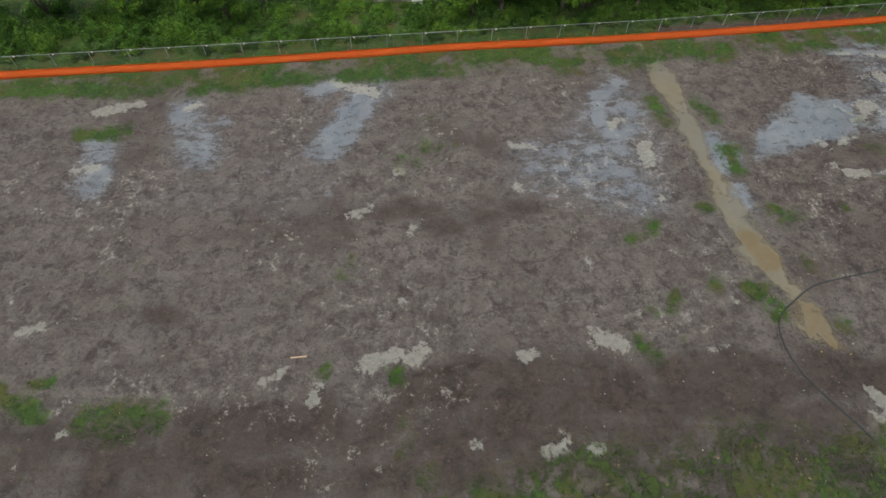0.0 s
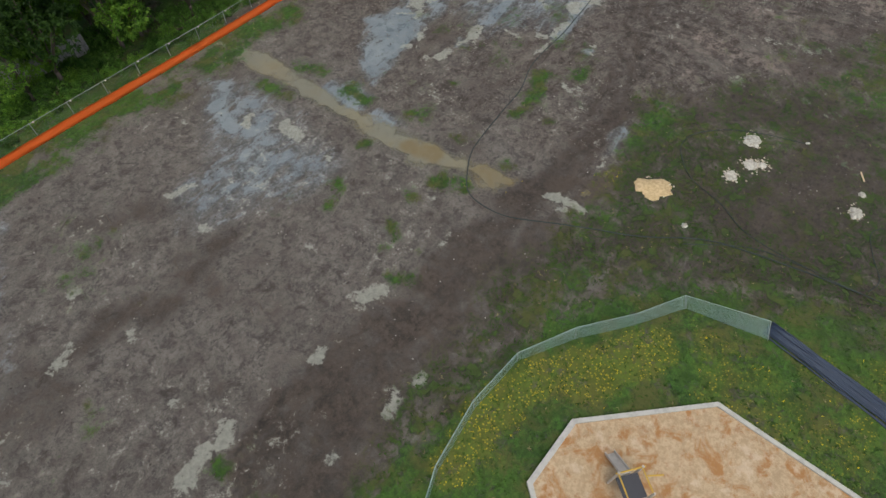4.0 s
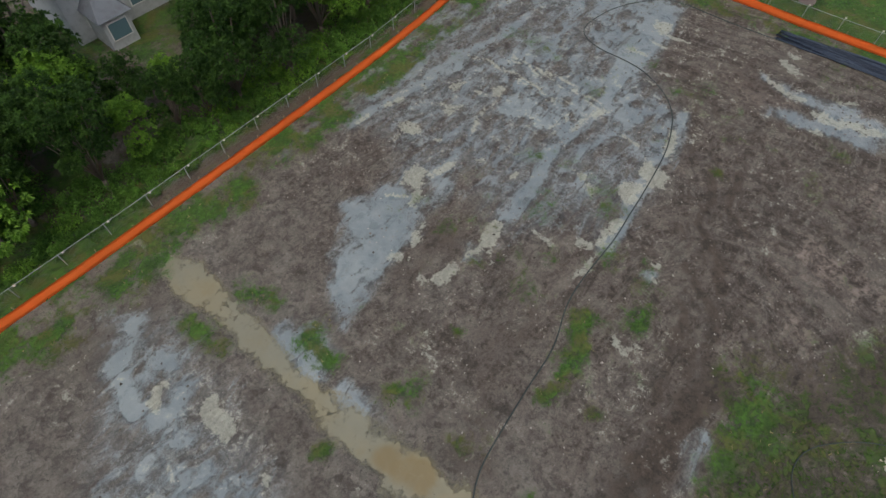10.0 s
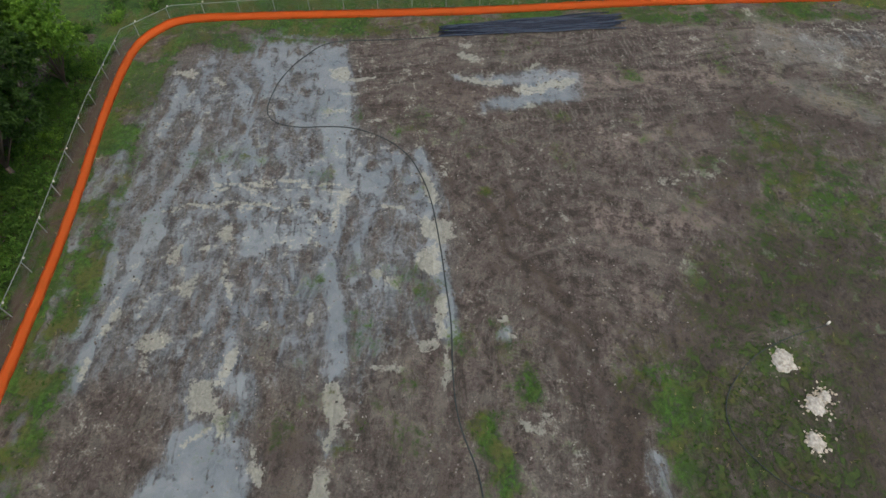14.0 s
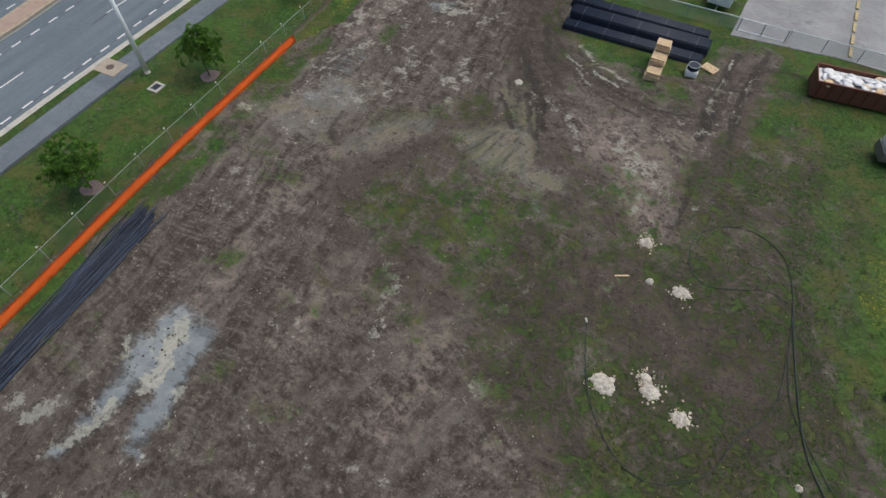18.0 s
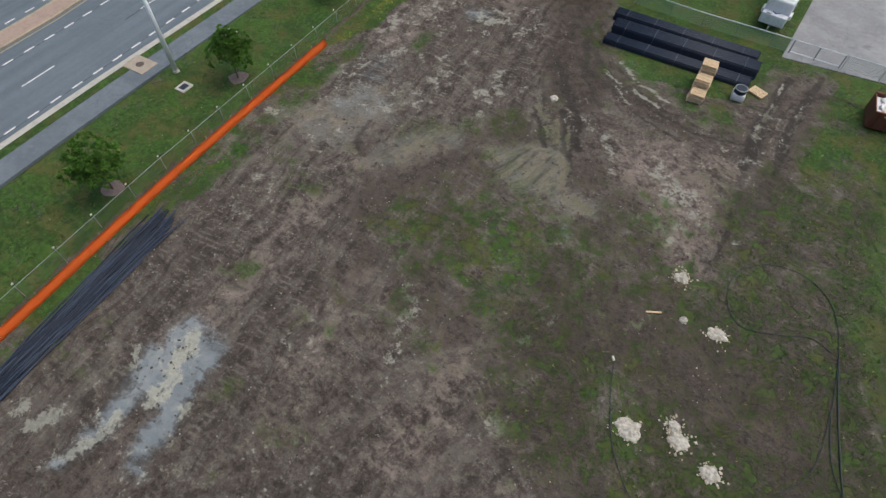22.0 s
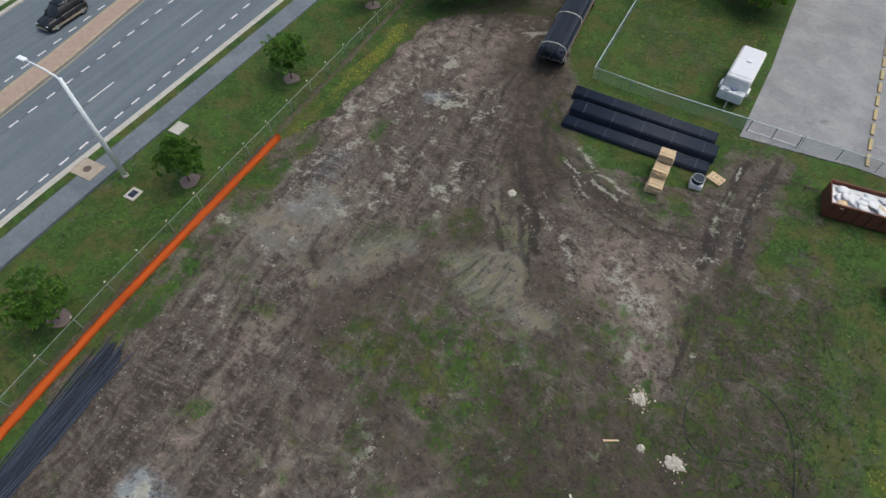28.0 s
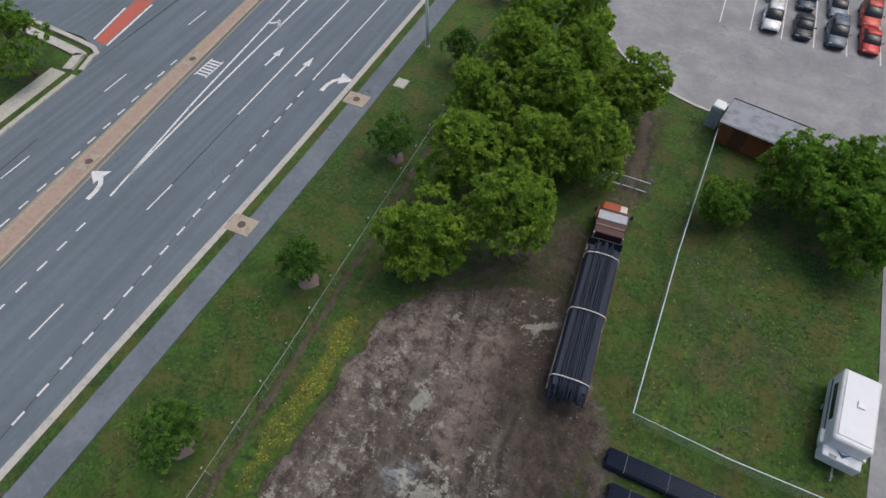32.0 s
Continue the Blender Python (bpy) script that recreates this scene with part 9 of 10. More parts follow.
def ground_box(x, y, deg, s, mat, label, name, inner=None):
    t = thing(name, spin(x, y, 0, deg), label, "utility box", "utility covers")
    part("slab", boxed(0, 0, 0.03, s, s * 0.9, 0.14, 0.02), mat, t)
    if inner:
        part("lid", boxed(0, 0, 0.105, s * 0.6, s * 0.5, 0.03, 0.01), inner, t)
    return t


ground_box(*rd(6.0, -3.75), ROAD_DEG, 1.3, CONCRETE, "flat pale concrete utility pad beside the path", "concrete_pad")
ground_box(*rd(52.3, -4.6), ROAD_DEG, 1.3, CONCRETE, "flat pale concrete utility pad beside the path", "concrete_pad")
# the inlet's dark open void is painted as a black inner slab
ground_box(77.9, 0.3, ROAD_DEG, 1.1, CONCRETE, "sunken concrete inlet box in the grass", "inlet_box", BLACK_PIPE)
ground_box(74.8, 33.9, ROAD_DEG, 1.15, WHITE_PAINT, "white square utility cover on grass", "utility_cover", plain("pale_lid", (0.6, 0.6, 0.62), 0.6))

# ---- playground ----
PIT = [(8.2, 0.15), (12.2, 0.4), (18.3, -4.6), (18.8, -12.0), (15.0, -16.5), (9.0, -16.0), (5.8, -11.5), (5.9, -3.2)]


def play_pit():
    t = thing("play_pit", Matrix(), "orange-tan wood-chip play pit with a grey concrete edge", "play pit")
    c = np.mean(PIT, axis=0)
    inner = [tuple(c + (np.array(p) - c) * 0.965) for p in PIT]
    part("chip_surface", prism(bmesh.new(), inner, -0.05, 0.09), WOOD_CHIP, t, "loose orange-tan wood chips")
    for a, b, ia, ib in zip(PIT, PIT[1:] + PIT[:1], inner, inner[1:] + inner[:1]):
        part("edging", prism(bmesh.new(), [a, b, ib, ia], -0.05, 0.2), CONCRETE, t, "grey concrete edging")


play_pit()


def play_frame():
    t = thing("climbing_tower", spin(11.1, -3.55, 0.09, 57), "small play frame with pale slide and dark deck", "play frame")
    beige = plain("beige_plastic", (0.55, 0.5, 0.45), 0.5)
    yellow = plain("yellow_rail_paint", (0.6, 0.38, 0.06), 0.5)
    part("deck", boxed(0, 0, 1.2, 1.1, 1.1, 0.1, 0.02), plain("dark_deck_plastic", (0.06, 0.06, 0.07), 0.6), t, "dark grey deck")
    for x in (-0.6, 0.6):
        for y in (-0.6, 0.6):
            part("post", rod(bmesh.new(), (x, y, 0), (x, y, 2.1), 0.06, None, 10), beige, t)
    bm = bmesh.new()
    prism(bm, [(0, -0.22), (1.6, -0.22), (1.6, 0.22), (0, 0.22)], -0.03, 0.03)
    for s in (-0.24, 0.24):
        box(bm, 0.8, s, 0.1, 1.6, 0.05, 0.18)
    part("slide", bm, beige, t, "pale plastic slide").matrix_local = pose(0.6, 0, 1.15, 0, 40, 0)
    for y in (-0.6, 0.6):
        part("guard_rail", rod(bmesh.new(), (-0.6, y, 1.95), (0.6, y, 1.95), 0.04, None, 8), yellow, t, "yellow guard rail")
    part("guard_rail", rod(bmesh.new(), (0.6, -0.75, 2.0), (0.6, 0.75, 2.0), 0.04, None, 8), yellow, t)
    for k in range(5):
        part("ladder_rung", rod(bmesh.new(), (-0.95 + 0.07 * k, -0.3, 0.25 + 0.22 * k), (-0.95 + 0.07 * k, 0.3, 0.25 + 0.22 * k), 0.03, None, 7), beige, t)
    for y in (-0.3, 0.3):
        part("ladder_rail", rod(bmesh.new(), (-1.0, y, 0), (-0.6, y, 1.5), 0.03, None, 7), beige, t)
    part("climb_arm", rod(bmesh.new(), (0.2, -0.7, 1.9), (0.1, -1.5, 1.7), 0.04, None, 8), yellow, t)


play_frame()
NET_FOOT = [(-4, -1.5), (1.5, 1.6), (5.5, 3.62), (9.1, 4.4), (12.8, 4.5), (16.05, 3.02), (19.2, 1.05), (22.2, -0.5), (23.65, -4.9)]
NET_HEAD = [(-4, -1.45), (1.5, 1.65), (5.5, 3.7), (9.1, 4.53), (12.7, 4.57), (16.14, 3.19), (19.12, 1.3), (22.12, -0.09), (23.95, -4.35)]


def play_fence():
    t = thing("netting_fence", Matrix(), "low pale green netting fence leaning round the play area", "netting fence")
    bm = bmesh.new()
    uv = bm.loops.layers.uv.new("UVMap")
    run, prev = 0.0, None
    for k in range(len(NET_FOOT) - 1):
        for f in np.linspace(0, 1, 7)[(1 if k else 0):]:
            foot = np.array(NET_FOOT[k]) * (1 - f) + np.array(NET_FOOT[k + 1]) * f
            head = np.array(NET_HEAD[k]) * (1 - f) + np.array(NET_HEAD[k + 1]) * f
            sag = 0.1 * math.sin(math.pi * f)
            cur = (bm.verts.new((*foot, 0.02)), bm.verts.new((*(head + (foot - head) * sag * 0.4), 1.15 - sag)))
            if prev:
                step = math.dist(prev[0].co, cur[0].co)
                face = bm.faces.new((prev[0], cur[0], cur[1], prev[1]))
                for lp, q in zip(face.loops, ((run, 0), (run + step, 0), (run + step, 1.15), (run, 1.15))):
                    lp[uv].uv = q
                run += step
            prev = cur
    part("netting", bm, GREEN_MESH, t, "pale green see-through netting")
    part("top_cord", tube(bmesh.new(), [(*p, 1.14) for p in NET_HEAD], 0.018, 6), plain("pale_green_cord", (0.42, 0.55, 0.52), 0.6), t)
    for (x, y), (u, v) in zip(NET_FOOT, NET_HEAD):
        part("post", rod(bmesh.new(), (x, y, 0), (u, v, 1.18), 0.025, None, 7), GALV, t)


play_fence()


# ---- heaps, sticks, small litter ----
def heap(x, y, rx, ry, h, mat, label, seed, name="spoil_mound", deg=0):
    """A low crumbling heap with an uneven rim."""
    bm = bmesh.new()
    n, rings = 44, 6
    h *= 0.55
    top = bm.verts.new((0, 0, h))
    prev = None
    for r in range(1, rings + 1):
        f = r / rings
        row = []
        for k in range(n):
            a = 6.2832 * k / n
            w = 1 + 0.28 * noise.noise(Vector((1.7 * math.cos(a) + seed, 1.7 * math.sin(a), 0.4))) + (0.22 * noise.noise(Vector((2.6 * math.cos(a) + seed, 2.6 * math.sin(a), seed))) + 0.12 * noise.noise(Vector((9 * math.cos(a), 9 * math.sin(a), seed)))) * f
            z = h * (1 - f ** 1.6) + 0.05 * noise.noise(Vector((f * 4, a * 2, seed))) - (0.06 if r == rings else 0)
            row.append(bm.verts.new((rx * f * w * math.cos(a), ry * f * w * math.sin(a), z)))
        for k in range(n):
            if prev is None:
                bm.faces.new((top, row[k], row[(k + 1) % n]))
            else:
                bm.faces.new((prev[k], row[k], row[(k + 1) % n], prev[(k + 1) % n]))
        prev = row
    ob = mesh_object(name, bm, mat, True)
    ob.matrix_world = spin(x, y, 0.02, deg)
    return tagged(ob, label, "heap", "spoil heaps")


def crumbs(name, lo, hi):
    m = Mat(name, 0.95)
    n1, n2 = m.noise(5, 5, 0.7), m.noise(22, 3)
    return m.done(m.mix(m.step(n1, 0.35, 0.65), lo, hi), None, n2, 0.8, 0.06)


SAND = crumbs("yellow_sand", (0.5, 0.36, 0.19), (0.68, 0.52, 0.3))
SPOIL = crumbs("pale_spoil", (0.36, 0.33, 0.275), (0.66, 0.63, 0.56))
heap(28.9, 5.9, 1.35, 0.95, 0.4, SAND, "round yellow sand heap on grass", 1.3, "sand_mound", -45)
for k, (x, y, rx, ry) in enumerate(((37.95, 3.1, 0.7, 0.62), (35.6, 2.1, 0.55, 0.5), (36.1, 1.5, 0.35, 0.3), (33.7, 2.65, 0.5, 0.45), (36.35, -4.95, 0.6, 0.45), (38.3, -4.65, 0.25, 0.25), (39.6, -7.3, 0.5, 0.45), (54.4, -16.8, 0.35, 0.35), (27.6, 2.7, 0.22, 0.2))):
    heap(x, y, rx, ry, 0.16 + 0.1 * rx, SPOIL, "pale crumbly spoil heap on weedy ground", 3.1 * k + 2)


def stick(x, y, z, dx, dy, r, mat, label, name="wooden_stake"):
    bm = rod(bmesh.new(), (0, 0, 0), (dx, dy, z), r, r * 0.8, 6)
    ob = mesh_object(name, bm, mat)
    ob.location = (x, y, 0.03)
    return tagged(ob, label, "stake", "marker stakes")


for x, y in ((3.05, 23.3), (4.35, 17.3), (1.95, 34.9), (4.9, 17.2), (1.9, 29.4)):
    stick(x, y, 0.75, 0.08, 0.05, 0.03, BARK, "dark wooden marker stake in bare soil")
plank = mesh_object("plank", boxed(0, 0, 0.03, 0.85, 0.08, 0.04, 0.008), TIMBER)
plank.matrix_world = spin(-7.1, 12.55, 0.03, 6)
tagged(plank, "short pale plank lying on soil", "plank")
plank2 = mesh_object("plank", boxed(0, 0, 0.03, 0.9, 0.1, 0.04, 0.008), TIMBER)
plank2.matrix_world = spin(39.9, -4.0, 0.03, 35)
tagged(plank2, "short pale plank lying on soil", "plank")


# ---- beyond the woods fence ----
def wood_fence():
    t = thing("board_fence", Matrix(), "weathered grey board fence behind the woods", "board fence")
    board = None
    g = random.Random(3)
    for k, (x, y, a) in enumerate(along([(-6.1, 46.5), (9.4, 47.2)], 0.17)):
        if 2.0 < x < 2.75:
            continue
        if board is None:
            board = part("board", boxed(0, 0, 0.85, 0.15, 0.025, 1.7, 0.006), FENCE_WOOD, t)
            ob = board
        else:
            ob = new("board", board.data)
            ob.parent = t
        ob.matrix_world = pose(x, y, g.uniform(-0.06, 0.04), g.uniform(-2, 2), g.uniform(-1, 1), math.degrees(a))
    for z in (0.4, 1.3):
        for x0, x1 in ((-6.1, 2.0), (2.75, 9.4)):
            part("rail", tube(bmesh.new(), [(x0, 46.55 + (x0 + 6.1) * 0.045, z), (x1, 46.55 + (x1 + 6.1) * 0.045, z)], 0.04, 4), FENCE_WOOD, t)


wood_fence()
bx = mesh_object("white_board", boxed(0, 0, 0.5, 0.9, 0.7, 0.9, 0.05), WHITE_PAINT)
bx.matrix_world = pose(-1.3, 46.2, 0, 0, 0, 10)
tagged(bx, "white plastic box leaning on the board fence", "box")


BLUE_PANE = plain("sky_blue_glass", (0.12, 0.2, 0.25), 0.08, 0, 0.05, spec=0.8)


def house(x, y, deg, w, d, h, label):
    t = thing("house", spin(x, y, 0, deg), label, "house", "houses")
    wall = part("wall", boxed(0, 0, h / 2, w, d, h), SIDING, t, "pale grey lap siding")
    for k in range(int(h / 0.22)):
        part("siding_course", boxed(0, -d / 2 - 0.012, 0.11 + 0.22 * k, w - 0.1, 0.02, 0.19), SIDING, wall)
    bm = bmesh.new()
    e, r = 0.5, d * 0.32
    vs = [bm.verts.new(v) for v in ((-w / 2 - e, -d / 2 - e, h), (w / 2 + e, -d / 2 - e, h), (w / 2 + e, d / 2 + e, h), (-w / 2 - e, d / 2 + e, h), (-w / 2 - e, 0, h + r), (w / 2 + e, 0, h + r))]
    for f in ((0, 1, 5, 4), (2, 3, 4, 5), (0, 4, 3), (1, 2, 5), (0, 3, 2, 1)):
        bm.faces.new([vs[i] for i in f])
    roof = part("roof", bm, SHINGLE, t, "dark grey shingle roof")
    for k in range(12):
        f = k / 12
        part("shingle_course", boxed(0, -(d / 2 + e) * (1 - f) - 0.05, h + r * f + 0.06, w + 2 * e, (d / 2 + e) / 12 * 1.15, 0.03, 0, None), SHINGLE, roof)
    for lv in (1.0, 3.9):
        for k in range(3):
            cx = -w / 2 + w * (k + 0.5) / 3
            win = part("window", boxed(cx, -d / 2 - 0.03, lv + 0.7, 1.2, 0.08, 1.4), WHITE_PAINT, t, "white framed window")
            part("pane", boxed(cx, -d / 2 - 0.075, lv + 0.7, 1.0, 0.02, 1.2), BLUE_PANE, win)
            part("pane_bar", boxed(cx, -d / 2 - 0.09, lv + 0.7, 1.0, 0.02, 0.05), WHITE_PAINT, win)
    # single-storey bay with a hipped roof
    bx_, bw, bd = -w * 0.28, w * 0.2, 2.6
    part("bay_wall", boxed(bx_, -d / 2 - bd / 2, 1.3, bw, bd, 2.6), SIDING, t)
    bm = bmesh.new()
    vs = [bm.verts.new(v) for v in ((bx_ - bw / 2 - 0.3, -d / 2 - bd - 0.3, 2.6), (bx_ + bw / 2 + 0.3, -d / 2 - bd - 0.3, 2.6), (bx_ + bw / 2 + 0.3, -d / 2, 2.6), (bx_ - bw / 2 - 0.3, -d / 2, 2.6), (bx_ - bw * 0.2, -d / 2 - bd * 0.35, 3.7), (bx_ + bw * 0.2, -d / 2 - bd * 0.35, 3.7), (bx_ + bw * 0.2, -d / 2, 3.7), (bx_ - bw * 0.2, -d / 2, 3.7))]
    for f in ((0, 1, 5, 4), (1, 2, 6, 5), (3, 0, 4, 7), (4, 5, 6, 7), (0, 3, 2, 1), (2, 3, 7, 6)):
        bm.faces.new([vs[i] for i in f])
    part("bay_roof", bm, SHINGLE, t, "hipped roof of the bay")
    win = part("bay_window", boxed(bx_, -d / 2 - bd - 0.03, 1.5, bw * 0.75, 0.08, 1.5), WHITE_PAINT, t, "white framed bay window")
    part("pane", boxed(bx_, -d / 2 - bd - 0.075, 1.5, bw * 0.68, 0.02, 1.3), BLUE_PANE, win)
    return t


house(28.2, 65.4, 6, 11, 8, 5.2, "two-storey pale grey house with dark shingle roof")
house(47.5, 72.0, 14, 9, 8, 5.6, "two-storey pale grey house behind the woods")
house(-16, 62.5, 6, 9, 7, 3.2, "low pale house with a dark roof behind trees")


def render_wall():
    t = thing("boundary_wall", Matrix(), "tan rendered boundary wall with pale piers", "boundary wall")
    a, b = np.array([72.9, 40.6]), np.array([71.2, 56.0])
    d = (b - a) / np.linalg.norm(b - a)
    deg = math.degrees(math.atan2(d[1], d[0]))
    for k in range(3):
        c = a + d * (2.95 + 5.9 * k)
        p = part("panel", boxed(0, 0, 1.1, 5.5, 0.2, 2.2, 0.02), TAN_WALL, t, "stained tan rendered panel")
        p.matrix_world = spin(c[0], c[1], 0, deg)
        p = part("coping", boxed(0, 0, 2.24, 5.5, 0.32, 0.1, 0.02), CONCRETE, t)
        p.matrix_world = spin(c[0], c[1], 0, deg)
    for k in range(4):
        c = a + d * 5.9 * k
        p = part("pier", boxed(0, 0, 1.2, 0.42, 0.45, 2.5, 0.03), CONCRETE, t, "pale concrete pier")
        p.matrix_world = spin(c[0], c[1], 0, deg)


render_wall()

# ---- far side of the road ----
tagged(mesh_object("side_street", prism(bmesh.new(), [tuple(rd(41, 25.0)), tuple(rd(58, 25.2)), tuple(rd(60, 60)), tuple(rd(45, 60)), tuple(rd(45.4, 29.5)), tuple(rd(44.4, 26.8))], -0.2, 0.004), ROAD), "grey asphalt side street", "road", kind="structure")
tagged(mesh_object("red_crossing", prism(bmesh.new(), [tuple(rd(45.4, 27.7)), tuple(rd(53.1, 29.3)), tuple(rd(54.0, 27.4)), tuple(rd(45.2, 26.2))], 0.004, 0.012), RED_PAVE), "red painted crossing at the side street", "road marking", kind="structure")
for line in ([(45.2, 25.8), (54.0, 27.0)], [(45.5, 27.85), (53.1, 29.45)]):
    slab("crossing_line", line, shifted(line, 0.25), 0.0, 0.014, WHITE_LINE, "white crossing edge line", "road marking", s0=line[0][0], s1=line[1][0], step=2.0)
corner = spline([tuple(rd(41, 24.9)), tuple(rd(43.1, 25.6)), tuple(rd(44.5, 26.6)), tuple(rd(45.7, 36.6))], 0.6)
tagged(mesh_object("kerb_4", strip(bmesh.new(), offset_line(corner, 0.5), offset_line(corner, 0.0), -0.2, 0.15), CONCRETE), "rounded concrete corner kerb", "kerb", kind="structure")
tagged(mesh_object("pavement_3", strip(bmesh.new(), offset_line(corner, 2.2), offset_line(corner, 1.2), -0.2, 0.126), CONCRETE), "pale concrete corner footpath", "footpath", kind="structure")
for k, (s, v) in enumerate(((38.5, 28.6), (30, 30.5), (20, 31), (33, 36))):
    x, y = rd(s, v)
    o = copy_thing(WOODS[1], spin(x, y, 0.05, 70 * k))
    o.scale = (1.0, 1.0, 0.85)
    tagged(o, "broad dark green tree across the road", "tree", "trees across the road")


# ---- scattered small stuff ----
def scatter(n, seed, x0, x1, y0, y1):
    g = np.random.default_rng(seed)
    return g, g.uniform(x0, x1, n), g.uniform(y0, y1, n)


def cover_at(kind, x, y):
    i = np.clip(np.searchsorted(xs, x), 0, len(xs) - 1)
    j = np.clip(np.searchsorted(ys, y), 0, len(ys) - 1)
    return COVER[kind][i, j], HEIGHT[i, j]


def stuff(name, verts, faces, mat, label, category):
    me = bpy.data.meshes.new(name)
    me.from_pydata(verts.reshape(-1, 3).tolist(), [], faces.reshape(-1, faces.shape[-1]).tolist())
    me.materials.append(mat)
    return tagged(new(name, me), label, category, kind="stuff")


def stones(name, n, seed, lo, hi, mat, label, want):
    """Flattened eight-sided stones and clods lying half in the soil."""
    g, x, y = scatter(n, seed, -40, 74, -38, 46)
    v, h = cover_at("grass", x, y)
    p, _ = cover_at("pool", x, y)
    keep = (v < want) & (p < 0.3) & (g.uniform(0, 1, n) < (ramp(x, 0, 48) * 0.8 + 0.2) * (0.15 + 0.85 * ramp(cloud(x, y, 4.0, seed + 200), 0.45, 0.65))) & inside([(a, b) for a, b in SITE], x, y)
    x, y, h = x[keep], y[keep], h[keep]
    s = g.uniform(lo, hi, len(x)) ** 1.0
    a = g.uniform(0, 6.283, len(x))
    base = np.array([(1, 0, 0), (0, 1, 0), (-1, 0, 0), (0, -1, 0), (0, 0, 0.7), (0, 0, -0.5)])
    j = base[None] * g.uniform(0.6, 1.25, (len(x), 6, 3)) * s[:, None, None]
    c, d = np.cos(a)[:, None], np.sin(a)[:, None]
    vx, vy = j[:, :, 0] * c - j[:, :, 1] * d, j[:, :, 0] * d + j[:, :, 1] * c
    verts = np.stack([vx + x[:, None], vy + y[:, None], j[:, :, 2] + h[:, None] + 0.02], -1)
    f = np.array([(0, 1, 4), (1, 2, 4), (2, 3, 4), (3, 0, 4), (1, 0, 5), (2, 1, 5), (3, 2, 5), (0, 3, 5)])
    faces = f[None] + 6 * np.arange(len(x))[:, None, None]
    return stuff(name, verts, faces, mat, label, "stones")


def island_paint(name, dark, light, rough=0.95):
    m = Mat(name, rough)
    return m.done(m.mix(m.island(), dark, light))


stones("pale_stones", 26000, 1, 0.018, 0.07, island_paint("pale_stone", (0.17, 0.15, 0.13), (0.45, 0.42, 0.375)), "small pale stones strewn over bare soil", 0.3)
stones("soil_clods", 28000, 2, 0.03, 0.1, island_paint("soil_clod", (0.06, 0.05, 0.043), (0.19, 0.165, 0.14)), "dark soil clods strewn over the bare ground", 0.4)


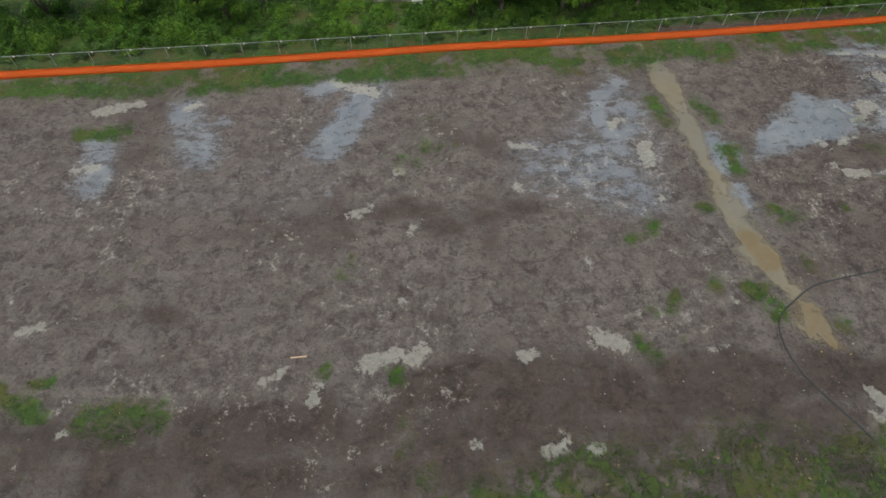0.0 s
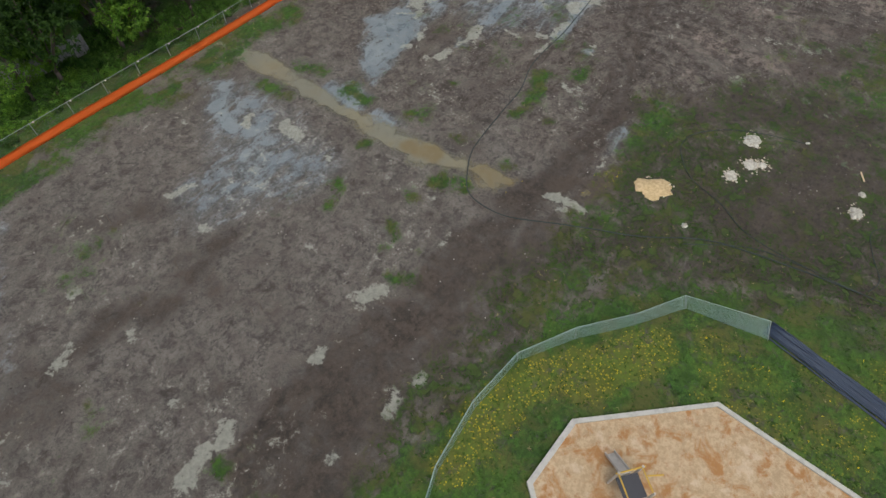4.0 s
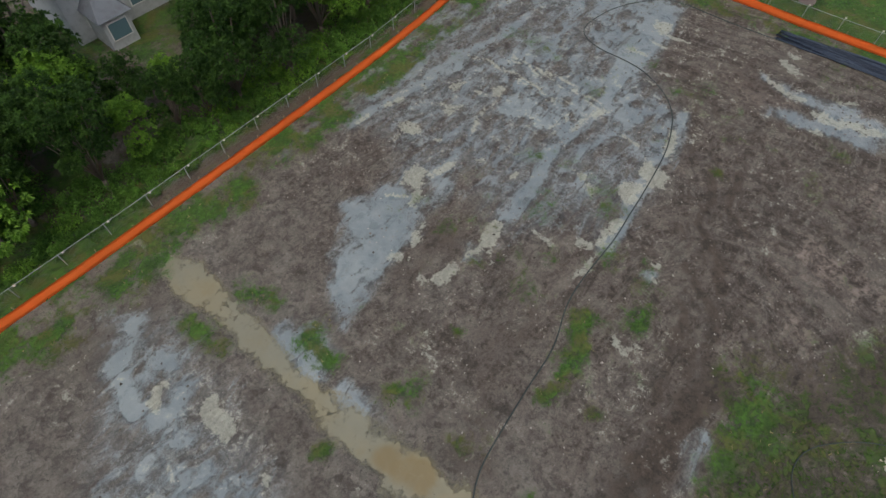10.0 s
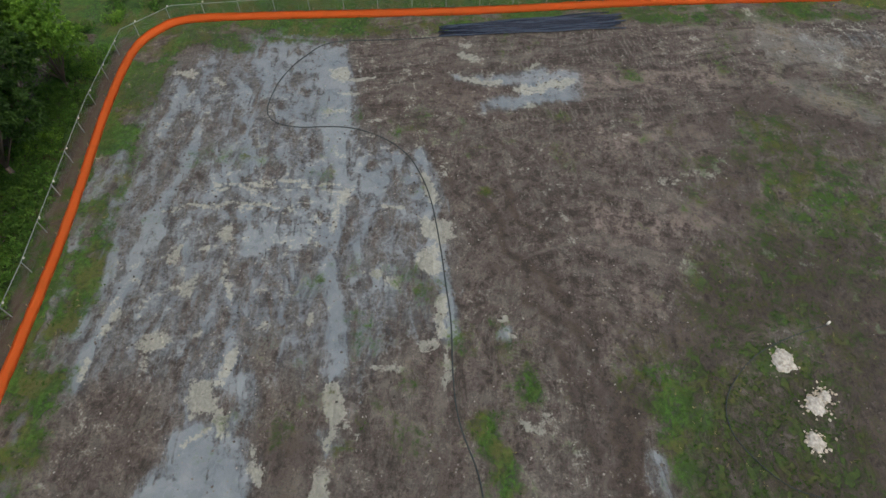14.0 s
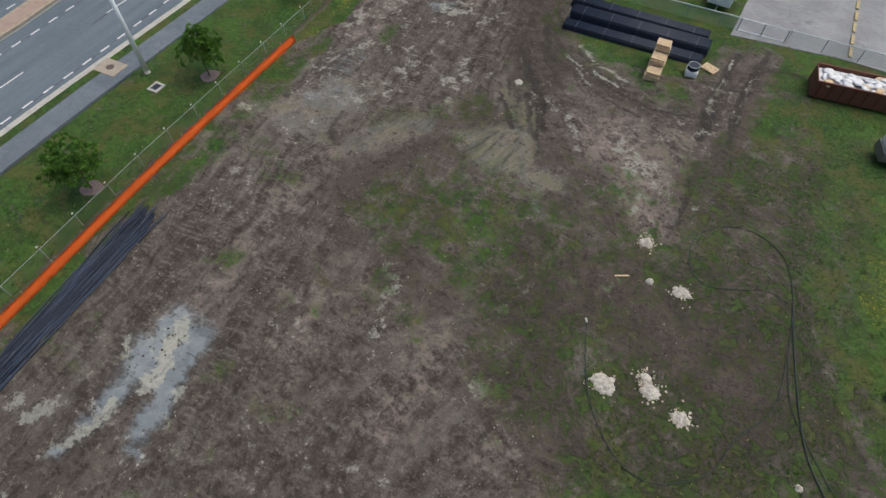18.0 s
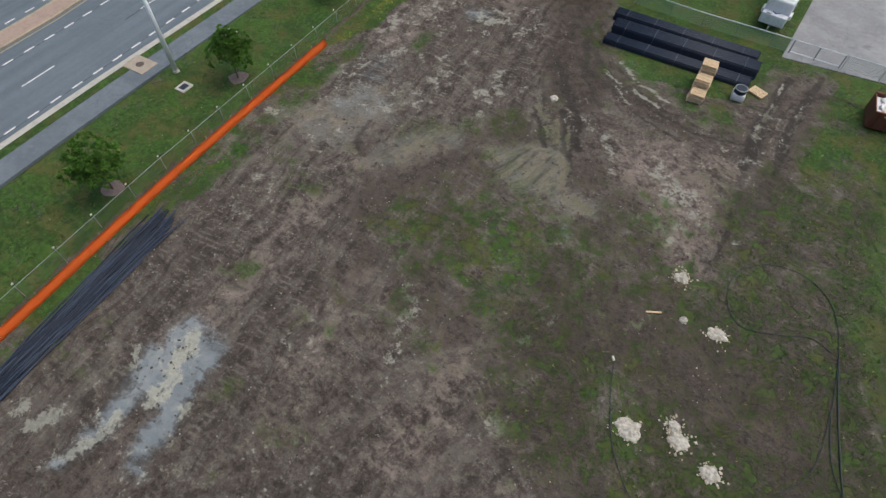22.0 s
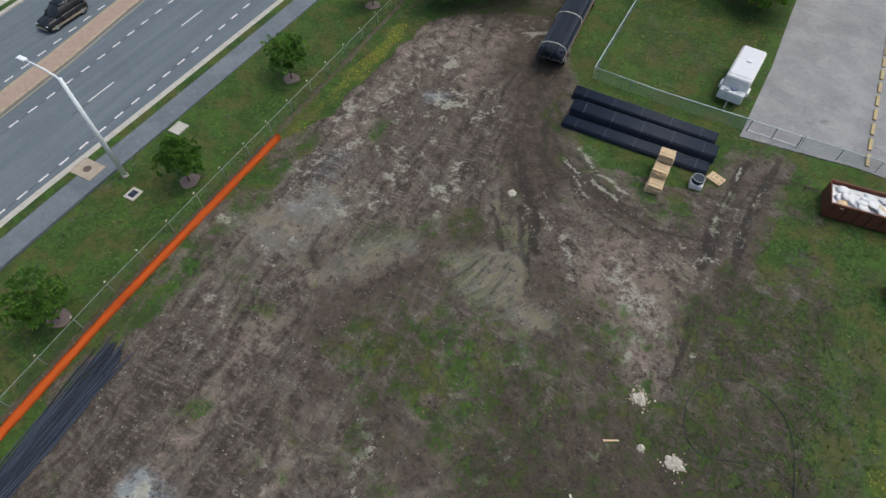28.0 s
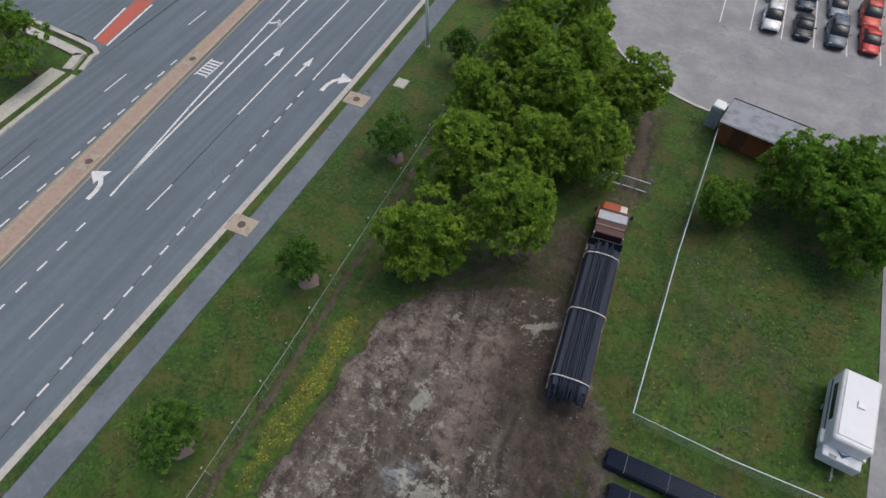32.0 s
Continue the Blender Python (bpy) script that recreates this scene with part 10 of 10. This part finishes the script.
def tufts(name, n, seed, area, mat, label, size, lean=0.5, kind="grass", floor=0.45):
    """Small upright tufts of three blades."""
    g, x, y = scatter(n, seed, *area)
    v, h = cover_at(kind, x, y)
    keep = (g.uniform(0.15, 1.0, n) < v * 1.05) & (v > floor)
    across = (x - ROAD_O[0]) * ROAD_N[0] + (y - ROAD_O[1]) * ROAD_N[1]
    keep &= cover_at("pool", x, y)[0] < 0.15
    keep &= (across < -3.75) & ~inside(LOT_EDGE, x, y) & ~inside(PIT, x, y)
    x, y, h = x[keep], y[keep], h[keep]
    k = len(x)
    verts = np.zeros((k, 3, 3, 3))
    for b in range(3):
        a = g.uniform(0, 6.283, k)
        s = g.uniform(0.6, 1.3, k) * size
        w = s * 0.28
        ox, oy = g.uniform(-0.06, 0.06, k), g.uniform(-0.06, 0.06, k)
        for c, (du, dw, dz) in enumerate(((0, -1, 0), (0, 1, 0), (lean, 0, 1))):
            verts[:, b, c, 0] = x + ox + np.cos(a) * s * du - np.sin(a) * w * dw
            verts[:, b, c, 1] = y + oy + np.sin(a) * s * du + np.cos(a) * w * dw
            verts[:, b, c, 2] = h + s * dz * 0.75
    faces = np.arange(k * 9).reshape(-1, 3)
    return stuff(name, verts, faces, mat, label, "grass")


SITE_AREA = (-42, 84, -66, 50)
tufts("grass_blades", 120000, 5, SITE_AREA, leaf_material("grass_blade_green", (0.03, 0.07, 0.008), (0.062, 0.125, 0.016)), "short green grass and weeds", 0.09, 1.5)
tufts("dry_grass_blades", 9000, 6, SITE_AREA, island_paint("dry_blade", (0.12, 0.11, 0.05), (0.26, 0.23, 0.11)), "dry straw-coloured grass blades", 0.1, 1.3, floor=0.3)
tufts("yellow_flowers", 22000, 7, SITE_AREA, island_paint("yellow_petals", (0.5, 0.36, 0.01), (0.75, 0.6, 0.03)), "small yellow wild flowers in the grass", 0.09, 0.6, "flower", 0.2)


def crumb_rings():
    """Loose pale crumbs strewn round each spoil mound."""
    g = np.random.default_rng(44)
    at = [(37.95, 3.1, 1.3), (35.6, 2.1, 1.1), (36.1, 1.5, 0.8), (33.7, 2.65, 0.9), (36.35, -4.95, 0.9), (39.6, -7.3, 1.0), (29.15, 5.95, 1.7)]
    x = np.concatenate([a + g.normal(0, r * 0.33, 70) for a, b, r in at])
    y = np.concatenate([b + g.normal(0, r * 0.33, 70) for a, b, r in at])
    s = g.uniform(0.03, 0.1, len(x))
    base = np.array([(1, 0, 0), (0, 1, 0), (-1, 0, 0), (0, -1, 0), (0, 0, 0.7), (0, 0, -0.5)])
    j = base[None] * g.uniform(0.6, 1.25, (len(x), 6, 3)) * s[:, None, None]
    verts = j + np.stack([x, y, np.full(len(x), 0.03)], -1)[:, None, :]
    f = np.array([(0, 1, 4), (1, 2, 4), (2, 3, 4), (3, 0, 4), (1, 0, 5), (2, 1, 5), (3, 2, 5), (0, 3, 5)])
    stuff("spoil_crumbs", verts, f[None] + 6 * np.arange(len(x))[:, None, None], island_paint("spoil_crumb", (0.36, 0.3, 0.22), (0.7, 0.64, 0.52)), "pale crumbs strewn round the spoil mounds", "stones")


crumb_rings()
